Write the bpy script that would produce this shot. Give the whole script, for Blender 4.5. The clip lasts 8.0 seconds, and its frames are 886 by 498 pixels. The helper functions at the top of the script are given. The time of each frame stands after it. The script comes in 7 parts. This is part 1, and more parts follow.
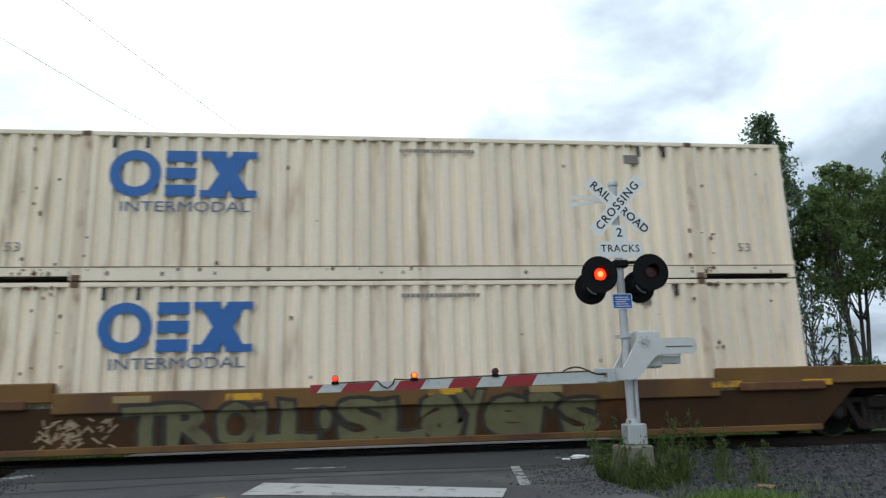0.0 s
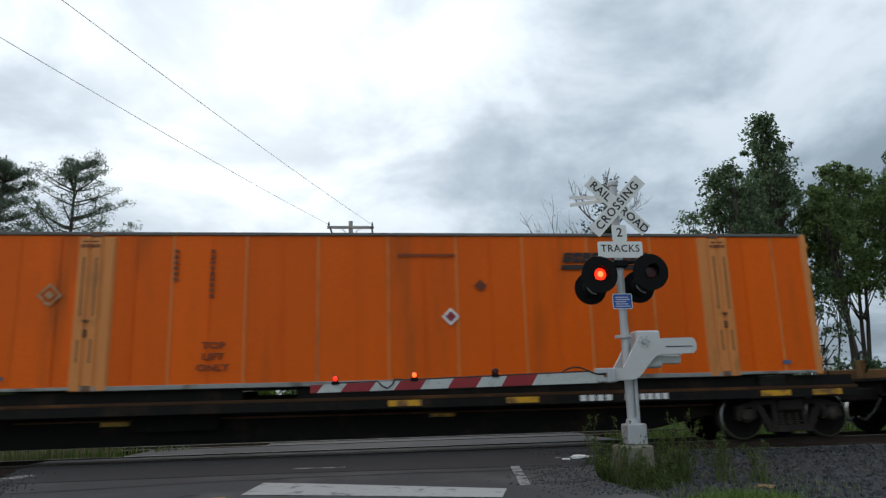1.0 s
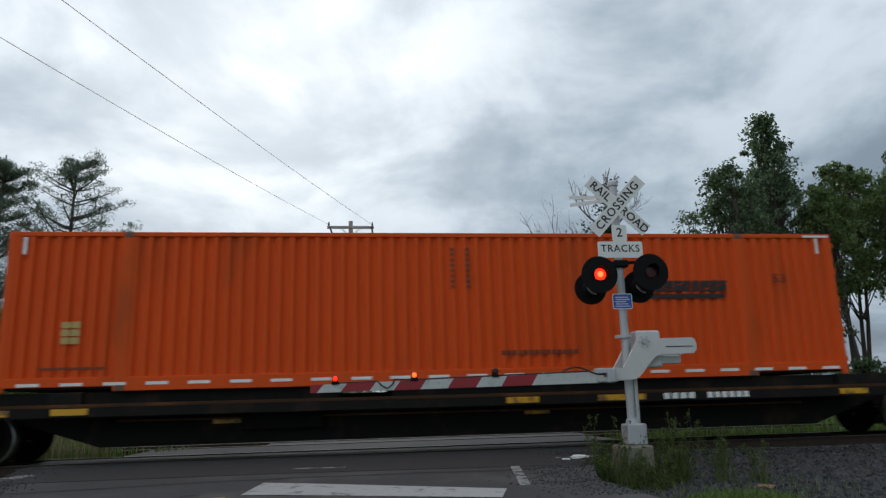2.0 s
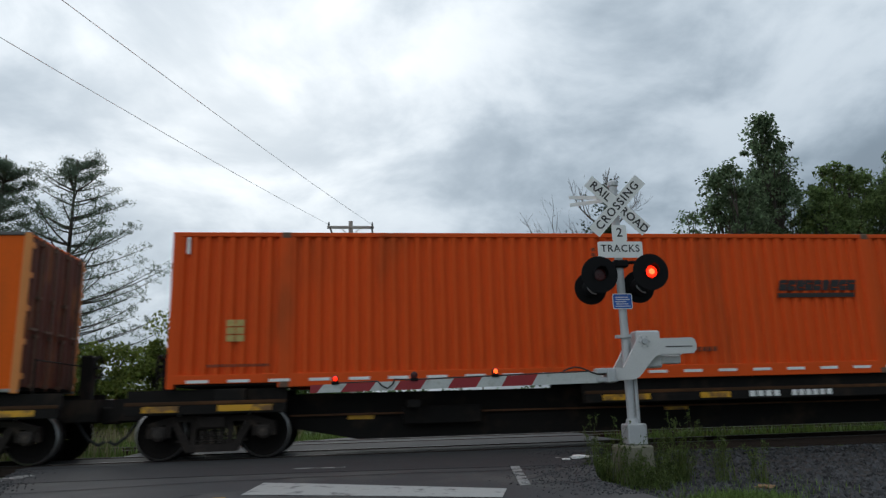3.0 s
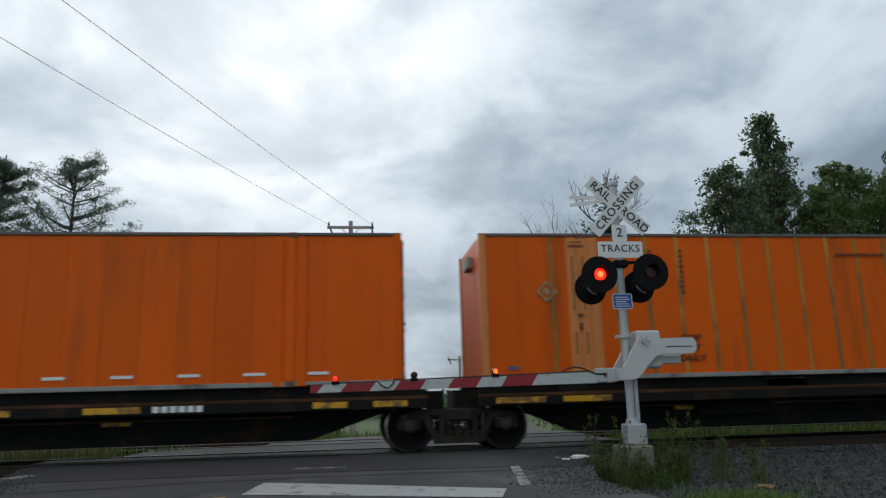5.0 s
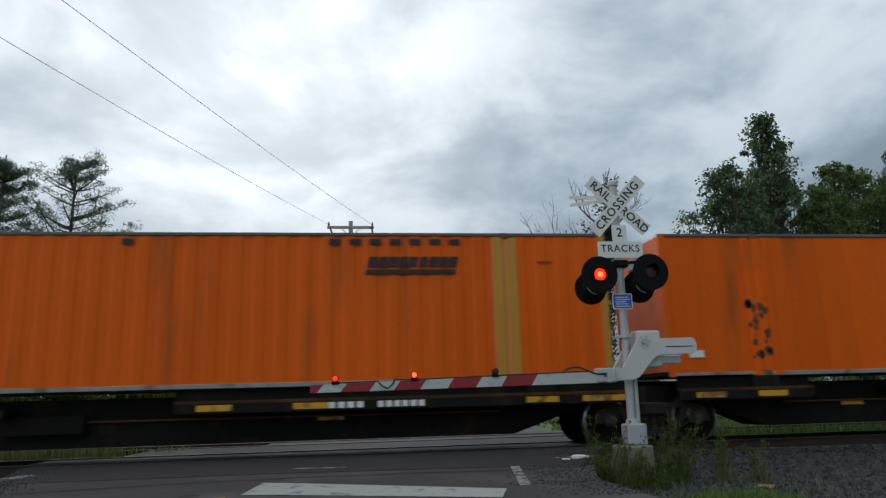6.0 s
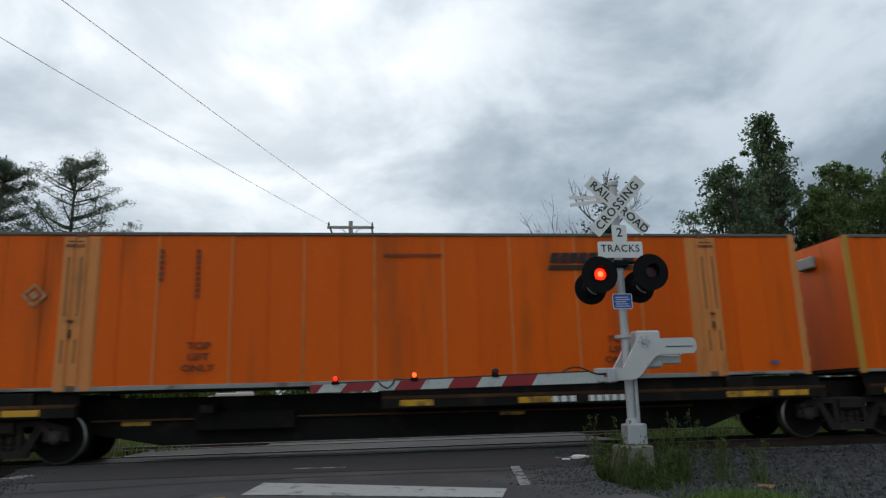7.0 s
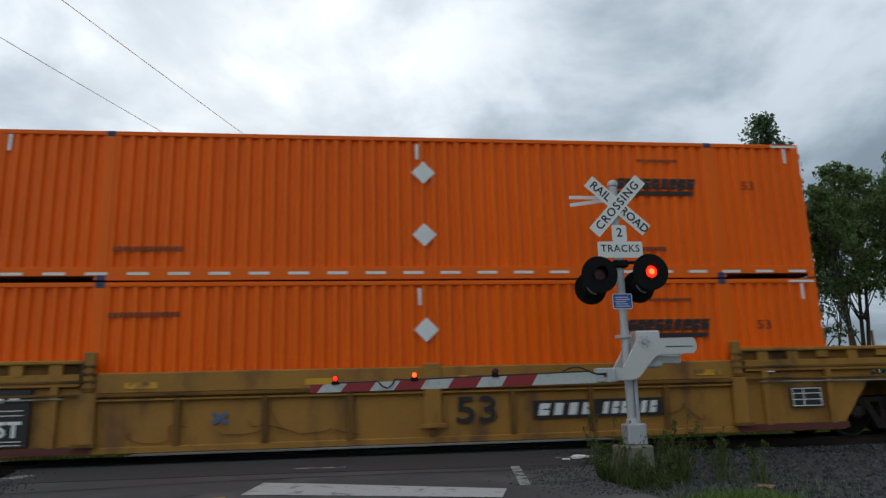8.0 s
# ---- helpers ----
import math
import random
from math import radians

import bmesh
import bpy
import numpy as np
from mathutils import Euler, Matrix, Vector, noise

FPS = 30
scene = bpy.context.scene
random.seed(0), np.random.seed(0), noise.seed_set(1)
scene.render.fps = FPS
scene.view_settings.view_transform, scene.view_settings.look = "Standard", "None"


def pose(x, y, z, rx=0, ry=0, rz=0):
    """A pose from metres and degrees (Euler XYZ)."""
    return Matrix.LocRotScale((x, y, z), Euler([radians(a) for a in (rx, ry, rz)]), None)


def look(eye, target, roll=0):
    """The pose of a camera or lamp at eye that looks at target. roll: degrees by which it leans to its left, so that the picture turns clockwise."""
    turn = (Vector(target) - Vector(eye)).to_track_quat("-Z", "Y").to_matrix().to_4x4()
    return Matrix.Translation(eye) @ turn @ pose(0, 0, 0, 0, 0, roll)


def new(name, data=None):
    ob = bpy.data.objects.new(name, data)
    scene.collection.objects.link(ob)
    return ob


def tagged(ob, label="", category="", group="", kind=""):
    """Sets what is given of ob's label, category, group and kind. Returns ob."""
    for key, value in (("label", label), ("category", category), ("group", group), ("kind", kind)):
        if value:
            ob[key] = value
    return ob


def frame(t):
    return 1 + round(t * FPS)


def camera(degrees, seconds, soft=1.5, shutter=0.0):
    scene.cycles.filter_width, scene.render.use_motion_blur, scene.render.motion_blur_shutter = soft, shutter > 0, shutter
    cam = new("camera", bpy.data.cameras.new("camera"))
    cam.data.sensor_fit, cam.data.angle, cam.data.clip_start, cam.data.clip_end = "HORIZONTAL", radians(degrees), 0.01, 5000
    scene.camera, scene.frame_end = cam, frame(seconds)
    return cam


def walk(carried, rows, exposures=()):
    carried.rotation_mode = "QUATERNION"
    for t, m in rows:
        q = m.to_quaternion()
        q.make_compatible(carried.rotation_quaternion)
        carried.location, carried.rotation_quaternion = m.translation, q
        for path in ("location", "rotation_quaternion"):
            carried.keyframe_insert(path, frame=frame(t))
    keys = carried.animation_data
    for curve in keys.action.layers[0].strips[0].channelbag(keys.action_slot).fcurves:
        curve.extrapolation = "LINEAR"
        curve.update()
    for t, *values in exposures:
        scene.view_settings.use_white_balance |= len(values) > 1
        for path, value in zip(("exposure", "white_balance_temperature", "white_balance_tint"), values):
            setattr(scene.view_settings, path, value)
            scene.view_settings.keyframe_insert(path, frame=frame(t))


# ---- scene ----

# ---------- camera: stands still ----------
cam = camera(64.19, 8.0, soft=1.35, shutter=0.10)
EYE = Vector((0.0, 0.0, 0.892))
YAW, PITCH, ROLL = 7.529, 12.252, 1.589
aim = Vector((math.sin(radians(YAW)) * math.cos(radians(PITCH)), math.cos(radians(YAW)) * math.cos(radians(PITCH)), math.sin(radians(PITCH))))
STAND = look(EYE, EYE + aim, -ROLL)
walk(cam, [(0.0, STAND), (8.0, STAND)], exposures=[(0.0, 0.72), (0.3, 0.60), (0.6, 0.32), (1.0, 0.20), (1.6, 0.07), (2.4, 0.0), (8.0, 0.0)])

SPEED = 21.38      # train, metres a second, along +x
SIDE = 13.36       # near side of the containers
TRACK = 14.655     # centre of the near track
TRACK_2 = 18.75    # centre of the far track

# ---------- world: overcast sky, brighter overhead and round the veiled sun ----------
SUN_DIR = Vector((-0.15, 0.90, 0.43)).normalized()
world = bpy.data.worlds.new("sky")
scene.world = world
world.use_nodes = True


def sky_nodes():
    nt = world.node_tree
    nt.nodes.clear()
    N, L = nt.nodes.new, nt.links.new
    out = N("ShaderNodeOutputWorld")
    clear = N("ShaderNodeTexSky")
    clear.sky_type, clear.sun_disc = "NISHITA", False
    clear.sun_elevation = math.asin(SUN_DIR.z)
    clear.sun_rotation = math.atan2(SUN_DIR.x, SUN_DIR.y)
    bg_clear = N("ShaderNodeBackground")
    bg_clear.inputs["Strength"].default_value = 0.05
    L(clear.outputs[0], bg_clear.inputs["Color"])
    tc = N("ShaderNodeTexCoord")
    sep = N("ShaderNodeSeparateXYZ")
    L(tc.outputs["Generated"], sep.inputs[0])

    def m(op, a, b=0.0, c=None):
        n = N("ShaderNodeMath")
        n.operation = op
        for i, v in enumerate((a, b) if c is None else (a, b, c)):
            if isinstance(v, (int, float)):
                n.inputs[i].default_value = v
            else:
                L(v, n.inputs[i])
        return n.outputs[0]
    up = m("MAXIMUM", sep.outputs["Z"], 0.0)
    # cloud deck seen in perspective
    lift = m("ADD", up, 0.34)
    u, v = m("DIVIDE", sep.outputs["X"], lift), m("DIVIDE", sep.outputs["Y"], lift)
    comb = N("ShaderNodeCombineXYZ")
    L(u, comb.inputs[0]), L(v, comb.inputs[1])

    def cloud(scale, detail, rough, shift):
        mp = N("ShaderNodeMapping")
        mp.inputs["Location"].default_value = shift
        L(comb.outputs[0], mp.inputs["Vector"])
        n = N("ShaderNodeTexNoise")
        n.inputs["Scale"].default_value, n.inputs["Detail"].default_value, n.inputs["Roughness"].default_value = scale, detail, rough
        n.inputs["Distortion"].default_value = 0.25
        L(mp.outputs[0], n.inputs["Vector"])
        return n.outputs[0]
    big, fine = cloud(1.1, 4.0, 0.5, (1.3, 0.4, 0.0)), cloud(3.2, 8.0, 0.55, (4.1, 2.2, 0.0))
    deck = m("ADD", m("MULTIPLY", big, 0.52), m("MULTIPLY", fine, 0.48))
    ramp = N("ShaderNodeMapRange")
    ramp.interpolation_type = "SMOOTHSTEP"
    for k, val in (("From Min", 0.40), ("From Max", 0.60), ("To Min", 0.55), ("To Max", 1.13)):
        ramp.inputs[k].default_value = val
    # the deck thickens towards the east and round the north-west
    east = m("MULTIPLY", m("MULTIPLY_ADD", sep.outputs["X"], 1.0, 0.10), -0.045)
    L(m("ADD", deck, east), ramp.inputs["Value"])
    # overcast law: overhead about three times the horizon
    law = m("MULTIPLY_ADD", up, 0.64, 0.455)
    # thin cloud before the sun
    dot = N("ShaderNodeVectorMath")
    dot.operation = "DOT_PRODUCT"
    dot.inputs[1].default_value = SUN_DIR
    L(tc.outputs["Generated"], dot.inputs[0])
    veil = m("MULTIPLY", m("POWER", m("MAXIMUM", dot.outputs["Value"], 0.0), 17.0), 0.46)
    bright = m("ADD", m("MULTIPLY", law, ramp.outputs[0]), veil)
    # behind the viewer the cloud is thinner in the west than in the east
    south = m("MAXIMUM", m("MULTIPLY_ADD", sep.outputs["Y"], -1.0, 0.15), 0.0)
    bright = m("MULTIPLY", bright, m("MULTIPLY_ADD", m("MULTIPLY", sep.outputs["X"], south), -0.75, 1.0))
    tint = N("ShaderNodeMix")
    tint.data_type = "RGBA"
    tint.inputs["A"].default_value = (0.70, 0.885, 1.07, 1)
    tint.inputs["B"].default_value = (0.95, 1.0, 1.035, 1)
    tone = m("MULTIPLY_ADD", bright, 1.25, -0.45)
    tone = m("MINIMUM", m("MAXIMUM", tone, 0.0), 1.0)
    L(tone, tint.inputs["Factor"])
    bg = N("ShaderNodeBackground")
    L(tint.outputs["Result"], bg.inputs["Color"]), L(bright, bg.inputs["Strength"])
    mix = N("ShaderNodeMixShader")
    mix.inputs[0].default_value = 0.94
    L(bg_clear.outputs[0], mix.inputs[1]), L(bg.outputs[0], mix.inputs[2]), L(mix.outputs[0], out.inputs[0])


sky_nodes()
sun = new("sun", bpy.data.lights.new("sun", "SUN"))
sun.data.energy, sun.data.angle, sun.data.color = 0.5, radians(25), (1.0, 0.97, 0.92)
sun.matrix_world = look(SUN_DIR * 60, (0, 0, 0))


# ---------- materials ----------
def paint(name, color, rough=0.6, metal=0.0, vary=0.18, scale=3.0, grain=40.0, bump=0.15, dirt=None, dirt_at=(0.55, 0.72), dirt_scale=1.5, streak=1.0, spec=0.5, rand=0.0, bump_dist=0.004):
    """A surface with broad and fine variation, optional dirt or rust patches (streak < 1 stretches them down) and fine relief."""
    mat = bpy.data.materials.new(name)
    mat.use_nodes = True
    nt = mat.node_tree
    N, L = nt.nodes.new, nt.links.new
    b = nt.nodes["Principled BSDF"]
    b.inputs["Metallic"].default_value = metal
    b.inputs["Specular IOR Level"].default_value = spec
    tc = N("ShaderNodeTexCoord")
    vec = tc.outputs["Object"]

    def noise_of(sc, detail, stretch=1.0):
        mp = N("ShaderNodeMapping")
        mp.inputs["Scale"].default_value = (sc, sc, sc * stretch)
        L(vec, mp.inputs["Vector"])
        n = N("ShaderNodeTexNoise")
        n.inputs["Scale"].default_value, n.inputs["Detail"].default_value, n.inputs["Roughness"].default_value = 1.0, detail, 0.6
        L(mp.outputs[0], n.inputs["Vector"])
        return n.outputs[0]
    broad, fine = noise_of(scale, 4.0, streak), noise_of(grain, 3.0)
    mul = N("ShaderNodeMath")
    mul.operation = "ADD"
    L(broad, mul.inputs[0]), L(fine, mul.inputs[1])
    mr = N("ShaderNodeMapRange")
    for k, val in (("From Min", 0.6), ("From Max", 1.4), ("To Min", 1 - vary), ("To Max", 1 + vary)):
        mr.inputs[k].default_value = val
    L(mul.outputs[0], mr.inputs["Value"])
    fac = mr.outputs[0]
    if rand:
        info = N("ShaderNodeObjectInfo")
        r2 = N("ShaderNodeMapRange")
        r2.inputs["To Min"].default_value, r2.inputs["To Max"].default_value = 1 - rand, 1 + rand
        L(info.outputs["Random"], r2.inputs["Value"])
        mm = N("ShaderNodeMath")
        mm.operation = "MULTIPLY"
        L(fac, mm.inputs[0]), L(r2.outputs[0], mm.inputs[1])
        fac = mm.outputs[0]
    sc = N("ShaderNodeVectorMath")
    sc.operation = "SCALE"
    sc.inputs[0].default_value = color[:3]
    L(fac, sc.inputs["Scale"])
    col = sc.outputs[0]
    rr = N("ShaderNodeMapRange")
    rr.inputs["To Min"].default_value, rr.inputs["To Max"].default_value = max(0.05, rough - 0.12), min(1, rough + 0.12)
    L(broad, rr.inputs["Value"])
    L(rr.outputs[0], b.inputs["Roughness"])
    if dirt:
        d = noise_of(dirt_scale, 6.0, streak)
        dm = N("ShaderNodeMapRange")
        dm.interpolation_type = "SMOOTHSTEP"
        dm.inputs["From Min"].default_value, dm.inputs["From Max"].default_value = dirt_at
        L(d, dm.inputs["Value"])
        mx = N("ShaderNodeMix")
        mx.data_type = "RGBA"
        mx.inputs["B"].default_value = (*dirt, 1)
        L(dm.outputs[0], mx.inputs["Factor"]), L(col, mx.inputs["A"])
        col = mx.outputs["Result"]
    L(col, b.inputs["Base Color"])
    if bump:
        bp = N("ShaderNodeBump")
        bp.inputs["Strength"].default_value, bp.inputs["Distance"].default_value = bump, bump_dist
        L(fine, bp.inputs["Height"]), L(bp.outputs[0], b.inputs["Normal"])
    return mat


def glow(name, color, strength):
    mat = bpy.data.materials.new(name)
    mat.use_nodes = True
    b = mat.node_tree.nodes["Principled BSDF"]
    b.inputs["Base Color"].default_value = (*color, 1)
    b.inputs["Emission Color"].default_value = (*color, 1)
    b.inputs["Emission Strength"].default_value = strength
    b.inputs["Roughness"].default_value = 0.3
    return mat


RUST = (0.13, 0.055, 0.025)
M_WHITE = paint("aged_white_paint", (0.95, 0.815, 0.650), 0.6, vary=0.14, scale=1.4, spec=0.2, dirt=(0.46, 0.33, 0.21), dirt_at=(0.53, 0.80), dirt_scale=2.2, streak=0.16)
M_WHITE_POST = paint("stained_white_post", (0.80, 0.65, 0.49), 0.6, vary=0.16, scale=1.8, dirt=(0.30, 0.15, 0.07), dirt_at=(0.49, 0.70), dirt_scale=2.0, streak=0.4)
M_ORANGE = paint("orange_panel_paint", (0.82, 0.124, 0.003), 0.45, rand=0.07, vary=0.16, scale=0.8, dirt=(0.36, 0.085, 0.014), dirt_at=(0.50, 0.84), dirt_scale=1.1, streak=0.16, spec=0.18)
M_ORANGE_RED = paint("red_orange_paint", (0.75, 0.094, 0.014), 0.55, vary=0.08, scale=0.5, dirt=(0.46, 0.08, 0.018), dirt_at=(0.52, 0.8), dirt_scale=0.8, streak=0.25, spec=0.15)
M_ORANGE_DEEP = paint("deep_orange_paint", (0.95, 0.146, 0.002), 0.38, vary=0.14, scale=0.9, streak=0.3, spec=0.24)
M_TAN = paint("faded_tan_orange_post", (0.70, 0.25, 0.060), 0.6, vary=0.16, scale=1.6, dirt=(0.33, 0.14, 0.045), dirt_at=(0.50, 0.70), dirt_scale=2.2, streak=0.3)
M_GOLD = paint("gold_post_paint", (0.58, 0.27, 0.025), 0.5, vary=0.10, scale=1.2, dirt=(0.30, 0.13, 0.03), dirt_at=(0.58, 0.78), streak=0.4)
M_BATTEN = paint("weathered_yellow_batten", (0.50, 0.25, 0.03), 0.6, rand=0.30, vary=0.35, scale=2.0, dirt=(0.20, 0.13, 0.04), dirt_at=(0.42, 0.64), dirt_scale=2.5, streak=0.35)
M_NOTICE = paint("pale_yellow_notice", (0.50, 0.36, 0.12), 0.6, vary=0.25, scale=12)
M_RUST = paint("rust", RUST, 0.85, vary=0.35, scale=6, bump=0.4, dirt=(0.26, 0.11, 0.05))
M_ALU = paint("dull_aluminium_rail", (0.32, 0.32, 0.30), 0.65, metal=0.3, vary=0.2, scale=2.0, dirt=(0.14, 0.12, 0.10), dirt_at=(0.48, 0.68))
M_DARKDOOR = paint("dirty_brown_door", (0.13, 0.045, 0.028), 0.75, vary=0.3, scale=1.5, dirt=(0.30, 0.12, 0.04), dirt_at=(0.5, 0.7), streak=0.4)
M_PLACARD = paint("scuffed_tan_placard", (0.46, 0.21, 0.075), 0.7, vary=0.25, scale=9, dirt=(0.40, 0.34, 0.25), dirt_at=(0.5, 0.62), dirt_scale=9)
M_CASTING = paint("rusty_casting", (0.16, 0.09, 0.06), 0.8, vary=0.3, scale=8, bump=0.4)
M_CASTBLUE = paint("dark_blue_casting", (0.03, 0.05, 0.12), 0.6, vary=0.2, scale=8)
M_BLUE = paint("blue_logo_paint", (0.022, 0.135, 0.42), 0.5, vary=0.08, scale=2.0)
M_NAVY = paint("slate_blue_lettering", (0.09, 0.13, 0.24), 0.6, vary=0.1)
M_BLACKPAINT = paint("black_lettering", (0.022, 0.018, 0.018), 0.6, vary=0.2, scale=4)
M_BROWNTEXT = paint("brown_lettering", (0.15, 0.035, 0.012), 0.6, vary=0.15)
M_GREYTEXT = paint("grey_lettering", (0.22, 0.20, 0.18), 0.6, vary=0.15)
M_WHITEMARK = paint("white_marking", (0.84, 0.84, 0.82), 0.5, vary=0.12, scale=5)
M_REFLECT = paint("yellow_reflector", (0.70, 0.36, 0.015), 0.4, vary=0.12, scale=4, dirt=(0.20, 0.10, 0.03), dirt_at=(0.46, 0.62), dirt_scale=4)
M_CARBLACK = paint("grimy_black_steel", (0.012, 0.0105, 0.0095), 0.85, vary=0.35, scale=2.0, dirt=(0.035, 0.024, 0.017), dirt_at=(0.50, 0.70), dirt_scale=1.3, bump=0.2, spec=0.2)
M_CARBROWN = paint("rust_brown_car_paint", (0.175, 0.085, 0.020), 0.75, vary=0.22, scale=1.2, dirt=(0.10, 0.045, 0.022), dirt_at=(0.45, 0.65), dirt_scale=0.7, streak=0.6)
M_CARYELLOW = paint("dirty_yellow_car_paint", (0.37, 0.172, 0.022), 0.65, vary=0.24, scale=2.2, dirt=(0.17, 0.075, 0.020), dirt_at=(0.48, 0.72), dirt_scale=1.7, streak=0.35)
# grimy steel of stakes and ledges; also colours the deck recess as shade
M_CARSTAKE = paint("grime_and_shade_ochre", (0.20, 0.098, 0.024), 0.75, vary=0.3, scale=1.5, dirt=(0.07, 0.04, 0.02), dirt_at=(0.45, 0.70), dirt_scale=1.2, streak=0.6, spec=0.2)
# much darker copy of the car brown; on the well car it paints shade
M_CARDARKBROWN = paint("dark_brown_car_side", (0.055, 0.027, 0.012), 0.8, vary=0.3, scale=1.2, dirt=(0.12, 0.05, 0.018), dirt_at=(0.50, 0.70), dirt_scale=0.8, streak=0.6, spec=0.2)
M_TRUCK = paint("grimy_cast_steel", (0.030, 0.024, 0.021), 0.85, vary=0.4, scale=4, spec=0.2, dirt=(0.06, 0.045, 0.035), dirt_at=(0.52, 0.7), dirt_scale=4, bump=0.4)
M_BEARING = paint("oily_brown_steel", (0.036, 0.028, 0.023), 0.6, vary=0.4, scale=6, spec=0.35, dirt=(0.10, 0.075, 0.055), dirt_at=(0.55, 0.7), dirt_scale=6, bump=0.3)
M_MAROON = paint("maroon_sill_paint", (0.12, 0.028, 0.024), 0.7, vary=0.2)
M_WHEEL = paint("worn_steel_wheel", (0.014, 0.012, 0.011), 0.9, vary=0.3, scale=5, spec=0.05)
M_TREAD = paint("polished_tread", (0.42, 0.40, 0.38), 0.36, metal=1.0, vary=0.2)
M_GRAFFITI = paint("olive_spray_paint", (0.135, 0.125, 0.055), 0.7, vary=0.3, scale=2.5, dirt=(0.09, 0.065, 0.03), dirt_at=(0.5, 0.75), dirt_scale=2.0)
M_SPRAYDARK = paint("dark_spray_paint", (0.024, 0.020, 0.013), 0.6, vary=0.2)
M_SPRAYPALE = paint("pale_spray_paint", (0.40, 0.29, 0.18), 0.6, vary=0.2)
M_GALV = paint("galvanised_grey_steel", (0.50, 0.51, 0.52), 0.5, metal=0.35, vary=0.10, scale=4, dirt=(0.30, 0.28, 0.25), dirt_at=(0.58, 0.75), dirt_scale=3)
M_SIGNAL = paint("pale_grey_signal_paint", (0.62, 0.62, 0.61), 0.45, vary=0.08, scale=4, dirt=(0.35, 0.34, 0.32), dirt_at=(0.62, 0.8), dirt_scale=3)
M_SIGN = paint("white_sign_sheeting", (0.84, 0.835, 0.82), 0.4, vary=0.04, scale=6)
M_SIGNEDGE = paint("bright_sign_border", (0.90, 0.90, 0.88), 0.4, vary=0.04)
M_HOOD = paint("matt_black_hood", (0.008, 0.008, 0.009), 0.75, vary=0.2, scale=6, spec=0.15)
M_HOODWORN = paint("worn_grey_hood_edge", (0.30, 0.30, 0.31), 0.6, vary=0.2)
M_LENS = paint("dark_red_lens", (0.055, 0.003, 0.003), 0.3, vary=0.15, scale=30)
M_LIT = glow("lit_red_lamp", (1.0, 0.018, 0.004), 2.2)
M_LITHEART = glow("lamp_heart", (1.0, 0.11, 0.03), 3.2)
M_LITCORE = glow("lit_amber_lamp", (1.0, 0.075, 0.012), 3.2)
M_REDPAINT = paint("red_stripe_sheeting", (0.30, 0.022, 0.028), 0.45, vary=0.14, scale=5)
M_ARMWHITE = paint("white_arm_sheeting", (0.52, 0.54, 0.52), 0.45, vary=0.12, scale=5, dirt=(0.28, 0.30, 0.24), dirt_at=(0.55, 0.75), dirt_scale=4)
M_BLUESIGN = paint("blue_notice", (0.03, 0.12, 0.46), 0.4, vary=0.06)
M_CABLE = paint("black_cable", (0.02, 0.02, 0.02), 0.6)
M_CONCRETE = paint("weathered_concrete", (0.20, 0.19, 0.14), 0.9, vary=0.18, scale=5, bump=0.4, dirt=(0.16, 0.15, 0.10), dirt_at=(0.5, 0.7), dirt_scale=4)
M_ASPHALT = paint("worn_asphalt", (0.050, 0.050, 0.052), 0.85, vary=0.16, scale=0.8, grain=120, bump=0.5, dirt=(0.085, 0.083, 0.080), dirt_at=(0.45, 0.62), dirt_scale=0.45)
M_ASPHALT2 = paint("dark_patch_asphalt", (0.034, 0.034, 0.036), 0.85, vary=0.16, scale=1.2, grain=120, bump=0.5)
M_ROADWHITE = paint("worn_white_road_paint", (0.40, 0.40, 0.385), 0.8, vary=0.14, scale=4, dirt=(0.12, 0.12, 0.118), dirt_at=(0.52, 0.70), dirt_scale=4, bump=0.3)
M_ROADFADED = paint("faded_white_road_paint", (0.30, 0.30, 0.29), 0.85, vary=0.2, scale=6, dirt=(0.055, 0.055, 0.056), dirt_at=(0.44, 0.58), dirt_scale=6, bump=0.3)
M_TOPRAIL = paint("dark_grey_roof_rail", (0.13, 0.125, 0.12), 0.7, vary=0.25, scale=3)
M_ROADYELLOW = paint("worn_yellow_road_paint", (0.42, 0.25, 0.04), 0.75, vary=0.15, scale=4, dirt=(0.10, 0.09, 0.07), dirt_at=(0.50, 0.65), dirt_scale=6)
M_BALLAST = paint("ballast_bed", (0.036, 0.033, 0.030), 0.95, vary=0.35, scale=2, grain=28, bump=1.0, bump_dist=0.03)
M_TIE = paint("creosoted_timber", (0.035, 0.025, 0.018), 0.9, vary=0.3, scale=5, bump=0.5)
M_RAIL = paint("rusty_rail_web", (0.045, 0.028, 0.02), 0.7, metal=0.4, vary=0.25, scale=6)
M_RAILTOP = paint("polished_rail_head", (0.17, 0.165, 0.16), 0.5, metal=1.0, vary=0.08)
M_GROUND = paint("grassy_ground", (0.075, 0.105, 0.030), 0.95, vary=0.35, scale=0.35, grain=14, bump=0.8, bump_dist=0.05, dirt=(0.11, 0.10, 0.05), dirt_at=(0.55, 0.75), dirt_scale=0.3)


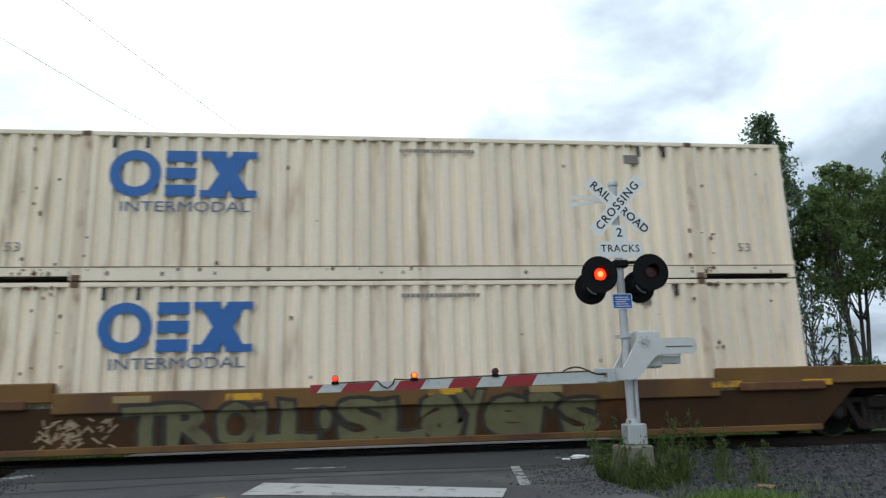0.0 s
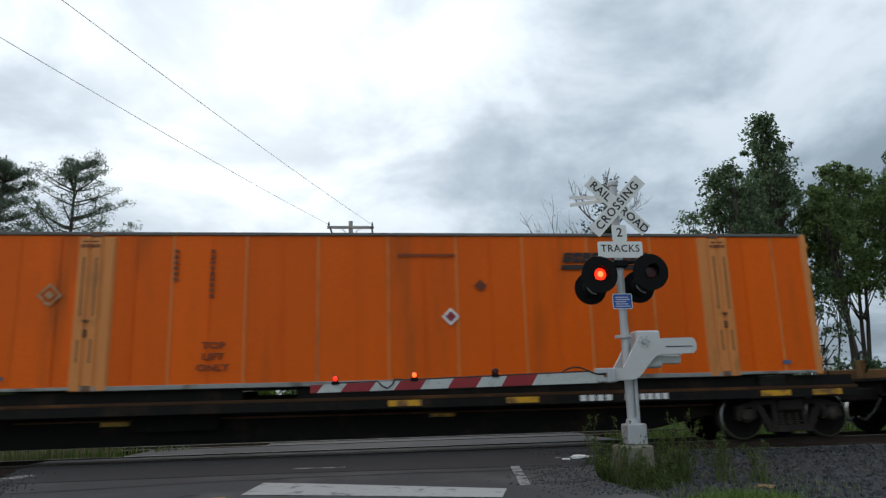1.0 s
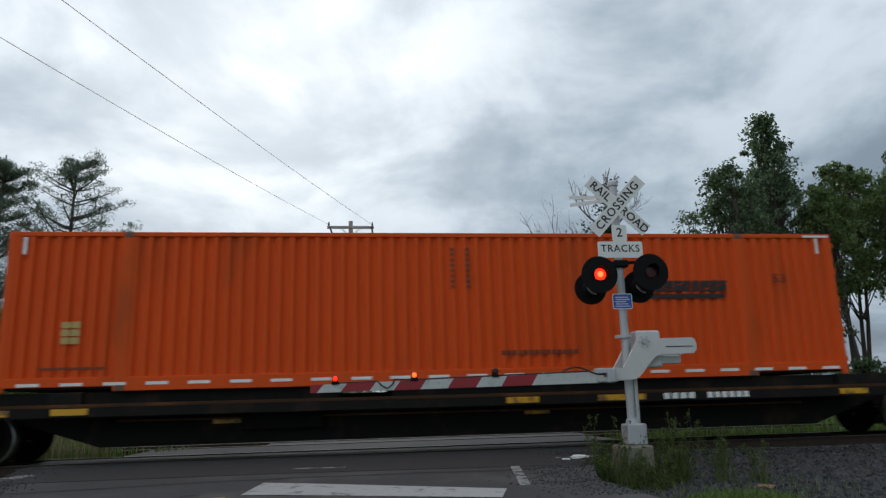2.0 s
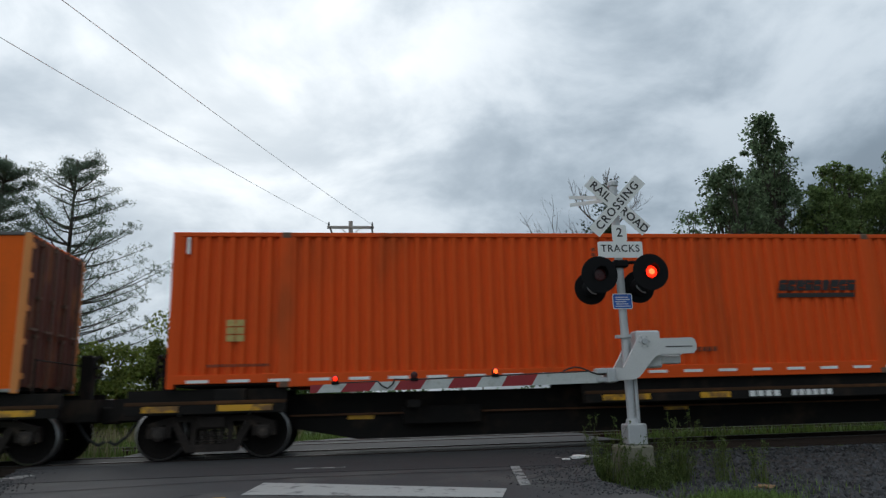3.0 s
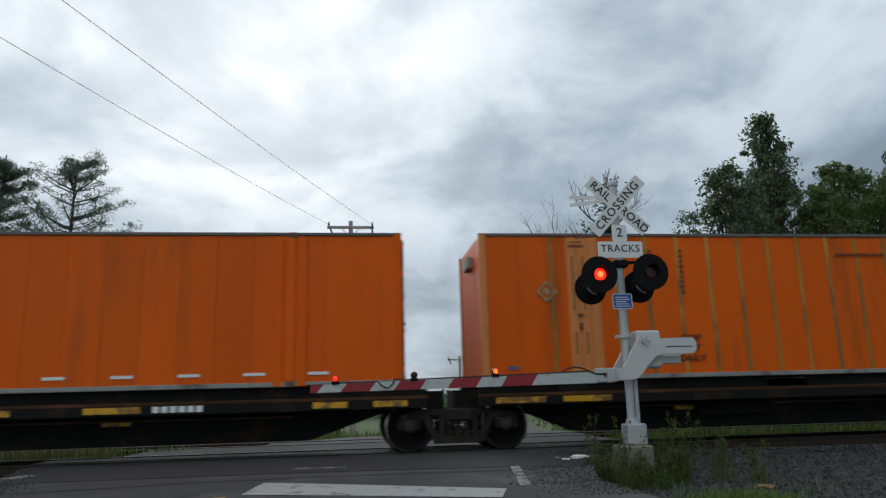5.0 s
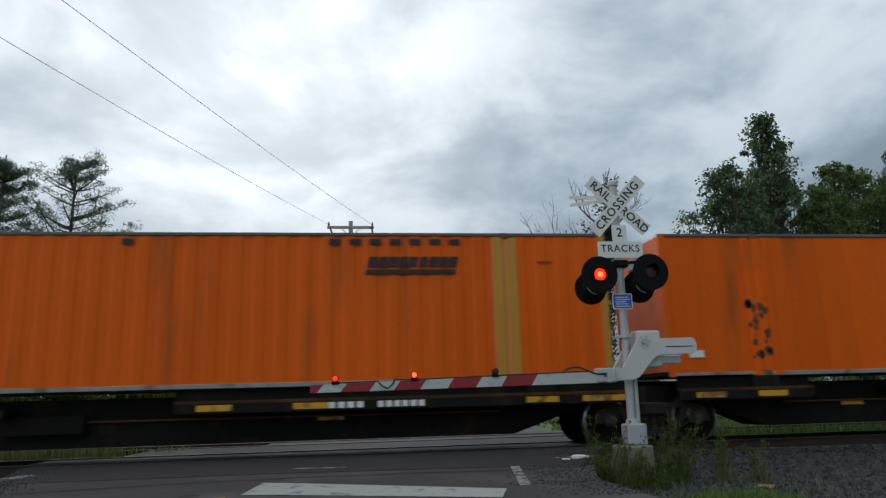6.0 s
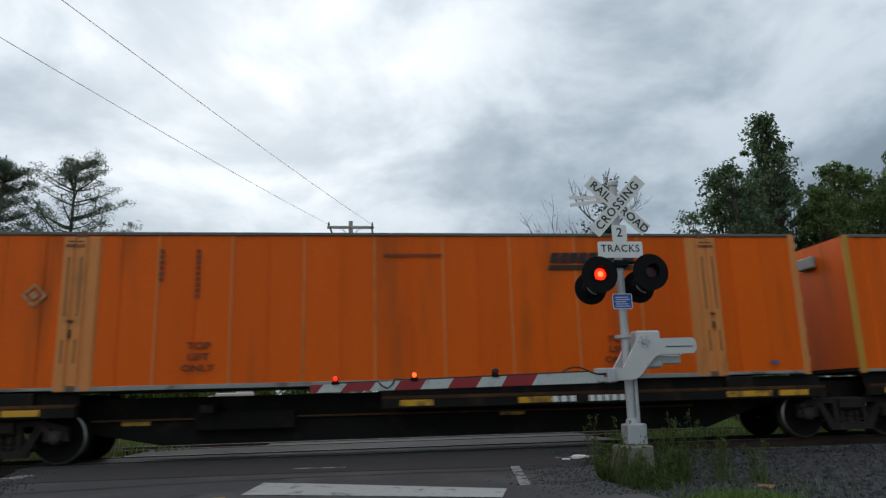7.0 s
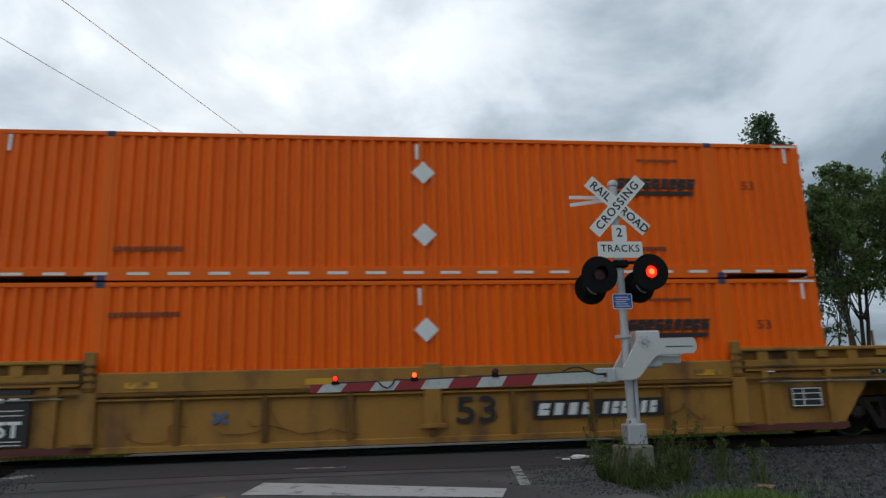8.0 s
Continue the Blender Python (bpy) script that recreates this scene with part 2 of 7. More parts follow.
# ---------- mesh helpers ----------
def box(bm, x0, x1, y0, y1, z0, z1, bevel=0.0):
    vs = [bm.verts.new((x, y, z)) for x in (x0, x1) for y in (y0, y1) for z in (z0, z1)]
    fs = [bm.faces.new([vs[i] for i in q]) for q in ((0, 1, 3, 2), (4, 6, 7, 5), (0, 4, 5, 1), (2, 3, 7, 6), (0, 2, 6, 4), (1, 5, 7, 3))]
    if bevel:
        es = {e for f in fs for e in f.edges}
        bmesh.ops.bevel(bm, geom=list(es), offset=bevel, segments=1, affect="EDGES", profile=0.7)


def prism(bm, outline, y0, y1):
    """Outline in x, z drawn out along y."""
    a, b = [bm.verts.new((x, y0, z)) for x, z in outline], [bm.verts.new((x, y1, z)) for x, z in outline]
    n = len(outline)
    caps = [bm.faces.new(a), bm.faces.new(b[::-1])]
    for i in range(n):
        bm.faces.new((a[i], b[i], b[(i + 1) % n], a[(i + 1) % n]))
    if n > 4:
        bmesh.ops.triangulate(bm, faces=caps)


def tube(bm, p0, p1, r0, r1=None, seg=10, cap=True):
    p0, p1, r1 = Vector(p0), Vector(p1), r0 if r1 is None else r1
    d = (p1 - p0).normalized()
    u = d.orthogonal().normalized()
    w = d.cross(u)
    ra, rb = [], []
    for i in range(seg):
        a = 2 * math.pi * i / seg
        o = u * math.cos(a) + w * math.sin(a)
        ra.append(bm.verts.new(p0 + o * r0)), rb.append(bm.verts.new(p1 + o * r1))
    for i in range(seg):
        bm.faces.new((ra[i], ra[(i + 1) % seg], rb[(i + 1) % seg], rb[i]))
    if cap:
        bm.faces.new(ra[::-1]), bm.faces.new(rb)


def lathe(bm, axis_p, axis_d, profile, seg=24):
    """profile: (along, radius) pairs, turned round an axis."""
    p, d = Vector(axis_p), Vector(axis_d).normalized()
    u = d.orthogonal().normalized()
    w = d.cross(u)
    rings = []
    for h, r in profile:
        rings.append([bm.verts.new(p + d * h + (u * math.cos(2 * math.pi * i / seg) + w * math.sin(2 * math.pi * i / seg)) * max(r, 1e-4)) for i in range(seg)])
    for a, b in zip(rings, rings[1:]):
        for i in range(seg):
            bm.faces.new((a[i], a[(i + 1) % seg], b[(i + 1) % seg], b[i]))


def finish(bm, smooth=False):
    bmesh.ops.recalc_face_normals(bm, faces=bm.faces)
    me = bpy.data.meshes.new("mesh")
    bm.to_mesh(me)
    bm.free()
    if smooth:
        me.shade_smooth()
    return me


def part(name, bm, material, parent=None, label="", smooth=False):
    me = finish(bm, smooth) if isinstance(bm, bmesh.types.BMesh) else bm
    me.name = name
    if not me.materials:
        me.materials.append(material)
    ob = new(name, me)
    if parent:
        ob.parent = parent
    if label:
        ob["label"] = label
    return ob


def empty(name, label, category, group="", at=None):
    ob = new(name)
    ob.empty_display_size = 0.2
    if at is not None:
        ob.matrix_basis = at
    return tagged(ob, label, category, group)


def boxed(name, dims, material, parent=None, label="", bevel=0.0):
    bm = bmesh.new()
    box(bm, *dims, bevel)
    return part(name, bm, material, parent, label)


def lettering(string, size, depth=0.003, offset=0.0, shear=0.0, spacing=1.0):
    """Mesh of raised letters in the x-z plane, facing -y, centred."""
    cu = bpy.data.curves.new("text", "FONT")
    cu.body, cu.size, cu.extrude, cu.offset, cu.shear, cu.space_character = string, size, depth, offset, shear, spacing
    cu.align_x, cu.align_y = "CENTER", "CENTER"
    cu.resolution_u = 3
    ob = bpy.data.objects.new("text", cu)
    scene.collection.objects.link(ob)
    me = bpy.data.meshes.new_from_object(ob.evaluated_get(bpy.context.evaluated_depsgraph_get()))
    bpy.data.objects.remove(ob)
    bpy.data.curves.remove(cu)
    me.transform(Matrix.Rotation(radians(90), 4, "X"))
    me.materials.clear()
    return me


def sign_text(name, string, size, x, y, z, material, parent, wide=1.0, turn=0.0, **kw):
    me = lettering(string, size, **kw)
    me.transform(Matrix.Translation((x, y, z)) @ Matrix.Rotation(radians(turn), 4, "Y") @ Matrix.Diagonal((wide, 1, 1, 1)))
    return part(name, me, material, parent)


# ---------- ground, road, tracks ----------
def lerp_table(t, table):
    for (a, va), (b, vb) in zip(table, table[1:]):
        if t <= b:
            return va + (vb - va) * max(0.0, (t - a) / (b - a))
    return table[-1][1]


ROAD_Z = ((-60, -0.75), (0, -0.42), (6, -0.24), (12.2, -0.03), (21.5, -0.03), (30, -0.5), (50, -1.6), (75, -2.1), (3000, -2.1))
ROAD_LEFT = ((-60, -6.0), (6, -4.5), (10.7, -4.9), (15, -6.0), (16.5, -5.0), (18, -2.6), (21.5, -0.2), (25, 1.6), (28, 2.6), (40, 4.5), (80, 11.6), (400, 78.0))
ROAD_RIGHT = ((-60, 3.2), (6, 3.5), (9.2, 3.15), (11, 3.7), (13.4, 4.6), (16, 5.9), (21.5, 6.4), (28, 7.6), (40, 11.2), (80, 20.5), (400, 90.0))


def road_z(y):
    return lerp_table(y, ROAD_Z)


def ground_z(x, y):
    """Ground beside the road: a little lower than it, with the ballast bed along the tracks."""
    base = road_z(y) - 0.06
    if 6 < y < 25:
        base = min(base, -0.17)
    if x > lerp_table(y, ROAD_RIGHT) - 0.2 and 4 < y < 13.2:
        base = min(base, lerp_table(y, ((4, -0.46), (9, -0.42), (11, -0.37), (13.2, -0.24))))
    out = max(lerp_table(y, ROAD_LEFT) - x, x - lerp_table(y, ROAD_RIGHT), 0.0)
    drop = min(out, 3.0) / 3.0
    if y < 12.5:
        base -= 0.02 * drop
    elif y > 22:
        base -= 0.25 * drop * min(1, (y - 22) / 3)
    return base + 0.03 * noise.noise(Vector((x * 0.4, y * 0.4, 0)))


def spread(stops):
    vals = []
    for a, b, n in stops:
        vals += [a + (b - a) * i / n for i in range(n)]
    return vals + [stops[-1][1]]


def make_ground():
    xs = spread(((-3000, -200, 6), (-200, -40, 16), (-40, 45, 85), (45, 220, 16), (220, 3000, 6)))
    ys = spread(((-300, -20, 6), (-20, 5, 12), (5, 26, 60), (26, 60, 34), (60, 200, 14), (200, 4000, 8)))
    verts = [(x, y, ground_z(x, y) if abs(x) < 400 and y < 400 else -2.2) for y in ys for x in xs]
    n = len(xs)
    faces = [(j * n + i, j * n + i + 1, (j + 1) * n + i + 1, (j + 1) * n + i) for j in range(len(ys) - 1) for i in range(n - 1)]
    me = bpy.data.meshes.new("ground")
    me.from_pydata(verts, [], faces)
    me.shade_smooth()
    tagged(part("ground", me, M_GROUND), "rough green grassy ground reaching to the horizon", "ground", kind="structure")


def strip(name, ys, left, right, lift, material, thick=0.05):
    """A slab that follows the road's surface between two edges."""
    bm = bmesh.new()
    rows = []
    for y in ys:
        l, r, z = left(y), right(y), road_z(y) + lift
        rows.append([bm.verts.new((l + (r - l) * k / 4, y, z + 0.02 * (1 - abs(k - 2) / 2))) for k in range(5)] + [bm.verts.new((l, y, z - thick)), bm.verts.new((r, y, z - thick))])
    for a, b in zip(rows, rows[1:]):
        for k in range(4):
            bm.faces.new((a[k], a[k + 1], b[k + 1], b[k]))
        bm.faces.new((a[5], a[0], b[0], b[5])), bm.faces.new((a[4], a[6], b[6], b[4]))
    return part(name, bm, material)


make_ground()
road_rows = spread(((-60, 5, 14), (5, 13.2, 20)))
road = tagged(strip("road", road_rows, lambda y: lerp_table(y, ROAD_LEFT), lambda y: lerp_table(y, ROAD_RIGHT), 0.0, M_ASPHALT, 0.4), "worn grey asphalt road up to the crossing", "road", kind="structure")
far_rows = spread(((20.3, 30, 14), (30, 80, 20), (80, 400, 10)))
tagged(strip("road_beyond", far_rows, lambda y: lerp_table(y, ROAD_LEFT), lambda y: lerp_table(y, ROAD_RIGHT), 0.0, M_ASPHALT, 0.4), "grey asphalt road running down beyond the tracks", "road", kind="structure")


def surface_patch(name, corners, material, lift, parent=None, label=""):
    """A thin slab of paint or tar on the road, four corners in plan."""
    bm = bmesh.new()
    top, low = [], []
    n = 6
    (ax, ay), (bx, by), (cx, cy), (dx, dy) = corners
    grid = []
    for i in range(n + 1):
        row = []
        for j in range(3):
            u, v = i / n, j / 2
            x = (ax * (1 - u) + bx * u) * (1 - v) + (dx * (1 - u) + cx * u) * v
            y = (ay * (1 - u) + by * u) * (1 - v) + (dy * (1 - u) + cy * u) * v
            l, r = lerp_table(y, ROAD_LEFT), lerp_table(y, ROAD_RIGHT)
            k = 4 * (x - l) / (r - l)
            row.append(bm.verts.new((x, y, road_z(y) + 0.02 * max(0, 1 - abs(k - 2) / 2) + lift)))
        grid.append(row)
    for i in range(n):
        for j in range(2):
            bm.faces.new((grid[i][j], grid[i + 1][j], grid[i + 1][j + 1], grid[i][j + 1]))
    ext = bmesh.ops.extrude_face_region(bm, geom=list(bm.faces))
    for v in ext["geom"]:
        if isinstance(v, bmesh.types.BMVert):
            v.co.z += 0.004
    return part(name, bm, material, parent, label)


ROAD_MARKS = []


def make_road_marks():
    marks = (
        ("stop_line", ((-1.30, 9.02), (1.66, 8.10), (1.84, 8.70), (-1.15, 9.98)), M_ROADWHITE, "wide worn white stop line"),
        ("edge_line", ((2.05, 8.9), (2.20, 8.95), (2.48, 10.75), (2.34, 10.75)), M_ROADFADED, "worn white edge line"),
        ("side_line", ((3.3, 11.6), (4.4, 11.75), (4.4, 11.9), (3.3, 11.72)), M_ROADFADED, "faint white line near the rails"),
        ("cross_line", ((-0.9, 11.35), (-0.1, 11.3), (-0.1, 11.4), (-0.9, 11.45)), M_ROADFADED, "faint white scrape on asphalt"),
        ("kerb_line", ((-5.2, 10.9), (-4.75, 11.9), (-4.95, 12.1), (-5.6, 11.1)), M_ROADFADED, "worn white paint at the road's edge"),
        ("centre_line", ((-2.25, 6.0), (-2.05, 6.0), (-1.45, 8.9), (-1.60, 8.9)), M_ROADYELLOW, "worn yellow centre line"),
    )
    for name, c, mat, lab in marks:
        ROAD_MARKS.append(tagged(surface_patch(name, c, mat, 0.006), lab, "road marking", kind="structure"))
    tagged(surface_patch("asphalt_patch", ((-5.0, 11.1), (3.45, 10.7), (4.4, 13.1), (-5.5, 13.1)), M_ASPHALT2, 0.003), "darker asphalt approach beside the rails", "road", kind="structure")


make_road_marks()


def make_track(name, yc, x0, x1, ties):
    """One line of rails on timber ties in ballast, with asphalt between the rails at the crossing."""
    track = empty(name, "rusty steel railway track on timber ties and stone ballast", "railway track")
    for side, o in (("near", -0.7525), ("far", 0.7525)):
        bm = bmesh.new()
        y = yc + o
        prof = ((-0.07, -0.17), (0.07, -0.17), (0.07, -0.155), (0.012, -0.14), (0.012, -0.045), (0.036, -0.035), (0.036, -0.012), (-0.036, -0.012), (-0.036, -0.035), (-0.012, -0.045), (-0.012, -0.14), (-0.07, -0.155))
        a = [bm.verts.new((x0, y + u, v)) for u, v in prof]
        b = [bm.verts.new((x1, y + u, v)) for u, v in prof]
        for i in range(len(prof)):
            bm.faces.new((a[i], b[i], b[(i + 1) % len(prof)], a[(i + 1) % len(prof)]))
        rail = part("rail", bm, M_RAIL, track)
        bm = bmesh.new()
        box(bm, x0, x1, y - 0.034, y + 0.034, -0.0115, 0.0, 0.006)
        part("rail_head", bm, M_RAILTOP, rail, "polished running surface")
    tie_me = None
    x = ties[0]
    while x < ties[1]:
        lo, hi = -5.9, 6.2
        if not lo < x < hi:
            if tie_me is None:
                bm = bmesh.new()
                box(bm, -0.115, 0.115, -1.3, 1.3, -0.10, 0.07, 0.012)
                tie_me = finish(bm)
                tie_me.materials.append(M_TIE)
            t = part("tie", tie_me, M_TIE, track)
            t.location, t.rotation_euler = (x, yc + random.uniform(-0.04, 0.04), -0.238), (0, 0, radians(random.uniform(-1.2, 1.2)))
        x += 0.55
    return track


make_track("railway_track", TRACK, -140, 160, (-30, 45))
make_track("railway_track", TRACK_2, -140, 160, (-30, 45))
# asphalt infill at the crossing: between and outside the rails
for y0, y1 in ((13.2, TRACK - 0.80), (TRACK - 0.66, TRACK + 0.66), (TRACK + 0.80, TRACK_2 - 0.80), (TRACK_2 - 0.66, TRACK_2 + 0.66), (TRACK_2 + 0.80, 20.3)):
    bm = bmesh.new()
    x_l, x_r = lerp_table((y0 + y1) / 2, ROAD_LEFT), lerp_table((y0 + y1) / 2, ROAD_RIGHT)
    box(bm, x_l, x_r, y0 + 0.003, y1 - 0.003, -0.4, -0.022, 0.008)
    tagged(part("crossing_panel", bm, M_ASPHALT2), "dark asphalt panel of the crossing beside the rails", "road", group="crossing panels", kind="structure")
# ballast bed
bm = bmesh.new()
for x0, x1 in ((-140, -6.0), (6.1, 160)):
    prism_pts = ((12.9, -0.26), (13.25, -0.20), (20.2, -0.20), (21.2, -0.34), (21.2, -0.6), (12.9, -0.6))
    a = [bm.verts.new((x0, y, z)) for y, z in prism_pts]
    b = [bm.verts.new((x1, y, z)) for y, z in prism_pts]
    for i in range(6):
        bm.faces.new((a[i], b[i], b[(i + 1) % 6], a[(i + 1) % 6]))
    bm.faces.new(a), bm.faces.new(b)
tagged(part("ballast_bed", bm, M_BALLAST), "dark dirty stone ballast under the tracks", "ballast", kind="stuff")


# ---------- the train ----------
MOVING = []        # (thing, x at the start)
WHEELS = []        # (wheelset, its pose in its car)
LONG, WIDE, HIGH = 16.154, 2.59, 2.896
CAST = 1.981       # from the end to the posts


def corrugated(bm, x0, x1, z0, z1, y, pitch, depth, sign=1.0):
    """A trapezoid-ribbed wall; the outer face lies at y, the troughs depth further in."""
    n = max(1, round((x1 - x0) / pitch))
    p = (x1 - x0) / n
    pts = [(x0, 0.0)]
    for i in range(n):
        b = x0 + i * p
        pts += [(b + 0.30 * p, 0.0), (b + 0.46 * p, depth), (b + 0.78 * p, depth), (b + 0.94 * p, 0.0)]
    pts.append((x1, 0.0))
    lo = [bm.verts.new((x, y + sign * d, z0)) for x, d in pts]
    hi = [bm.verts.new((x, y + sign * d, z1)) for x, d in pts]
    for i in range(len(pts) - 1):
        bm.faces.new((lo[i], lo[i + 1], hi[i + 1], hi[i]))


def container(label, s_left, z0, wall, post, style, group, pitch=0.31, top_rail=None, bottom_rail=None, cast=M_CASTING, marks=None):
    """A 53-foot container, origin at its left end, near side, bottom."""
    c = empty("shipping_container", label, "shipping container", group, pose(s_left, SIDE, z0))
    MOVING.append((c, s_left, SIDE, z0))
    inset = 0.03
    # roof, floor
    boxed("roof", (0.05, LONG - 0.05, 0.05, WIDE - 0.05, HIGH - 0.05, HIGH - 0.02), wall, c)
    boxed("floor", (0.05, LONG - 0.05, 0.05, WIDE - 0.05, 0.05, 0.16), M_CARBLACK, c)
    for y, s in ((0.0, 1.0), (WIDE, -1.0)):
        a, b = sorted((y + s * 0.0, y + s * 0.07))
        boxed("top_rail", (0.0, LONG, a, b, HIGH - (0.085 if style == "corrugated" else 0.06), HIGH), top_rail or wall, c, bevel=0.008)
        rail_h = 0.25 if style == "corrugated" else 0.085
        for xa, xb, zl in ((0.0, CAST - 0.03, 0.085), (CAST - 0.025, LONG - CAST + 0.025, 0.0), (LONG - CAST + 0.03, LONG, 0.085)):
            zl = zl if style == "corrugated" else zl * 0.3
            boxed("bottom_rail", (xa, xb, a, b, zl, rail_h), bottom_rail or wall, c, bevel=0.008)
            if wall is M_WHITE:
                # thin rust-coloured strip draws the shadow line at the rail's top edge
                boxed("rail_shadow_line", (xa, xb, *sorted((y - s * 0.005, y + s * 0.05)), rail_h - 0.004, rail_h + 0.012), M_RUST, c, "dark rusty line drawn for the shadow along the bottom rail")
        bm = bmesh.new()
        z_lo, z_hi = rail_h, HIGH - (0.085 if style == "corrugated" else 0.06)
        if style == "corrugated":
            for xa, xb in ((0.14, CAST - 0.02), (CAST + 0.20, LONG - CAST - 0.20), (LONG - CAST + 0.02, LONG - 0.14)):
                wb = bmesh.new()
                corrugated(wb, xa, xb, z_lo, z_hi, y + s * 0.012, pitch, 0.075 if pitch > 0.3 else 0.055, s)
                part("side_wall", wb, wall, c)
        elif style == "ribbed":
            corrugated(bm, 0.12, LONG - 0.12, z_lo, z_hi, y + s * 0.02, pitch, 0.022, s)
        else:
            n = 24
            for i in range(n):
                xa = 0.12 + (LONG - 0.24) * i / n
                xb = 0.12 + (LONG - 0.24) * (i + 1) / n
                yy = y + s * (inset + 0.006 * ((i * 37) % 5) / 5)
                lo, hi = sorted((yy, yy + s * 0.03))
                boxed("side_panel", (xa, xb - 0.006, lo, hi, z_lo, z_hi), wall, c)
            bm.free()
            lo, hi = sorted((y + s * 0.075, y + s * 0.10))
            bm = bmesh.new()
            box(bm, 0.12, LONG - 0.12, lo, hi, z_lo, z_hi)
        if style == "corrugated":
            bm.free()
        else:
            part("side_wall", bm, wall, c)
        a, b = sorted((y - s * 0.002, y + s * 0.06))
        if style in ("corrugated",):
            for xp in (CAST - 0.02, LONG - CAST - 0.20):
                boxed("side_post", (xp, xp + 0.22, a, b, 0.0, HIGH - 0.005), post, c, bevel=0.012)
        else:
            w = 0.56 if style == "ribbed" else 0.66
            for xp in (CAST - 0.22, LONG - CAST + 0.22 - w):
                k = 2 if style == "ribbed" else 3
                for i in range(k):
                    ww = w / k
                    p = boxed("side_post", (xp + i * ww + (0.045 if k == 2 else 0.022), xp + (i + 1) * ww - (0.045 if k == 2 else 0.022), *sorted((y - s * 0.004, y + s * 0.06)), 0.0, HIGH - 0.09), post, c, bevel=0.015)
                bm = bmesh.new()
                lo, hi = sorted((y + s * 0.022, y + s * 0.06))
                box(bm, xp, xp + w, lo, hi, 0.0, HIGH - 0.09)
                part("post_backing", bm, post if style != "ribbed" else M_TAN, c)
        if style == "battened" or style == "faint":
            n = 24
            step = (LONG - 0.24) / n
            for i in range(1, n):
                xb = 0.12 + i * step
                if abs(xb - CAST) < 0.42 or abs(xb - LONG + CAST) < 0.42 or xb < 1.2 or (xb > LONG - 1.2 and s_left < -100):
                    continue
                w = 0.032 if style == "battened" else 0.016
                lo, hi = sorted((y + s * 0.016, y + s * 0.05))
                boxed("batten", (xb - w, xb + w, lo, hi, 0.085, HIGH - 0.06), M_BATTEN if style == "battened" else M_TAN if i % 2 else wall, c)
        for xa in (0.0, LONG - 0.14):
            boxed("corner_post", (xa, xa + 0.14, a, b, 0.0, HIGH - 0.005), post if style != "corrugated" else wall, c, bevel=0.012)
        for xp in (CAST, LONG - CAST - 0.18):
            for zp in (-0.004, HIGH - 0.114):
                bm = bmesh.new()
                box(bm, xp, xp + 0.18, *sorted((y - s * 0.006, y + s * 0.16)), zp, zp + 0.118, 0.012)
                box(bm, xp + 0.055, xp + 0.125, *sorted((y - s * 0.010, y + s * 0.01)), zp + 0.03, zp + 0.085, 0.01)
                part("corner_casting", bm, cast, c, "rusty cast corner fitting")
    # closed front end (left), with level ribs
    bm = bmesh.new()
    box(bm, 0.03, 0.07, 0.1, WIDE - 0.1, 0.12, HIGH - 0.05)
    part("front_wall", bm, wall, c)
    for i in range(9):
        z = 0.32 + i * 0.27
        bm = bmesh.new()
        prism(bm, ((0.032, z), (-0.01, z + 0.05), (-0.01, z + 0.13), (0.032, z + 0.18)), 0.14, WIDE - 0.14)
        part("rib", bm, wall, c) if style == "corrugated" and pitch < 0.3 else bm.free()
    box_bm = bmesh.new()
    box(box_bm, -0.09, 0.03, 0.95, 1.5, 2.36, 2.62, 0.02)
    part("document_box", box_bm, M_ALU if style != "corrugated" else wall, c)
    # doors at the right end with lock rods
    for k in range(2):
        ya, yb = (0.08, WIDE / 2 - 0.006) if k == 0 else (WIDE / 2 + 0.006, WIDE - 0.08)
        bm = bmesh.new()
        # one sheet with upright ribs
        edge = [(LONG - 0.06, yb), (LONG - 0.06, ya)]
        for q in range(5):
            u = ya + (yb - ya) * q / 5
            w = (yb - ya) / 5
            edge += [(LONG - 0.02, u + 0.02), (LONG - 0.02, u + 0.30 * w), (LONG + 0.008, u + 0.42 * w), (LONG + 0.008, u + 0.80 * w), (LONG - 0.02, u + 0.92 * w)]
        edge.append((LONG - 0.02, yb))
        foot, head = [bm.verts.new((px, py, 0.12)) for px, py in edge], [bm.verts.new((px, py, HIGH - 0.09)) for px, py in edge]
        for q in range(len(edge)):
            bm.faces.new((foot[q], foot[(q + 1) % len(edge)], head[(q + 1) % len(edge)], head[q]))
        bm.faces.new(foot), bm.faces.new(head)
        door = part("door", bm, wall if wall in (M_WHITE, M_ORANGE_DEEP) else M_DARKDOOR, c)
        for f in (0.28, 0.78):
            bm = bmesh.new()
            yy = ya + (yb - ya) * f
            tube(bm, (LONG + 0.045, yy, 0.05), (LONG + 0.045, yy, HIGH - 0.06), 0.02, seg=8)
            for zz in (0.1, 1.0, 1.7, 2.7):
                box(bm, LONG - 0.01, LONG + 0.07, yy - 0.05, yy + 0.05, zz, zz + 0.06)
            box(bm, LONG + 0.04, LONG + 0.07, yy - 0.3, yy + 0.02, 1.12, 1.16)
            part("lock_rod", bm, M_ALU if wall is M_WHITE else M_CASTING, door, "steel lock rod")
        for zz in (0.25, 0.85, 1.45, 2.05, 2.6):
            boxed("hinge", (LONG - 0.02, LONG + 0.03, ya - 0.07 if k == 0 else yb - 0.02, ya + 0.02 if k == 0 else yb + 0.07, zz, zz + 0.1), post, door)
    if marks:
        marks(c)
    return c


BLOCKS = {}


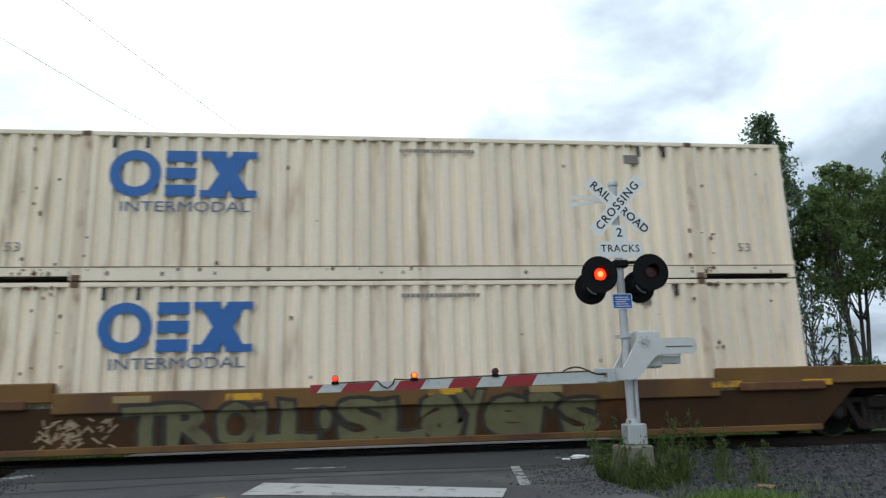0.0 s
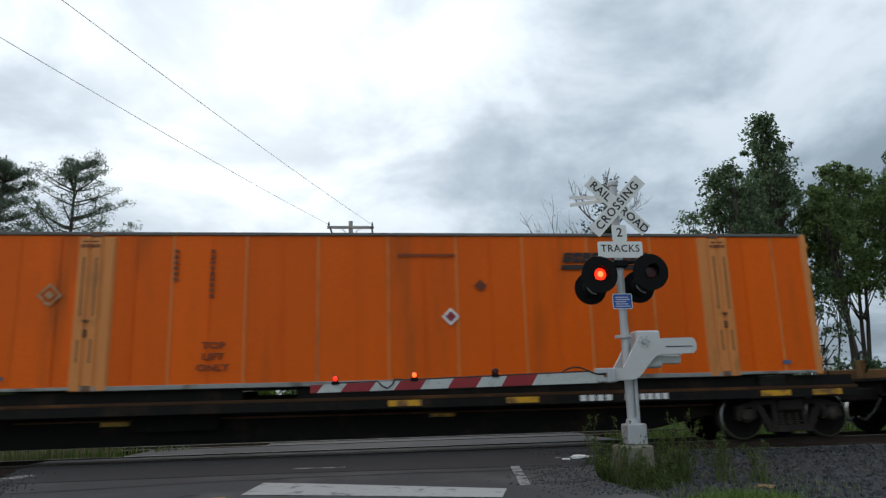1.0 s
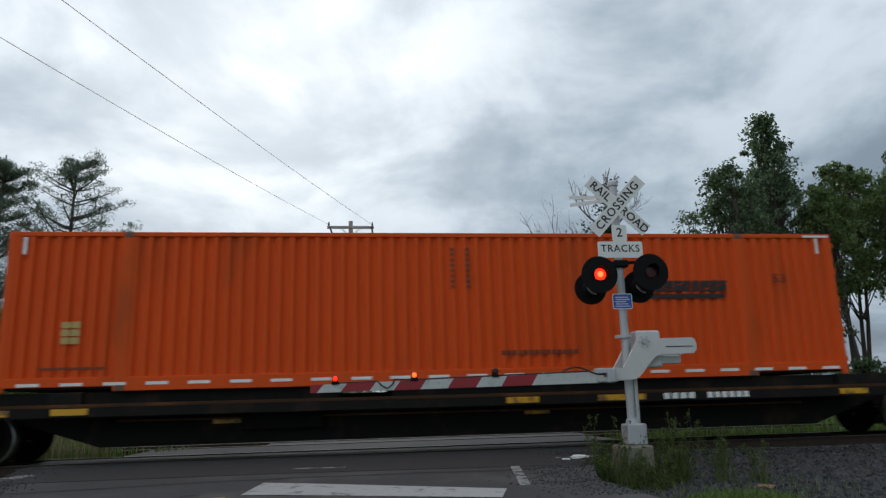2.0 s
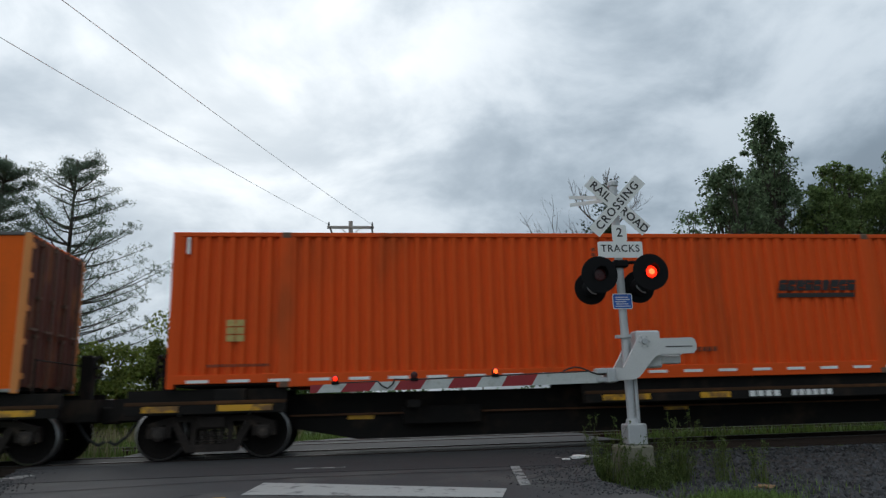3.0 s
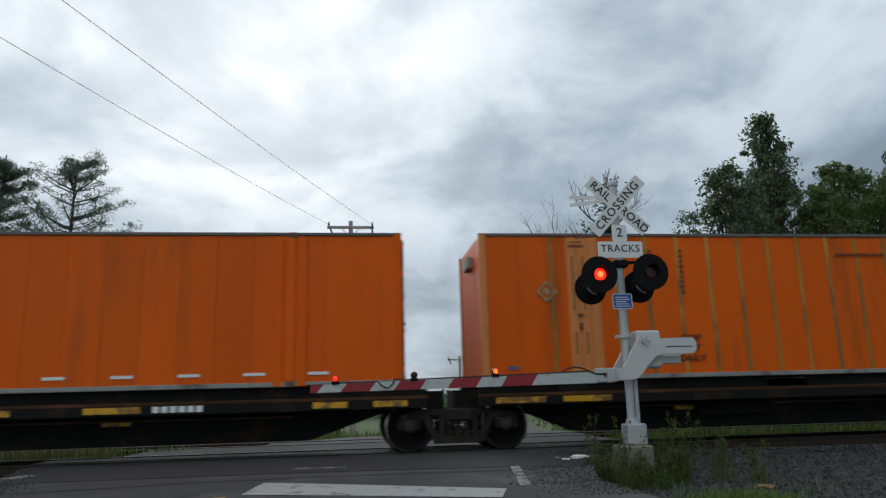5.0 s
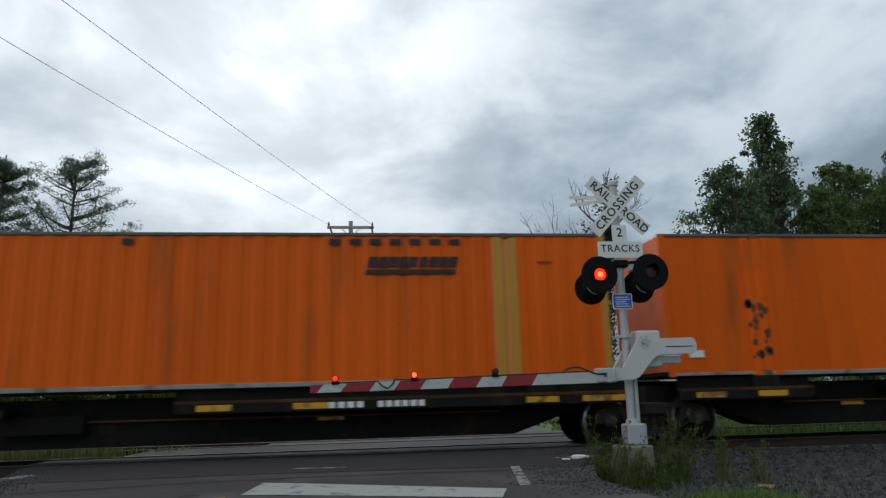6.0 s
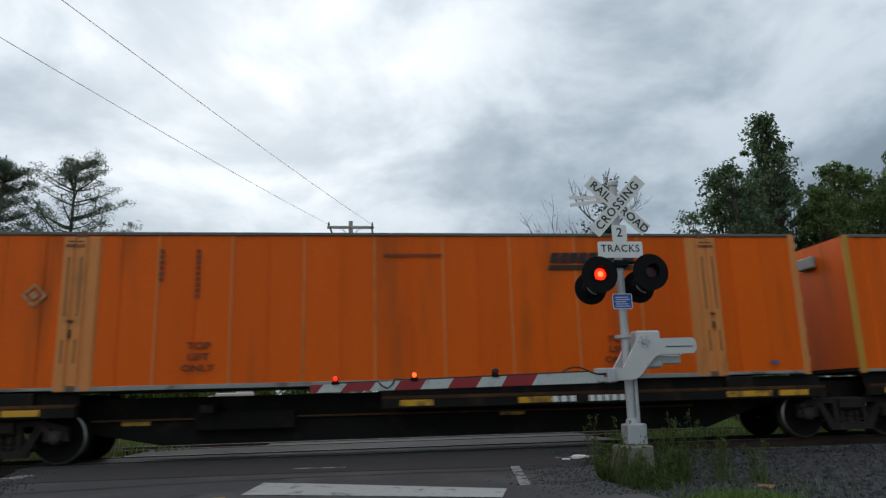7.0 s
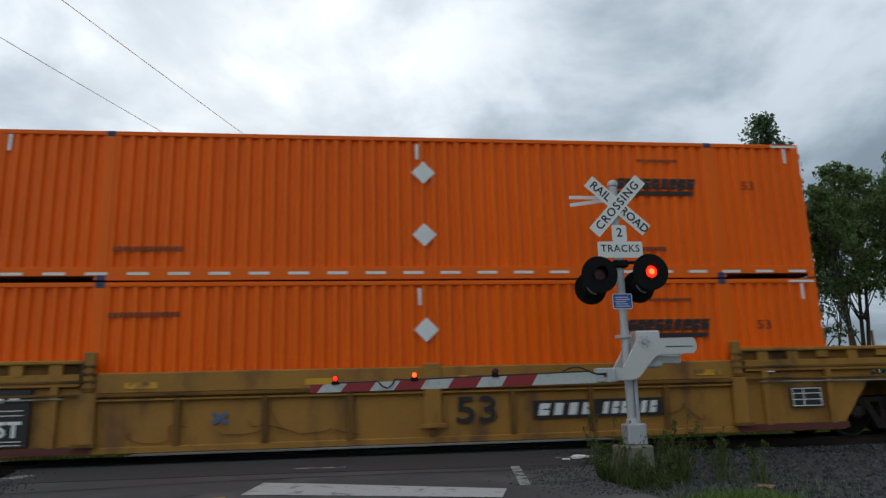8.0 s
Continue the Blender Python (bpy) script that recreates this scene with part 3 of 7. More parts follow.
def slanted(bm, x0, x1, z0, z1, lean, y0, y1):
    prism(bm, ((x0 + lean * z0, z0), (x1 + lean * z0, z0), (x1 + lean * z1, z1), (x0 + lean * z1, z1)), y0, y1)


def block_mesh(w, h, kind, mat, y0=-0.003, y1=0.006, lean=0.25):
    """A plain slanted block, some with a slit, standing for one mark of a name that is not lettered."""
    key = (round(w, 3), round(h, 3), kind, mat.name, y0)
    if key not in BLOCKS:
        bm = bmesh.new()
        if kind == 3:
            slanted(bm, w * 0.1, w * 0.9, 0, h, lean, y0, y1)
        else:
            # a thin slit across, at one of three heights
            cut = h * (0.28, 0.50, 0.66)[kind]
            slanted(bm, 0, w, 0, cut - h * 0.055, lean, y0, y1), slanted(bm, 0, w, cut + h * 0.055, h, lean, y0, y1)
            slanted(bm, 0, w * 0.36, cut - h * 0.055, cut + h * 0.055, lean, y0, y1)
        BLOCKS[key] = finish(bm)
        BLOCKS[key].materials.append(mat)
    return BLOCKS[key]


def name_row(c, x, z, w, h, kinds, mat, y=0.0, name="name_block", fill=0.86):
    step = w / len(kinds)
    for i, k in enumerate(kinds):
        part(name, block_mesh(step * fill, h, k, mat), mat, c).location = (x + i * step, y, z)


def panel_logo(c, x, z, w, h, mat=M_BLACKPAINT):
    """A name panel as plain slanted blocks over a bar."""
    name_row(c, x, z, w, h, (2, 1, 0, 2, 1, 3, 0, 1, 2), mat, fill=0.9)
    bm = bmesh.new()
    prism(bm, ((x - 0.04, z - 0.14), (x + w - 0.05, z - 0.14), (x + w - 0.03, z - 0.05), (x - 0.02, z - 0.05)), -0.003, 0.006)
    part("name_bar", bm, mat, c, "dark bar under the name")


def top_lift(c, x, z, size=0.17, y=-0.004):
    for i, word in enumerate(("TOP", "LIFT", "ONLY")):
        sign_text("notice", word, size, x, y, z - i * 0.20, M_BROWNTEXT, c, wide=1.25, offset=0.004)


def code_column(c, x, z, n, mat=M_BROWNTEXT, y=-0.004):
    """An upright column of unreadable code marks."""
    bm = bmesh.new()
    for i in range(n):
        box(bm, x - 0.035, x + 0.035, y - 0.002, y + 0.004, z - i * 0.105 - 0.07, z - i * 0.105)
    part("code_mark", bm, mat, c)["kind"] = "stuff"


def code_row(c, x, z, n, mat, h=0.07, w=0.075, y=-0.004):
    bm = bmesh.new()
    for i in range(n):
        box(bm, x + i * w, x + i * w + w * 0.72, y - 0.002, y + 0.004, z, z + h)
    part("code_mark", bm, mat, c)["kind"] = "stuff"


def diamond(c, x, z, r, mat, y=-0.005, name="placard", fill=True):
    bm = bmesh.new()
    if fill:
        prism(bm, ((x - r, z), (x, z - r), (x + r, z), (x, z + r)), y, y + 0.006)
    else:
        ring(bm, x, z, r * 0.70, r, y, y + 0.006, seg=4)
        part(name, bm, mat, c)
        bm = bmesh.new()
        prism(bm, ((x - r * .42, z), (x, z - r * .42), (x + r * .42, z), (x, z + r * .42)), y, y + 0.006)
        name = "placard_mark"
    part(name, bm, mat, c)


TAPE = []


def tape_dash(c, x, y, z):
    if not TAPE:
        bm = bmesh.new()
        box(bm, 0, 0.38, -0.006, 0.004, 0, 0.055)
        TAPE.append(finish(bm))
        TAPE[0].materials.append(M_WHITEMARK)
    part("reflective_tape", TAPE[0], M_WHITEMARK, c).location = (x, y, z)


def plain_marks(logo_x=10.87, lift_x=(4.22, 12.15), stripe=None):
    def go(c):
        panel_logo(c, logo_x, 2.30, 1.75, 0.20)
        for x in lift_x:
            top_lift(c, x, 0.77)
        code_column(c, 3.5, 2.56, 6), code_column(c, 4.15, 2.56, 9)
        code_row(c, 7.6, 2.42, 15, M_BROWNTEXT, 0.06)
        diamond(c, 1.33, 1.72, 0.22, M_PLACARD, fill=False, name="placard")
        boxed("decal", (0.5, 0.68, -0.004, 0.004, 0.22, 0.29), M_NAVY, c, "small blue decal")
        boxed("decal", (15.3, 15.48, -0.004, 0.004, 0.22, 0.29), M_NAVY, c, "small blue decal")
        for xp in (CAST, LONG - CAST):
            # dark rust-coloured strips stand in for the shade inside the post's grooves
            for o in (-0.11, 0.11):
                for za, zb in ((0.50, 0.92), (1.34, 2.42)):
                    boxed("slot", (xp + o - 0.014, xp + o + 0.014, -0.0055, 0.02, za, zb), M_RUST, c, "dark strip standing in for the shade in a post groove")
            code_row(c, xp - 0.17, 2.60, 4, M_BROWNTEXT, 0.06, 0.085, -0.008), code_row(c, xp - 0.14, 2.70, 2, M_BROWNTEXT, 0.025, 0.15, -0.008)
            boxed("latch", (xp - 0.03, xp + 0.03, -0.03, 0.0, 0.95, 1.10), M_RUST, c, "rusty latch on the post", 0.008)
            boxed("latch", (xp - 0.05, xp + 0.05, -0.03, 0.0, 1.22, 1.27), M_RUST, c, "rusty latch on the post", 0.008)
        if stripe:
            stripe(c)
    return go


def ribbed_marks(c):
    panel_logo(c, 11.40, 2.22, 1.75, 0.20)
    for i in range(7):
        boxed("vent", (10.68 + i * 0.385, 10.90 + i * 0.385, -0.004, 0.006, 2.66, 2.77), M_BLACKPAINT, c, "small black vent slot")
    boxed("vent", (6.9, 7.1, -0.004, 0.006, 2.66, 2.77), M_BLACKPAINT, c, "small black vent slot")
    code_column(c, 3.1, 2.4, 6), code_column(c, 3.55, 2.4, 10)
    diamond(c, 1.5, 1.72, 0.24, M_ALU, name="placard")
    code_row(c, 1.4, 2.28, 4, M_BROWNTEXT, 0.05), code_row(c, 14.75, 2.28, 4, M_BROWNTEXT, 0.05)
    boxed("decal", (0.75, 1.0, -0.004, 0.004, 0.18, 0.25), M_ALU, c)


def smooth_marks(c):
    for i in range(9):
        tape_dash(c, 5.2 + i * 1.15, 0.02, 0.21)
    boxed("decal", (0.45, 0.75, 0.0, 0.03, 0.38, 0.52), M_WHITEMARK, c, "small white decal")
    code_column(c, 6.6, 2.5, 6)
    bm = bmesh.new()
    rng = random.Random(4)
    for i in range(26):
        x, z = CAST + rng.uniform(-0.2, 0.2), rng.uniform(0.3, 1.5)
        r = rng.uniform(0.03, 0.09)
        prism(bm, [(x + r * math.cos(k) * rng.uniform(.6, 1), z + 1.3 * r * math.sin(k) * rng.uniform(.6, 1)) for k in (0, 1.05, 2.1, 3.14, 4.2, 5.2)], -0.007, 0.0)
    part("rust_patches", bm, M_RUST, c, "rust patches on the post")["kind"] = "stuff"


def corrugated_marks(double=False):
    def go(c):
        for i in range(22):
            tape_dash(c, 0.35 + i * 0.725, 0.0, 0.10)
        boxed("corner_tape", (LONG - 0.36, LONG - 0.30, 0.0, 0.014, HIGH - 0.42, HIGH - 0.1), M_WHITEMARK, c, "white corner tape")
        boxed("corner_tape", (LONG - 0.62, LONG - 0.05, -0.004, 0.004, HIGH - 0.075, HIGH - 0.03), M_WHITEMARK, c, "white corner tape")
        boxed("corner_tape", (0.25, 0.31, 0.0, 0.014, HIGH - 0.42, HIGH - 0.1), M_WHITEMARK, c, "white corner tape")
        panel_logo(c, 11.98, 1.70 if not double else 1.87, 1.72, 0.22)
        sign_text("size_number", "53", 0.26, 14.9, 0.004, 1.95, M_BROWNTEXT, c, wide=1.2)
        if not double:
            for i in range(2):
                for j in range(3):
                    boxed("notice", (1.02 + i * 0.17, 1.17 + i * 0.17, 0.0, 0.014, 0.84 + j * 0.14, 0.96 + j * 0.14), M_NOTICE, c, "pale yellow notice")
            code_row(c, 0.7, 0.38, 14, M_BROWNTEXT, 0.05, 0.08, 0.008), code_row(c, 9.0, 0.5, 14, M_BROWNTEXT, 0.09, 0.11, 0.008)
            code_column(c, 8.1, 2.6, 8, y=0.008), code_column(c, 8.4, 2.6, 8, y=0.008)
        else:
            for z in ((2.15, 0.88) if double == "top" else (1.95,)):
                diamond(c, 8.02, z, 0.235, M_WHITEMARK, y=0.0)
            boxed("upright_tape", (7.87, 7.93, 0.0, 0.016, 2.42, 2.75), M_WHITEMARK, c, "white tape")
            code_row(c, 2.25, 2.25 if double != "top" else 0.55, 14, M_BROWNTEXT, 0.09, 0.09, 0.006)
            code_row(c, 11.9, 0.55, 12, M_BROWNTEXT, 0.09, 0.09, 0.006), code_row(c, 12.5, 2.45, 10, M_BROWNTEXT, 0.06, 0.09, 0.006)
    return go


def ring(bm, x, z, r0, r1, y0, y1, sq=1.0, seg=36):
    """A flat annulus in the x-z plane with thickness along y."""
    loops = [[bm.verts.new((x + r * sq * math.cos(2 * math.pi * i / seg), y, z + r * math.sin(2 * math.pi * i / seg))) for i in range(seg)] for r, y in ((r0, y0), (r1, y0), (r1, y1), (r0, y1))]
    for k in range(4):
        a, b = loops[k], loops[(k + 1) % 4]
        for i in range(seg):
            bm.faces.new((a[i], a[(i + 1) % seg], b[(i + 1) % seg], b[i]))


def white_marks(c):
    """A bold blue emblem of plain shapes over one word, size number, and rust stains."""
    x, z = 2.52, 1.60
    bm = bmesh.new()
    ring(bm, x + 0.47, z + 0.46, 0.27, 0.46, -0.002, 0.012, 1.02)
    part("emblem_ring", bm, M_BLUE, c, "bold blue ring")
    for k in range(3):
        zz = z + 0.02 + 0.34 * k
        boxed("emblem_bar", (x + 1.02, x + 1.58, -0.002, 0.012, zz, zz + 0.22), M_BLUE, c, "bold blue bar")
    bm = bmesh.new()
    for s in (0, 1):
        a = ((x + 1.74, z + 0.02), (x + 2.10, z + 0.02), (x + 2.62, z + 0.90), (x + 2.26, z + 0.90))
        if s:
            a = [(2 * (x + 2.18) - u, v) for u, v in a][::-1]
        prism(bm, a, -0.002 - s * 0.002, 0.012)
    for zz in (z, z + 0.78):
        for xx in (x + 1.66, x + 2.24):
            box(bm, xx, xx + 0.48, -0.005, 0.012, zz, zz + 0.14)
    part("emblem_cross", bm, M_BLUE, c, "bold blue diagonal cross")
    sign_text("lettering", "INTERMODAL", 0.29, x + 1.40, 0.004, z - 0.20, M_NAVY, c, wide=1.32, offset=0.0)
    for xs in (0.95, 15.1):
        sign_text("size_number", "53", 0.25, xs, 0.004, 0.62, M_GREYTEXT, c, wide=1.2)
    for xs in (2.55, 3.15, LONG - 3.2, LONG - 2.65):
        boxed("lash_slot", (xs, xs + 0.07, 0.0, 0.02, HIGH - 0.33, HIGH - 0.10), M_BLACKPAINT, c, "dark slot below the roof rail")
    code_row(c, 8.0, HIGH - 0.32, 17, M_GREYTEXT, 0.07, 0.09, 0.004)
    boxed("notice_plate", (12.65, 12.98, -0.002, 0.012, HIGH - 0.48, HIGH - 0.30), M_GREYTEXT, c, "small grey notice")
    rng = random.Random(int(c.matrix_basis.translation.z * 10))
    bm = bmesh.new()
    for i in range(110):
        x, z = rng.choice((rng.uniform(0.3, LONG - .3), CAST + rng.uniform(-.9, .3), LONG - CAST + rng.uniform(-.3, .3))), rng.choice((0.13, 0.2, HIGH - 0.1, rng.uniform(0.2, HIGH - .2)))
        r = rng.uniform(0.012, 0.045)
        prism(bm, [(x + r * math.cos(k) * rng.uniform(.5, 1), z + 1.6 * r * math.sin(k) * rng.uniform(.5, 1)) for k in (0, 1.05, 2.1, 3.14, 4.2, 5.2)], -0.0015, 0.012)
    part("rust_spots", bm, M_RUST, c, "scattered rust spots")["kind"] = "stuff"


def truck(car, x, name="truck"):
    """A two-axle freight truck under a car, x in the car's space."""
    t = new(name)
    t.parent = car
    t.location = (x, TRACK - SIDE, 0)
    t["label"] = "grimy cast-steel freight truck"
    for o in (-1, 1):
        yf = o * 1.0
        ya, yb = yf - 0.07, yf + 0.07
        bm = bmesh.new()
        # cast frame: top chord, sloping tension members, columns, spring seat and pedestal jaws round open windows
        prism(bm, ((-1.12, 0.56), (-0.66, 0.67), (0.66, 0.67), (1.12, 0.56), (1.12, 0.65), (0.72, 0.77), (-0.72, 0.77), (-1.12, 0.65)), ya, yb)
        prism(bm, ((-0.46, 0.14), (0.46, 0.14), (0.42, 0.27), (-0.42, 0.27)), ya - 0.02, yb + 0.02)
        for sx in (-1, 1):
            leg = ((0.72, 0.66), (0.58, 0.67), (0.33, 0.20), (0.46, 0.15))
            col = ((0.27, 0.27), (0.36, 0.27), (0.36, 0.67), (0.27, 0.67))
            jaw = ((1.05, 0.40), (1.13, 0.40), (1.13, 0.60), (1.05, 0.60))
            inner = ((0.72, 0.40), (0.80, 0.40), (0.80, 0.64), (0.70, 0.66))
            for shape in (leg, col, jaw, inner):
                prism(bm, [(sx * u, v) for u, v in shape][::sx], ya, yb)
        part("side_frame", bm, M_TRUCK, t)
        for sx in (-1, 1):
            bm = bmesh.new()
            box(bm, sx * 0.92 - 0.12, sx * 0.92 + 0.12, yf - 0.10, yf + 0.10, 0.50, 0.60, 0.015)
            lathe(bm, (sx * 0.92, yf - o * 0.02, 0.4575), (0, o, 0), ((0.0, 0.12), (0.10, 0.12), (0.13, 0.10), (0.145, 0.06), (0.145, 0.001)), 16)
            for k in range(3):
                a = math.pi / 2 + k * 2 * math.pi / 3
                tube(bm, (sx * 0.92 + 0.065 * math.cos(a), yf + o * 0.10, 0.4575 + 0.065 * math.sin(a)), (sx * 0.92 + 0.065 * math.cos(a), yf + o * 0.145, 0.4575 + 0.065 * math.sin(a)), 0.018, seg=6)
            part("bearing", bm, M_BEARING, t, "grimy roller bearing with end cap")
        for k in (-1, 0, 1):
            bm = bmesh.new()
            coil = [(q * 0.042 + d, r) for q in range(6) for d, r in ((0, 0.05), (0.012, 0.07), (0.026, 0.07), (0.038, 0.05))]
            lathe(bm, (k * 0.16, yf, 0.27), (0, 0, 1), coil, 10)
            part("spring", bm, M_BEARING, t)
        boxed("bolster_end", (-0.26, 0.26, *sorted((yf - o * 0.1, yf + o * 0.12)), 0.53, 0.66), M_TRUCK, t, bevel=0.02)
        bm = bmesh.new()
        tube(bm, (-0.62, yf + o * 0.02, 0.33), (0.62, yf + o * 0.02, 0.33), 0.022, seg=6)
        part("brake_beam", bm, M_TRUCK, t)
    bm = bmesh.new()
    box(bm, -0.25, 0.25, -1.15, 1.15, 0.55, 0.78, 0.03)
    part("bolster", bm, M_TRUCK, t)
    for sx in (-0.92, 0.92):
        bm = bmesh.new()
        tube(bm, (0, -1.05, 0), (0, 1.05, 0), 0.08, seg=10)
        for o in (-1, 1):
            prof = [(0.0, 0.10), (0.0, 0.33), (-0.02, 0.38), (-0.04, 0.44), (0.0, 0.4575), (0.11, 0.462), (0.115, 0.50), (0.145, 0.50), (0.145, 0.40), (0.09, 0.34), (0.09, 0.10)]
            lathe(bm, (0, o * 0.825, 0), (0, -o, 0), prof, 32)
            for k in range(6):
                a = k * math.pi / 3
                tube(bm, (0.2 * math.cos(a), o * 0.84, 0.2 * math.sin(a)), (0.2 * math.cos(a), o * 0.80, 0.2 * math.sin(a)), 0.03, seg=6)
        w = part("wheelset", bm, M_WHEEL, t, "worn steel wheels on an axle", smooth=False)
        w.location = (sx, 0, 0.4575)
        bm = bmesh.new()
        for o in (-1, 1):
            lathe(bm, (0, o * 0.83, 0), (0, -o, 0), ((-0.051, 0.430), (-0.040, 0.453), (-0.004, 0.4600), (0.10, 0.4650)), 40)
        WHEELS.append((w, sx))
        tread = part("tread", bm, M_TREAD, t, "polished wheel treads")
        tread.location, tread["kind"] = (sx, 0, 0.4575), "stuff"
    return t


def reflectors(car, x0, x1, z, step=1.4, y=-0.008):
    x = x0
    i = 0
    while x < x1:
        boxed("reflector", (x, x + 0.62, y, y + 0.010, z, z + 0.12), M_REFLECT if i % 3 != 2 else paint("dirty_reflector", (0.35, 0.24, 0.10), 0.6), car, "yellow reflective strip")
        x += step * (1.9 if i % 2 else 1.0)
        i += 1


def spine_car(s_left, s_right, trucks, seed):
    """A skeletal platform: deep fish-bellied centre sill, side ledges and container pedestals. Origin at its left end."""
    n = s_right - s_left
    car = empty("spine_car", "grimy black skeletal flat car carrying one container", "railway car", "spine cars of the train", pose(s_left, SIDE, 0))
    MOVING.append((car, s_left, SIDE, 0.0))
    yc = TRACK - SIDE
    e_l = 3.5 if any(1.0 < x_t - s_left < 2.6 for x_t in trucks) else 1.6
    e_r = 3.5 if any(1.0 < s_right - x_t < 2.6 for x_t in trucks) else 1.6
    bm = bmesh.new()
    prism(bm, ((0.1, 0.72), (0.1, 1.12), (n - 0.1, 1.12), (n - 0.1, 0.72), (n - e_r, 0.70), (n - e_r - 1.1, 0.25), (e_l + 1.1, 0.25), (e_l, 0.70)), yc - 0.55, yc + 0.55)
    part("centre_sill", bm, M_CARBLACK, car)
    for o in (0, 1):
        a, b = (-0.005, 0.16) if o == 0 else (WIDE - 0.16, WIDE + 0.005)
        y = -0.012 if o == 0 else WIDE - 0.02
        yi = 0.14 if o == 0 else WIDE - 0.20
        for xa, xb in (((0.5, n - 0.5),) if seed in (1, 2, 5) else ((0.5, 3.3), (n * 0.48, n - 0.5))):
            boxed("side_sill", (xa, xb, a, b, 0.80, 1.02), M_CARBLACK, car, bevel=0.012)
            boxed("sill_edge", (xa, xb, y, y + 0.032, 0.97, 1.03), M_CARDARKBROWN, car, "rust-stained upper edge", 0.006)
            for wa, wb in (((xa, n * 0.36), (n * 0.41, xb)) if xb - xa > n * 0.7 else ((xa, xb),)):
                boxed("sill_web", (wa, wb, yi, yi + 0.06, 1.0, 1.235), M_CARBLACK, car)
    x = 2.0
    while x < n - 1.5:
        bm = bmesh.new()
        prism(bm, ((x - 0.12, 0.82), (x + 0.12, 0.82), (x + 0.12, 0.96), (x - 0.12, 0.96)), 0.1, WIDE - 0.1)
        part("cross_bearer", bm, M_CARBLACK, car)
        x += (n - 4.0) / 4
    for xp in (2.3, n - 2.3):
        bm = bmesh.new()
        box(bm, xp - 0.28, xp + 0.28, 0.0, WIDE, 0.98, 1.24, 0.02)
        part("pedestal", bm, M_CARBLACK, car, "steel container pedestal")
    rng = random.Random(seed)
    for xx in (0.8, 2.1, n - 2.6, n - 1.5, n * 0.48 + rng.uniform(0.2, 0.8), n * 0.48 + rng.uniform(2.0, 2.6)):
        boxed("reflector", (xx, xx + rng.choice((0.62, 0.62, 0.95)), -0.021, -0.011, 0.845, 0.955), M_REFLECT, car, "yellow reflective strip")
    code_row(car, n - 6.3, 0.845, 4, M_WHITEMARK, 0.11, 0.17, -0.009), code_row(car, n - 5.4, 0.845, 6, M_WHITEMARK, 0.11, 0.15, -0.009)
    for xx in (rng.uniform(3.5, 5), rng.uniform(9, 11)):
        boxed("low_reflector", (xx, xx + 0.5, yc - 0.562, yc - 0.551, 0.62, 0.72), M_REFLECT, car, "yellow reflective strip")
    boxed("equipment_box", (rng.uniform(5, 6), rng.uniform(6.6, 7.3), yc - 0.78, yc - 0.55, 0.50, 0.84), M_CARBLACK, car, "black brake equipment box", bevel=0.02)
    bm = bmesh.new()
    tube(bm, (3.0, yc - 0.62, 0.72), (n - 3.0, yc - 0.62, 0.70), 0.02, seg=6)
    part("brake_pipe", bm, M_RUST, car)
    for x_t in trucks:
        truck(car, x_t - s_left)
    # end platforms, couplers and hand wheel where the unit ends
    for x_e, sgn in ((0.0, -1), (n, 1)):
        end_unit = any(1.5 < abs(x_t - (s_left + x_e)) < 2.6 for x_t in trucks)
        if not end_unit:
            continue
        bm = bmesh.new()
        box(bm, *sorted((x_e - sgn * 0.75, x_e + sgn * 0.1)), yc - 0.22, yc + 0.22, 0.68, 0.95, 0.03)
        box(bm, *sorted((x_e - sgn * 0.12, x_e + sgn * 0.08)), yc - 0.26, yc + 0.02, 0.66, 0.98, 0.03)
        part("coupler", bm, M_CARBLACK, car, "rusty steel knuckle coupler")
        bm = bmesh.new()
        pts = [(x_e - sgn * 0.5, 0.72), (x_e - sgn * 0.3, 0.42), (x_e - sgn * 0.1, 0.28), (x_e + sgn * 0.02, 0.35)]
        for (ax, az), (bx, bz) in zip(pts, pts[1:]):
            tube(bm, (ax, yc - 0.35, az), (bx, yc - 0.35, bz), 0.028, seg=8)
        part("air_hose", bm, M_CABLE, car, "black rubber air hose")
        bm = bmesh.new()
        for yy in (0.15, WIDE - 0.15):
            tube(bm, (x_e - sgn * 1.0, yy, 1.0), (x_e - sgn * 1.0, yy, 1.85), 0.018, seg=6)
        tube(bm, (x_e - sgn * 1.0, 0.15, 1.83), (x_e - sgn * 1.0, WIDE - 0.15, 1.83), 0.014, seg=6)
        part("hand_rail", bm, M_CARBLACK, car)
        bm = bmesh.new()
        ring(bm, 0, 0, 0.20, 0.24, -0.015, 0.015, seg=20)
        for k in range(3):
            box(bm, -0.23, 0.23, -0.01, 0.01, -0.012, 0.012)
        hw = part("brake_wheel", bm, M_CARBLACK, car, "black hand brake wheel")
        hw.matrix_basis = pose(x_e - sgn * 0.55, WIDE - 0.55, 1.78, 0, 0, 90)
        bm = bmesh.new()
        box(bm, x_e - sgn * 0.75 - 0.11, x_e - sgn * 0.75 + 0.11, WIDE - 0.70, WIDE - 0.40, 0.9, 2.02, 0.03)
        tube(bm, (x_e - sgn * 0.75, WIDE - 0.55, 1.78), (x_e - sgn * 0.55, WIDE - 0.55, 1.78), 0.035, seg=8)
        part("brake_stand", bm, M_CARBLACK, car)
    return car


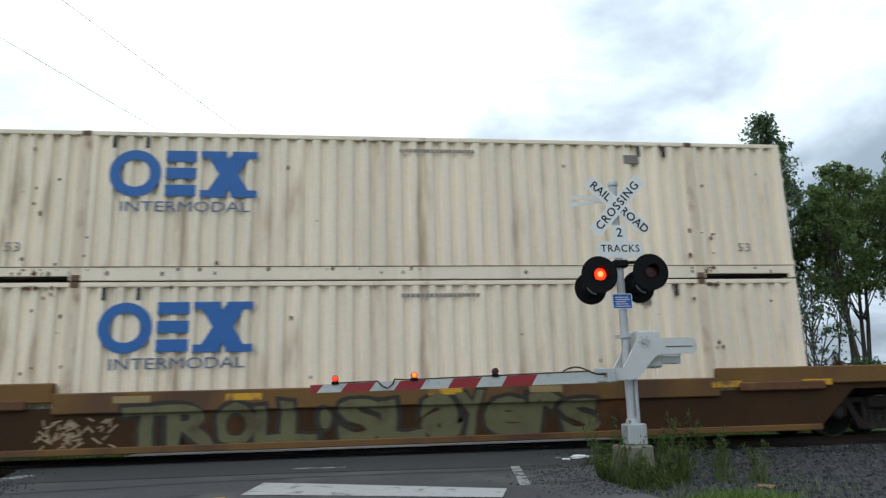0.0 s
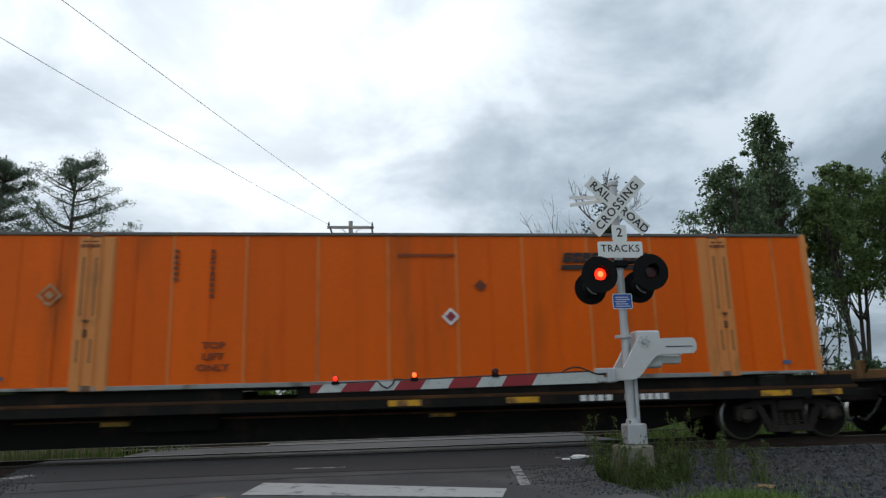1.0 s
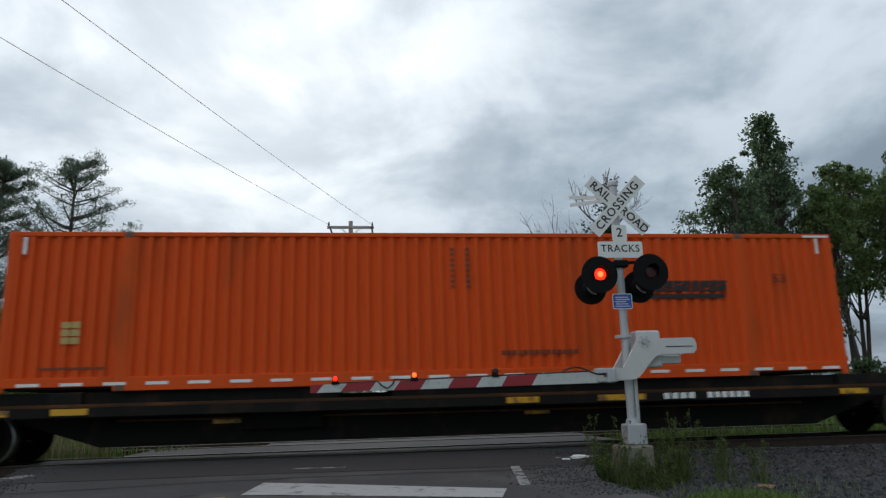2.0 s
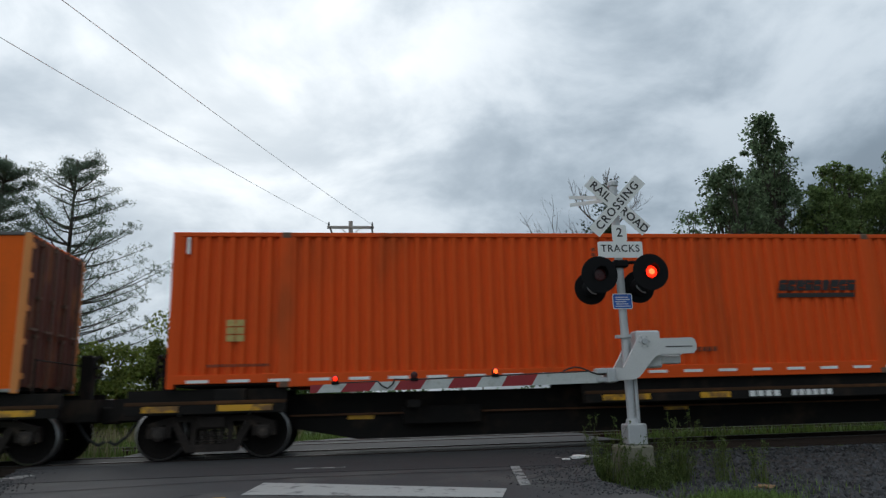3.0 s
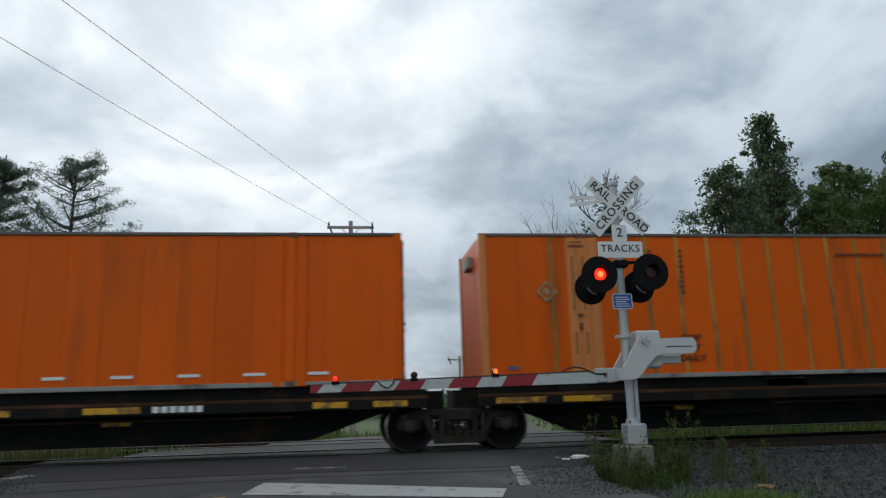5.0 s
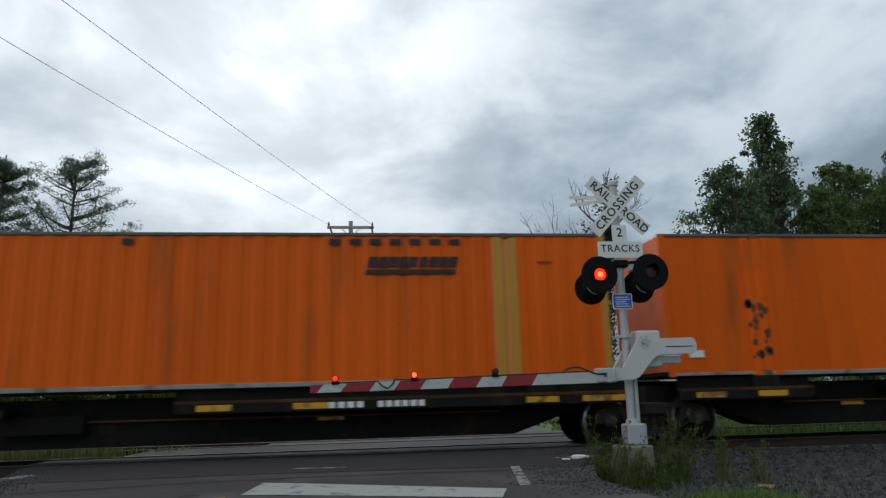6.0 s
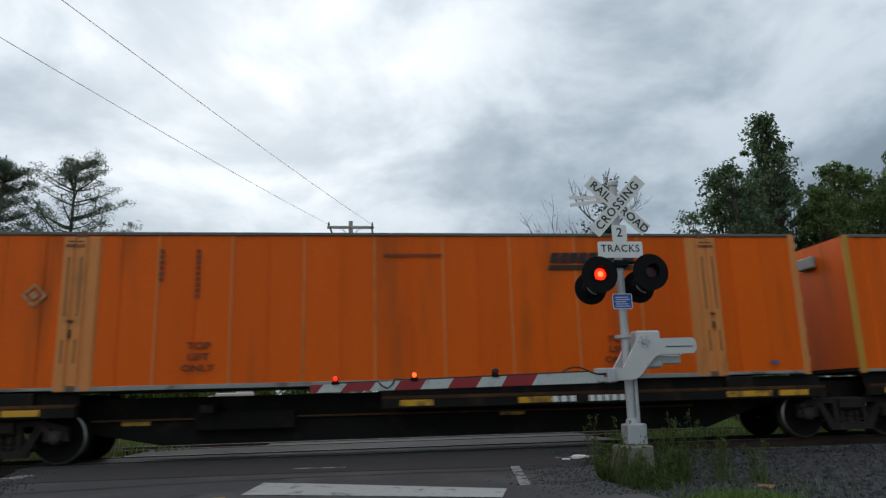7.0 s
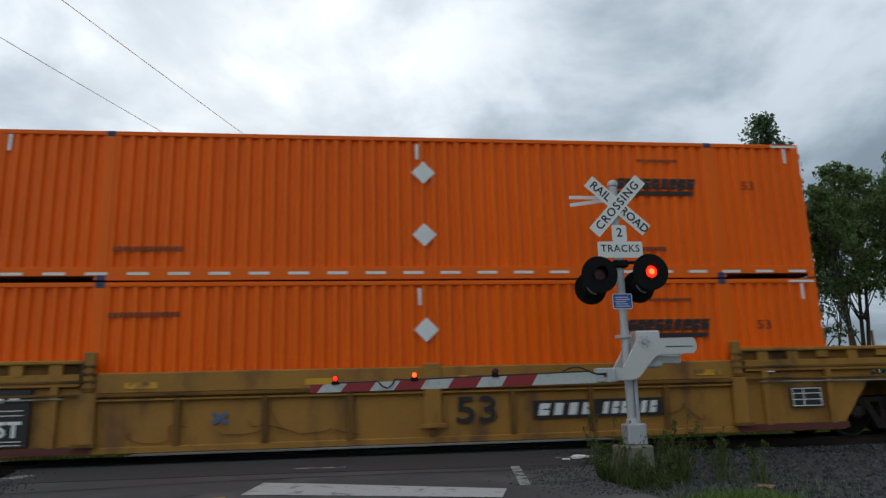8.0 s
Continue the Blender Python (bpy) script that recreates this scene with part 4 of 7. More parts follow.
def well_car(s_c, trucks, body, look_name, label, yellow):
    """A well car centred at s_c: deep sides between the trucks, raised decks over them."""
    car = empty("well_car", label, "railway car", "", pose(s_c, SIDE, 0))
    MOVING.append((car, s_c, SIDE, 0.0))
    yc = TRACK - SIDE
    top = 1.55 if yellow else 1.22
    deck = 1.78 if yellow else 1.40
    for o in (0, 1):
        y0, y1 = (-0.19, -0.03) if o == 0 else (WIDE + 0.03, WIDE + 0.19)
        bm = bmesh.new()
        lo = 0.19
        ya, yb = (y0 + 0.05, y1 - 0.02) if o == 0 else (y0 + 0.02, y1 - 0.05)
        box(bm, -8.10, 8.10, ya, yb, lo, top - 0.25)
        for sg in (-1, 1):
            rise = deck - 0.45
            slope = ((sg * 8.10, lo), (sg * 8.95, rise), (sg * 8.10, rise))
            b2 = bmesh.new()
            prism(b2, slope if sg > 0 else slope[::-1], ya, yb)
            part("end_gusset", b2, body if yellow else M_CARDARKBROWN, car)
            boxed("end_plate", (*sorted((sg * 8.10, sg * 11.1)), ya, yb, rise, deck - 0.25), M_CARSTAKE if yellow else M_CARDARKBROWN, car)
        # brown car: the shade below the chord is put into the plate's colour
        part("side_plate", bm, body if yellow else M_CARDARKBROWN, car)
        bm = bmesh.new()
        box(bm, -6.1, 6.1, y0 - 0.02, y1 + 0.02, top - 0.36, top, 0.02)
        part("top_chord", bm, body, car)
        bm = bmesh.new()
        box(bm, -8.15, 8.15, y0 - 0.01, y1 + 0.02, lo - 0.02, lo + 0.10, 0.015)
        part("bottom_chord", bm, body if not yellow else M_CARYELLOW, car)
        for sg in (-1, 1):
            bm = bmesh.new()
            if yellow:
                box(bm, *sorted((sg * 6.1, sg * 11.1)), y0 - 0.07, y1 + 0.07, deck - 0.07, deck, 0.015)
                # the web's darker colour carries the shade of the recess below the deck
                boxed("deck_web", (*sorted((sg * 6.1, sg * 11.1)), y0 + 0.04, y1 - 0.04, deck - 0.46, deck - 0.07), M_CARSTAKE, car, "grimy recessed web under the deck edge, shade in its colour")
            else:
                box(bm, *sorted((sg * 6.1, sg * 11.1)), y0 - 0.02, y1 + 0.02, deck - 0.34, deck, 0.02)
            part("deck_chord", bm, body, car)
        if yellow:
            for i in range(9):
                x = -6.0 + 12.0 * i / 8
                boxed("side_stake", (x - 0.05, x + 0.05, *( (y0 - 0.03, y0 + 0.04) if o == 0 else (y1 - 0.04, y1 + 0.03)), lo + 0.1, top - 0.36), M_CARSTAKE, car)
            bm = bmesh.new()
            box(bm, -6.0, 6.0, *((y0 - 0.055, y0 + 0.01) if o == 0 else (y1 - 0.01, y1 + 0.055)), top - 0.42, top - 0.36, 0.008)
            for q0, q1 in ((-11, -6.15), (6.15, 11)):
                box(bm, q0, q1, *((y0 - 0.055, y0 + 0.01) if o == 0 else (y1 - 0.01, y1 + 0.055)), deck - 0.40, deck - 0.35, 0.008)
                box(bm, q0, q1, *((y0 - 0.055, y0 + 0.01) if o == 0 else (y1 - 0.01, y1 + 0.055)), deck - 0.62, deck - 0.58, 0.008)
            part("side_ledge", bm, M_CARSTAKE, car)
            bm = bmesh.new()
            box(bm, -6.0, 6.0, *((y0 - 0.03, y0 + 0.05) if o == 0 else (y1 - 0.05, y1 + 0.03)), top - 0.49, top - 0.455, 0.006)
            part("stiffener", bm, body, car, "narrow yellow stiffener along the side")
            for q0, q1 in ((-9.4, -6.15), (6.15, 9.4)):
                boxed("deck_panel", (q0, q1, *((y0 - 0.035, y0 + 0.05) if o == 0 else (y1 - 0.05, y1 + 0.035)), deck - 0.46, deck - 0.24), body, car, "dirty yellow panel under the deck", 0.01)
            bm = bmesh.new()
            box(bm, -0.16, 0.16, *((y0 - 0.07, y0 + 0.04) if o == 0 else (y1 - 0.04, y1 + 0.07)), 0.50, top + 0.06, 0.02)
            box(bm, -0.24, 0.24, *((y0 - 0.10, y0 - 0.02) if o == 0 else (y1 + 0.02, y1 + 0.10)), 0.44, 0.52, 0.01)
            part("centre_bracket", bm, body, car, "yellow centre bracket on the side")
            for sg in (-1, 1):
                bm = bmesh.new()
                xs = sg * 6.0
                box(bm, xs - 0.15, xs + 0.15, *((y0 - 0.06, y0 + 0.04) if o == 0 else (y1 - 0.04, y1 + 0.06)), 0.34, 1.22, 0.02)
                box(bm, xs - 0.10, xs + 0.10, *((y0 - 0.06, y0 + 0.04) if o == 0 else (y1 - 0.04, y1 + 0.06)), 1.22, deck + 0.14, 0.02)
                part("end_stake", bm, body, car)
                bm = bmesh.new()
                for k in range(4):
                    for xa in (xs - 0.13, xs + 0.02):
                        box(bm, xa, xa + 0.11, *((y0 - 0.085, y0 - 0.055) if o == 0 else (y1 + 0.055, y1 + 0.085)), 1.26 + k * 0.13, 1.30 + k * 0.13)
                box(bm, xs - 0.20, xs + 0.20, *((y0 - 0.10, y0 - 0.02) if o == 0 else (y1 + 0.02, y1 + 0.10)), 0.30, 0.36)
                part("ladder", bm, M_CARSTAKE, car)
        else:
            for sg in (-1, 1):
                bm = bmesh.new()
                xs = sg * 7.4
                box(bm, xs - 0.9, xs + 0.9, *((y0 - 0.05, y0 + 0.02) if o == 0 else (y1 - 0.02, y1 + 0.05)), 0.95, 1.12, 0.02)
                part("gusset", bm, M_RUST, car)
    bm = bmesh.new()
    box(bm, -8.1, 8.1, 0.0, WIDE, 0.20, 0.30)
    part("well_floor", bm, body, car)
    for sg in (-1, 1):
        bm = bmesh.new()
        prism(bm, ((8.4, 0.8), (8.4, 1.1), (11.0, 1.1), (11.0, 0.80)) if sg > 0 else ((-11.0, 0.80), (-11.0, 1.1), (-8.4, 1.1), (-8.4, 0.8)), yc - 0.4, yc + 0.4)
        box(bm, *sorted((sg * 8.35, sg * 11.1)), 0.0, WIDE, 1.10, 1.16)
        part("end_deck", bm, body if yellow else M_CARBLACK, car)
        bm = bmesh.new()
        box(bm, *sorted((sg * 10.9, sg * 11.65)), yc - 0.22, yc + 0.22, 0.68, 0.95, 0.03)
        box(bm, *sorted((sg * 11.5, sg * 11.73)), yc - 0.02, yc + 0.26, 0.66, 0.98, 0.03)
        part("coupler", bm, M_CARBLACK, car, "rusty steel knuckle coupler")
        bm = bmesh.new()
        pts = [(sg * 11.0, 0.72), (sg * 11.25, 0.42), (sg * 11.45, 0.28), (sg * 11.6, 0.35)]
        for (ax, az), (bx, bz) in zip(pts, pts[1:]):
            tube(bm, (ax, yc - 0.35, az), (bx, yc - 0.35, bz), 0.028, seg=8)
        part("air_hose", bm, M_CABLE, car, "black rubber air hose")
        bm = bmesh.new()
        for yy in (-0.12, WIDE + 0.12):
            for xx in ((10.85,) if yellow and yy < 0 else (10.72, 11.3) if yellow else (10.55, 11.1)):
                tube(bm, (sg * xx, yy, 0.95 if yellow else 0.45), (sg * xx, yy, 2.35 if yellow else 1.5), 0.036 if yellow else 0.025, seg=6)
            for k in range(3 if yellow else 4):
                tube(bm, (sg * 10.72, yy, (1.15 if yellow else 0.5) + 0.35 * k), (sg * 11.1, yy, (1.15 if yellow else 0.5) + 0.35 * k), 0.016, seg=6)
        part("ladder", bm, M_CARSTAKE if yellow else M_CARBLACK, car)
        bm = bmesh.new()
        ring(bm, 0, 0, 0.24, 0.28, -0.015, 0.015, seg=20)
        box(bm, -0.25, 0.25, -0.01, 0.01, -0.015, 0.015), box(bm, -0.015, 0.015, -0.01, 0.01, -0.25, 0.25)
        hw = part("brake_wheel", bm, M_CARBLACK, car, "black hand brake wheel")
        hw.matrix_basis = pose(sg * 10.45, 0.25, 1.88, 0, 0, 20) if yellow else pose(sg * 10.35, WIDE - 0.4, 1.55, 0, 0, 70)
        bm = bmesh.new()
        box(bm, sg * 10.42 - 0.06, sg * 10.42 + 0.06, *((0.30, 0.5) if yellow else (WIDE - 0.5, WIDE - 0.3)), 1.15, 1.9 if yellow else 1.6, 0.01)
        part("brake_stand", bm, body, car)
        if yellow:
            bm = bmesh.new()
            box(bm, *sorted((sg * 9.55, sg * 9.82)), WIDE - 0.25, WIDE + 0.05, 1.15, 2.42, 0.05)
            part("end_post", bm, body, car)
            bm = bmesh.new()
            box(bm, *sorted((sg * 9.6, sg * 9.95)), -0.16, 0.2, deck - 0.85, deck - 0.50, 0.02)
            part("valve_box", bm, M_CARSTAKE, car)
            bm = bmesh.new()
            box(bm, *sorted((sg * 9.9, sg * 10.2)), -0.18, 0.2, 0.78, 1.08, 0.02)
            box(bm, *sorted((sg * 10.35, sg * 10.62)), -0.20, 0.1, 0.62, 0.98, 0.02)
            box(bm, *sorted((sg * 10.75, sg * 11.35)), -0.12, 0.3, 1.02, 1.12, 0.02)
            part("end_step", bm, body, car, "yellow step and bracket at the car's end")
            bm = bmesh.new()
            tube(bm, (sg * 10.2, 0.0, 1.25), (sg * 10.2, 0.45, 1.25), 0.16, seg=16)
            part("brake_cylinder", bm, M_CARBLACK, car, "black brake cylinder")
    for x_t in trucks:
        truck(car, x_t - s_c)
    return car


GRAFFITI = (("T", -4.93, -4.12, 0.27, 0.98), ("R", -4.22, -3.30, 0.26, 0.98), ("O", -3.38, -2.66, 0.25, 0.97), ("L", -2.72, -2.14, 0.26, 0.92), ("L", -2.24, -1.58, 0.25, 0.98), (".", -1.62, -1.36, 0.48, 0.86),
            ("S", -1.22, -0.38, 0.24, 1.00), ("L", -0.50, 0.33, 0.24, 0.98), ("a", 0.26, 1.05, 0.24, 1.06), ("Y", 0.88, 1.52, 0.24, 1.10), ("e", 1.46, 2.39, 0.23, 0.98), ("r", 2.24, 2.92, 0.23, 1.04), ("S", 2.88, 3.66, 0.23, 0.92))
CHORD = 0.86       # lower edge of the well car's top chord


def sprayed(char, x0, x1, z0, z1, fat, proud, seed):
    """One fat, wobbly sprayed letter, lying on the side plate and, above its lower edge, on the chord."""
    me = lettering(char, 1.0, 0.002, fat)
    lo = [min(v.co[k] for v in me.vertices) for k in (0, 2)]
    hi = [max(v.co[k] for v in me.vertices) for k in (0, 2)]
    shape = bmesh.new()
    shape.from_mesh(me)
    bmesh.ops.subdivide_edges(shape, edges=[e for e in shape.edges if e.calc_length() > 0.12], cuts=3)
    for v in shape.verts:
        x = x0 + (x1 - x0) * (v.co.x - lo[0]) / (hi[0] - lo[0])
        z = z0 + (z1 - z0) * (v.co.z - lo[1]) / (hi[1] - lo[1])
        wob = noise.noise_vector(Vector((x * 2.6, seed, z * 2.6))) * 0.075
        v.co = (x + wob.x, v.co.y, z + wob.z * 0.7)
    whole = bmesh.new()
    for above in (False, True):
        half = shape.copy()
        bmesh.ops.bisect_plane(half, geom=list(half.verts) + list(half.edges) + list(half.faces), plane_co=(0, 0, CHORD), plane_no=(0, 0, 1), clear_outer=not above, clear_inner=above)
        for v in half.verts:
            v.co.y = (-0.212 if above else -0.142) - proud + (0.004 if v.co.y > 0 else 0.0)
        tmp = bpy.data.meshes.new("half")
        half.to_mesh(tmp)
        half.free()
        whole.from_mesh(tmp)
        bpy.data.meshes.remove(tmp)
    shape.free()
    return whole


def white_well_marks(car):
    y = -0.144
    for k, (char, x0, x1, z0, z1) in enumerate(GRAFFITI):
        lift = 0.0015 * (k % 2)
        edge = part("graffiti_outline", sprayed(char, x0 - 0.07, x1 + 0.07, z0 - 0.05, z1 + 0.06, 0.095, 0.001 + lift, 1.0), M_SPRAYDARK, car, "dark sprayed outline of a letter")
        part("graffiti_letter", sprayed(char, x0 + 0.02, x1 - 0.02, z0 + 0.01, z1 - 0.01, 0.042, 0.005 + lift, 1.0), M_GRAFFITI, edge, "olive sprayed bubble letter")
    rng = random.Random(7)
    bm = bmesh.new()
    for i in range(60):
        x, z = -6.25 + rng.uniform(0, 1.15), 0.32 + rng.uniform(0, 0.48)
        dx, dz = rng.uniform(-0.16, 0.16), rng.uniform(-0.14, 0.14)
        if abs(dx) + abs(dz) > 0.1:
            tube(bm, (x, y + 0.012, z), (x + dx, y + 0.012, z + dz), 0.018, seg=5)
    part("graffiti_tag", bm, M_SPRAYPALE, car, "pale scrawled graffiti")["kind"] = "stuff"
    reflectors(car, -10.6, 10.0, 1.03, 1.9, -0.216)


def yellow_well_marks(car):
    y = -0.178
    sign_text("size_number", "53", 0.66, 0.82, y, 0.72, M_BLACKPAINT, car, wide=1.25, offset=0.012)
    boxed("number_plate", (1.88, 4.42, y - 0.004, y + 0.006, 0.55, 0.88), M_BLACKPAINT, car, "black plate with white marks")
    name_row(car, 1.97, 0.605, 1.12, 0.22, (1, 3, 3, 1), M_WHITEMARK, y - 0.006, "mark", 0.7), name_row(car, 3.20, 0.605, 1.12, 0.22, (3, 1, 1, 0, 3, 1), M_WHITEMARK, y - 0.006, "mark", 0.7)
    boxed("data_panel", (7.05, 7.70, y - 0.05, y - 0.02, 0.62, 1.0), M_BLACKPAINT, car, "black data panel")
    bm = bmesh.new()
    for z in (0.635, 0.755, 0.87, 0.965):
        box(bm, 7.07, 7.68, y - 0.058, y - 0.05, z, z + 0.016)
    for x in (7.07, 7.30, 7.664):
        box(bm, x, x + 0.016, y - 0.0585, y - 0.05, 0.651, 0.965)
    part("data_lines", bm, M_WHITEMARK, car, "white frame and lines")["kind"] = "stuff"
    for x in (-5.4, -2.3, 0.5, 5.1, 9.3):
        boxed("reflector", (x, x + 0.55, -0.222, -0.208, 1.27, 1.38), M_REFLECT, car, "yellow reflective strip")
    for x in (6.5, 3.3):
        boxed("decal", (x, x + 0.25, -0.222, -0.208, 1.30, 1.40), M_WHITEMARK, car)
    boxed("data_panel", (-7.85, -6.92, y - 0.05, y + 0.05, 0.34, 1.30), M_BLACKPAINT, car, "black data panel")
    sign_text("load_mark", "5T", 0.36, -7.24, y - 0.054, 0.62, M_WHITEMARK, car, wide=1.05, offset=0.012)
    bm = bmesh.new()
    for z in (0.37, 0.43, 0.86, 0.94):
        box(bm, -7.78, -7.02, y - 0.056, y - 0.05, z, z + 0.014)
    box(bm, -7.70, -7.35, y - 0.056, y - 0.05, 1.08, 1.20), box(bm, -7.26, -7.10, y - 0.056, y - 0.05, 1.10, 1.18)
    part("data_lines", bm, M_WHITEMARK, car, "white lines and bars")["kind"] = "stuff"
    boxed("sill_panel", (5.9, 8.2, y - 0.045, y - 0.01, 0.20, 0.32), M_MAROON, car, "maroon lower sill")
    boxed("sill_panel", (-8.2, -5.9, y - 0.045, y - 0.01, 0.20, 0.32), M_MAROON, car, "maroon lower sill")
    for sg in (-1, 1):
        for k, tall in enumerate((0.22, 0.20, 0.13, 0.24, 0.12, 0.20, 0.15)):
            x0 = sg * (6.55 + k * 0.64)
            boxed("bracket", (x0 - 0.11, x0 + 0.11, -0.235, -0.15, 1.71 - tall, 1.71), M_CARYELLOW, car)
        for x0 in (6.55, 7.9):
            boxed("side_stake", (sg * x0 - 0.06, sg * x0 + 0.06, -0.235, -0.15, 0.30, 1.42), M_CARYELLOW, car)
        bm = bmesh.new()
        run = [(6.4, 1.12), (9.3, 1.10), (10.2, 1.14), (10.6, 1.22), (10.85, 1.40), (10.9, 1.70)]
        for (ax, az), (bx, bz) in zip(run, run[1:]):
            tube(bm, (sg * ax, -0.25, az), (sg * bx, -0.25, bz), 0.014, seg=7)
        part("air_pipe", bm, M_ALU, car, "pale pipe along the car's side")
    rng = random.Random(12)
    bm = bmesh.new()
    for cx, w, z0, h in ((-4.9, 1.2, 0.45, 0.14), (-3.1, 1.3, 0.50, 0.10), (-1.8, 0.9, 0.45, 0.06), (-3.0, 0.5, 0.70, 0.22), (4.9, 0.7, 0.62, 0.16)):
        last = None
        for i in range(29):
            u = i / 28
            q = (cx + w * (u - 0.5) + 0.12 * w * math.sin(11 * u + cx), y, z0 + h * math.sin(7.3 * u + cx) * (0.4 + u) + rng.uniform(-0.004, 0.004))
            if last:
                tube(bm, last, q, 0.009, seg=4, cap=False)
            last = q
    part("scrawl", bm, M_BROWNTEXT, car, "faint brown scrawls")["kind"] = "stuff"
    bm = bmesh.new()
    for k in (1, -1):
        prism(bm, ((-3.93, 0.66), (-3.87, 0.61), (-3.63, 0.79), (-3.69, 0.84)) if k > 0 else ((-3.69, 0.61), (-3.63, 0.66), (-3.87, 0.84), (-3.93, 0.79)), y - 0.003 * k, y + 0.006)
    part("faded_emblem", bm, M_NAVY, car, "faded blue crossed emblem")


def make_train():
    g1, g2 = "stacked white containers", "orange containers on spine cars"
    low, seam = 0.30, 0.30 + HIGH + 0.03
    well_car(0.98, (-8.64, 10.68), M_CARBROWN, "brown", "rust-brown well car with graffiti, carrying two stacked white containers", False)
    white_well_marks(MOVING[-1][0])
    for z, w in ((low, "lower"), (seam, "upper")):
        container("dirty white corrugated container with a blue emblem, " + w + " of a stack", -7.05, z, M_WHITE, M_WHITE_POST, "corrugated", g1, 0.315, marks=white_marks)
    z1 = 1.245
    spine_car(-30.45, -10.75, (-12.65,), 1)
    container("plain orange container with tan posts", -28.10, z1, M_ORANGE, M_TAN, "faint", g2, top_rail=M_TOPRAIL, bottom_rail=M_ALU, marks=plain_marks(stripe=lambda c: (diamond(c, 8.6, 1.25, 0.17, M_WHITEMARK), diamond(c, 8.6, 1.25, 0.11, M_REDPAINT, y=-0.008, name="placard_mark"), diamond(c, 9.2, 1.85, 0.12, M_BROWNTEXT))))
    spine_car(-50.05, -30.45, (-30.35,), 2)
    container("red-orange corrugated steel container on a flat car", -48.92, z1, M_ORANGE_RED, M_ORANGE_RED, "corrugated", g2, 0.235, marks=corrugated_marks())
    spine_car(-68.62, -50.05, (-50.05, -66.65), 3)
    container("red-orange corrugated steel container on a flat car", -67.44, z1, M_ORANGE_RED, M_ORANGE_RED, "corrugated", g2, 0.235, marks=corrugated_marks())
    spine_car(-87.28, -68.72, (-70.70,), 4)
    container("orange container with weathered yellow battens", -86.06, z1, M_ORANGE, M_TAN, "battened", g2, top_rail=M_TOPRAIL, bottom_rail=M_ALU, marks=plain_marks())
    spine_car(-105.0, -87.28, (-87.28,), 5)
    container("orange container with weathered yellow battens", -104.43, z1, M_ORANGE, M_TAN, "battened", g2, top_rail=M_TOPRAIL, bottom_rail=M_ALU, marks=plain_marks())
    spine_car(-122.4, -105.0, (-104.9,), 6)
    container("smooth orange container with a rusted post", -122.10, z1, M_ORANGE, M_ORANGE, "smooth", g2, top_rail=M_TOPRAIL, bottom_rail=M_ALU, marks=smooth_marks)
    spine_car(-139.75, -122.4, (-122.4,), 7)
    container("orange ribbed container with gold double posts", -139.39, z1, M_ORANGE, M_GOLD, "ribbed", g2, 0.42, top_rail=M_TOPRAIL, bottom_rail=M_ALU, marks=ribbed_marks)
    spine_car(-157.75, -139.75, (-139.6, -155.75), 8)
    container("orange container with faded tan posts", -156.64, z1, M_ORANGE, M_TAN, "faint", g2, top_rail=M_TOPRAIL, bottom_rail=M_ALU, marks=plain_marks())
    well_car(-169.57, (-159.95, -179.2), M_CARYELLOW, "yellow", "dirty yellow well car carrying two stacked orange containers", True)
    yellow_well_marks(MOVING[-1][0])
    g3 = "stacked orange containers"
    container("bright orange corrugated container, lower of a stack", -177.65, low, M_ORANGE_DEEP, M_ORANGE_DEEP, "corrugated", g3, 0.24, cast=M_CASTBLUE, marks=corrugated_marks("low"))
    container("bright orange corrugated container, upper of a stack", -177.65, seam, M_ORANGE_DEEP, M_ORANGE_DEEP, "corrugated", g3, 0.24, cast=M_CASTBLUE, marks=corrugated_marks("top"))


make_train()


# ---------- the crossing signal with its gate ----------
BLINKS = []        # (bulb, resting place, way it draws back, lit spans)
MAST_X, MAST_Y = 4.34, 10.9


def rounded(x0, x1, z0, z1, r, n=4):
    pts = []
    for cx, cz, a in ((x1 - r, z0 + r, -90), (x1 - r, z1 - r, 0), (x0 + r, z1 - r, 90), (x0 + r, z0 + r, 180)):
        for i in range(n + 1):
            t = radians(a + 90 * i / n)
            pts.append((cx + r * math.cos(t), cz + r * math.sin(t)))
    return pts


def blade(parent, cx, cz, y, ang, words, L=1.26, w=0.225, plain=False):
    """One arm of a crossbuck, turned by ang degrees in its own plane, with a bright border."""
    m = Matrix.Translation((cx, y, cz)) @ Matrix.Rotation(radians(-ang), 4, "Y")
    bm = bmesh.new()
    box(bm, -L / 2, L / 2, -0.004, 0.004, -w / 2, w / 2, 0.002)
    bm.transform(m)
    arm = part("crossbuck_arm", bm, M_SIGN, parent, "white crossbuck blade")
    bm = bmesh.new()
    for z0, z1 in ((-w / 2, -w / 2 + 0.014), (w / 2 - 0.014, w / 2)):
        box(bm, -L / 2, L / 2, -0.0065, -0.0042, z0, z1)
    bm.transform(m)
    part("border", bm, M_SIGNEDGE, arm)
    if not plain:
        for word, at in words:
            me = lettering(word, 0.195, 0.0012, 0.003, spacing=1.02 if len(word) == 4 else 1.18)
            me.transform(m @ Matrix.Translation((at, -0.006, 0)))
            part("lettering", me, M_BLACKPAINT, arm, "black capital letters")


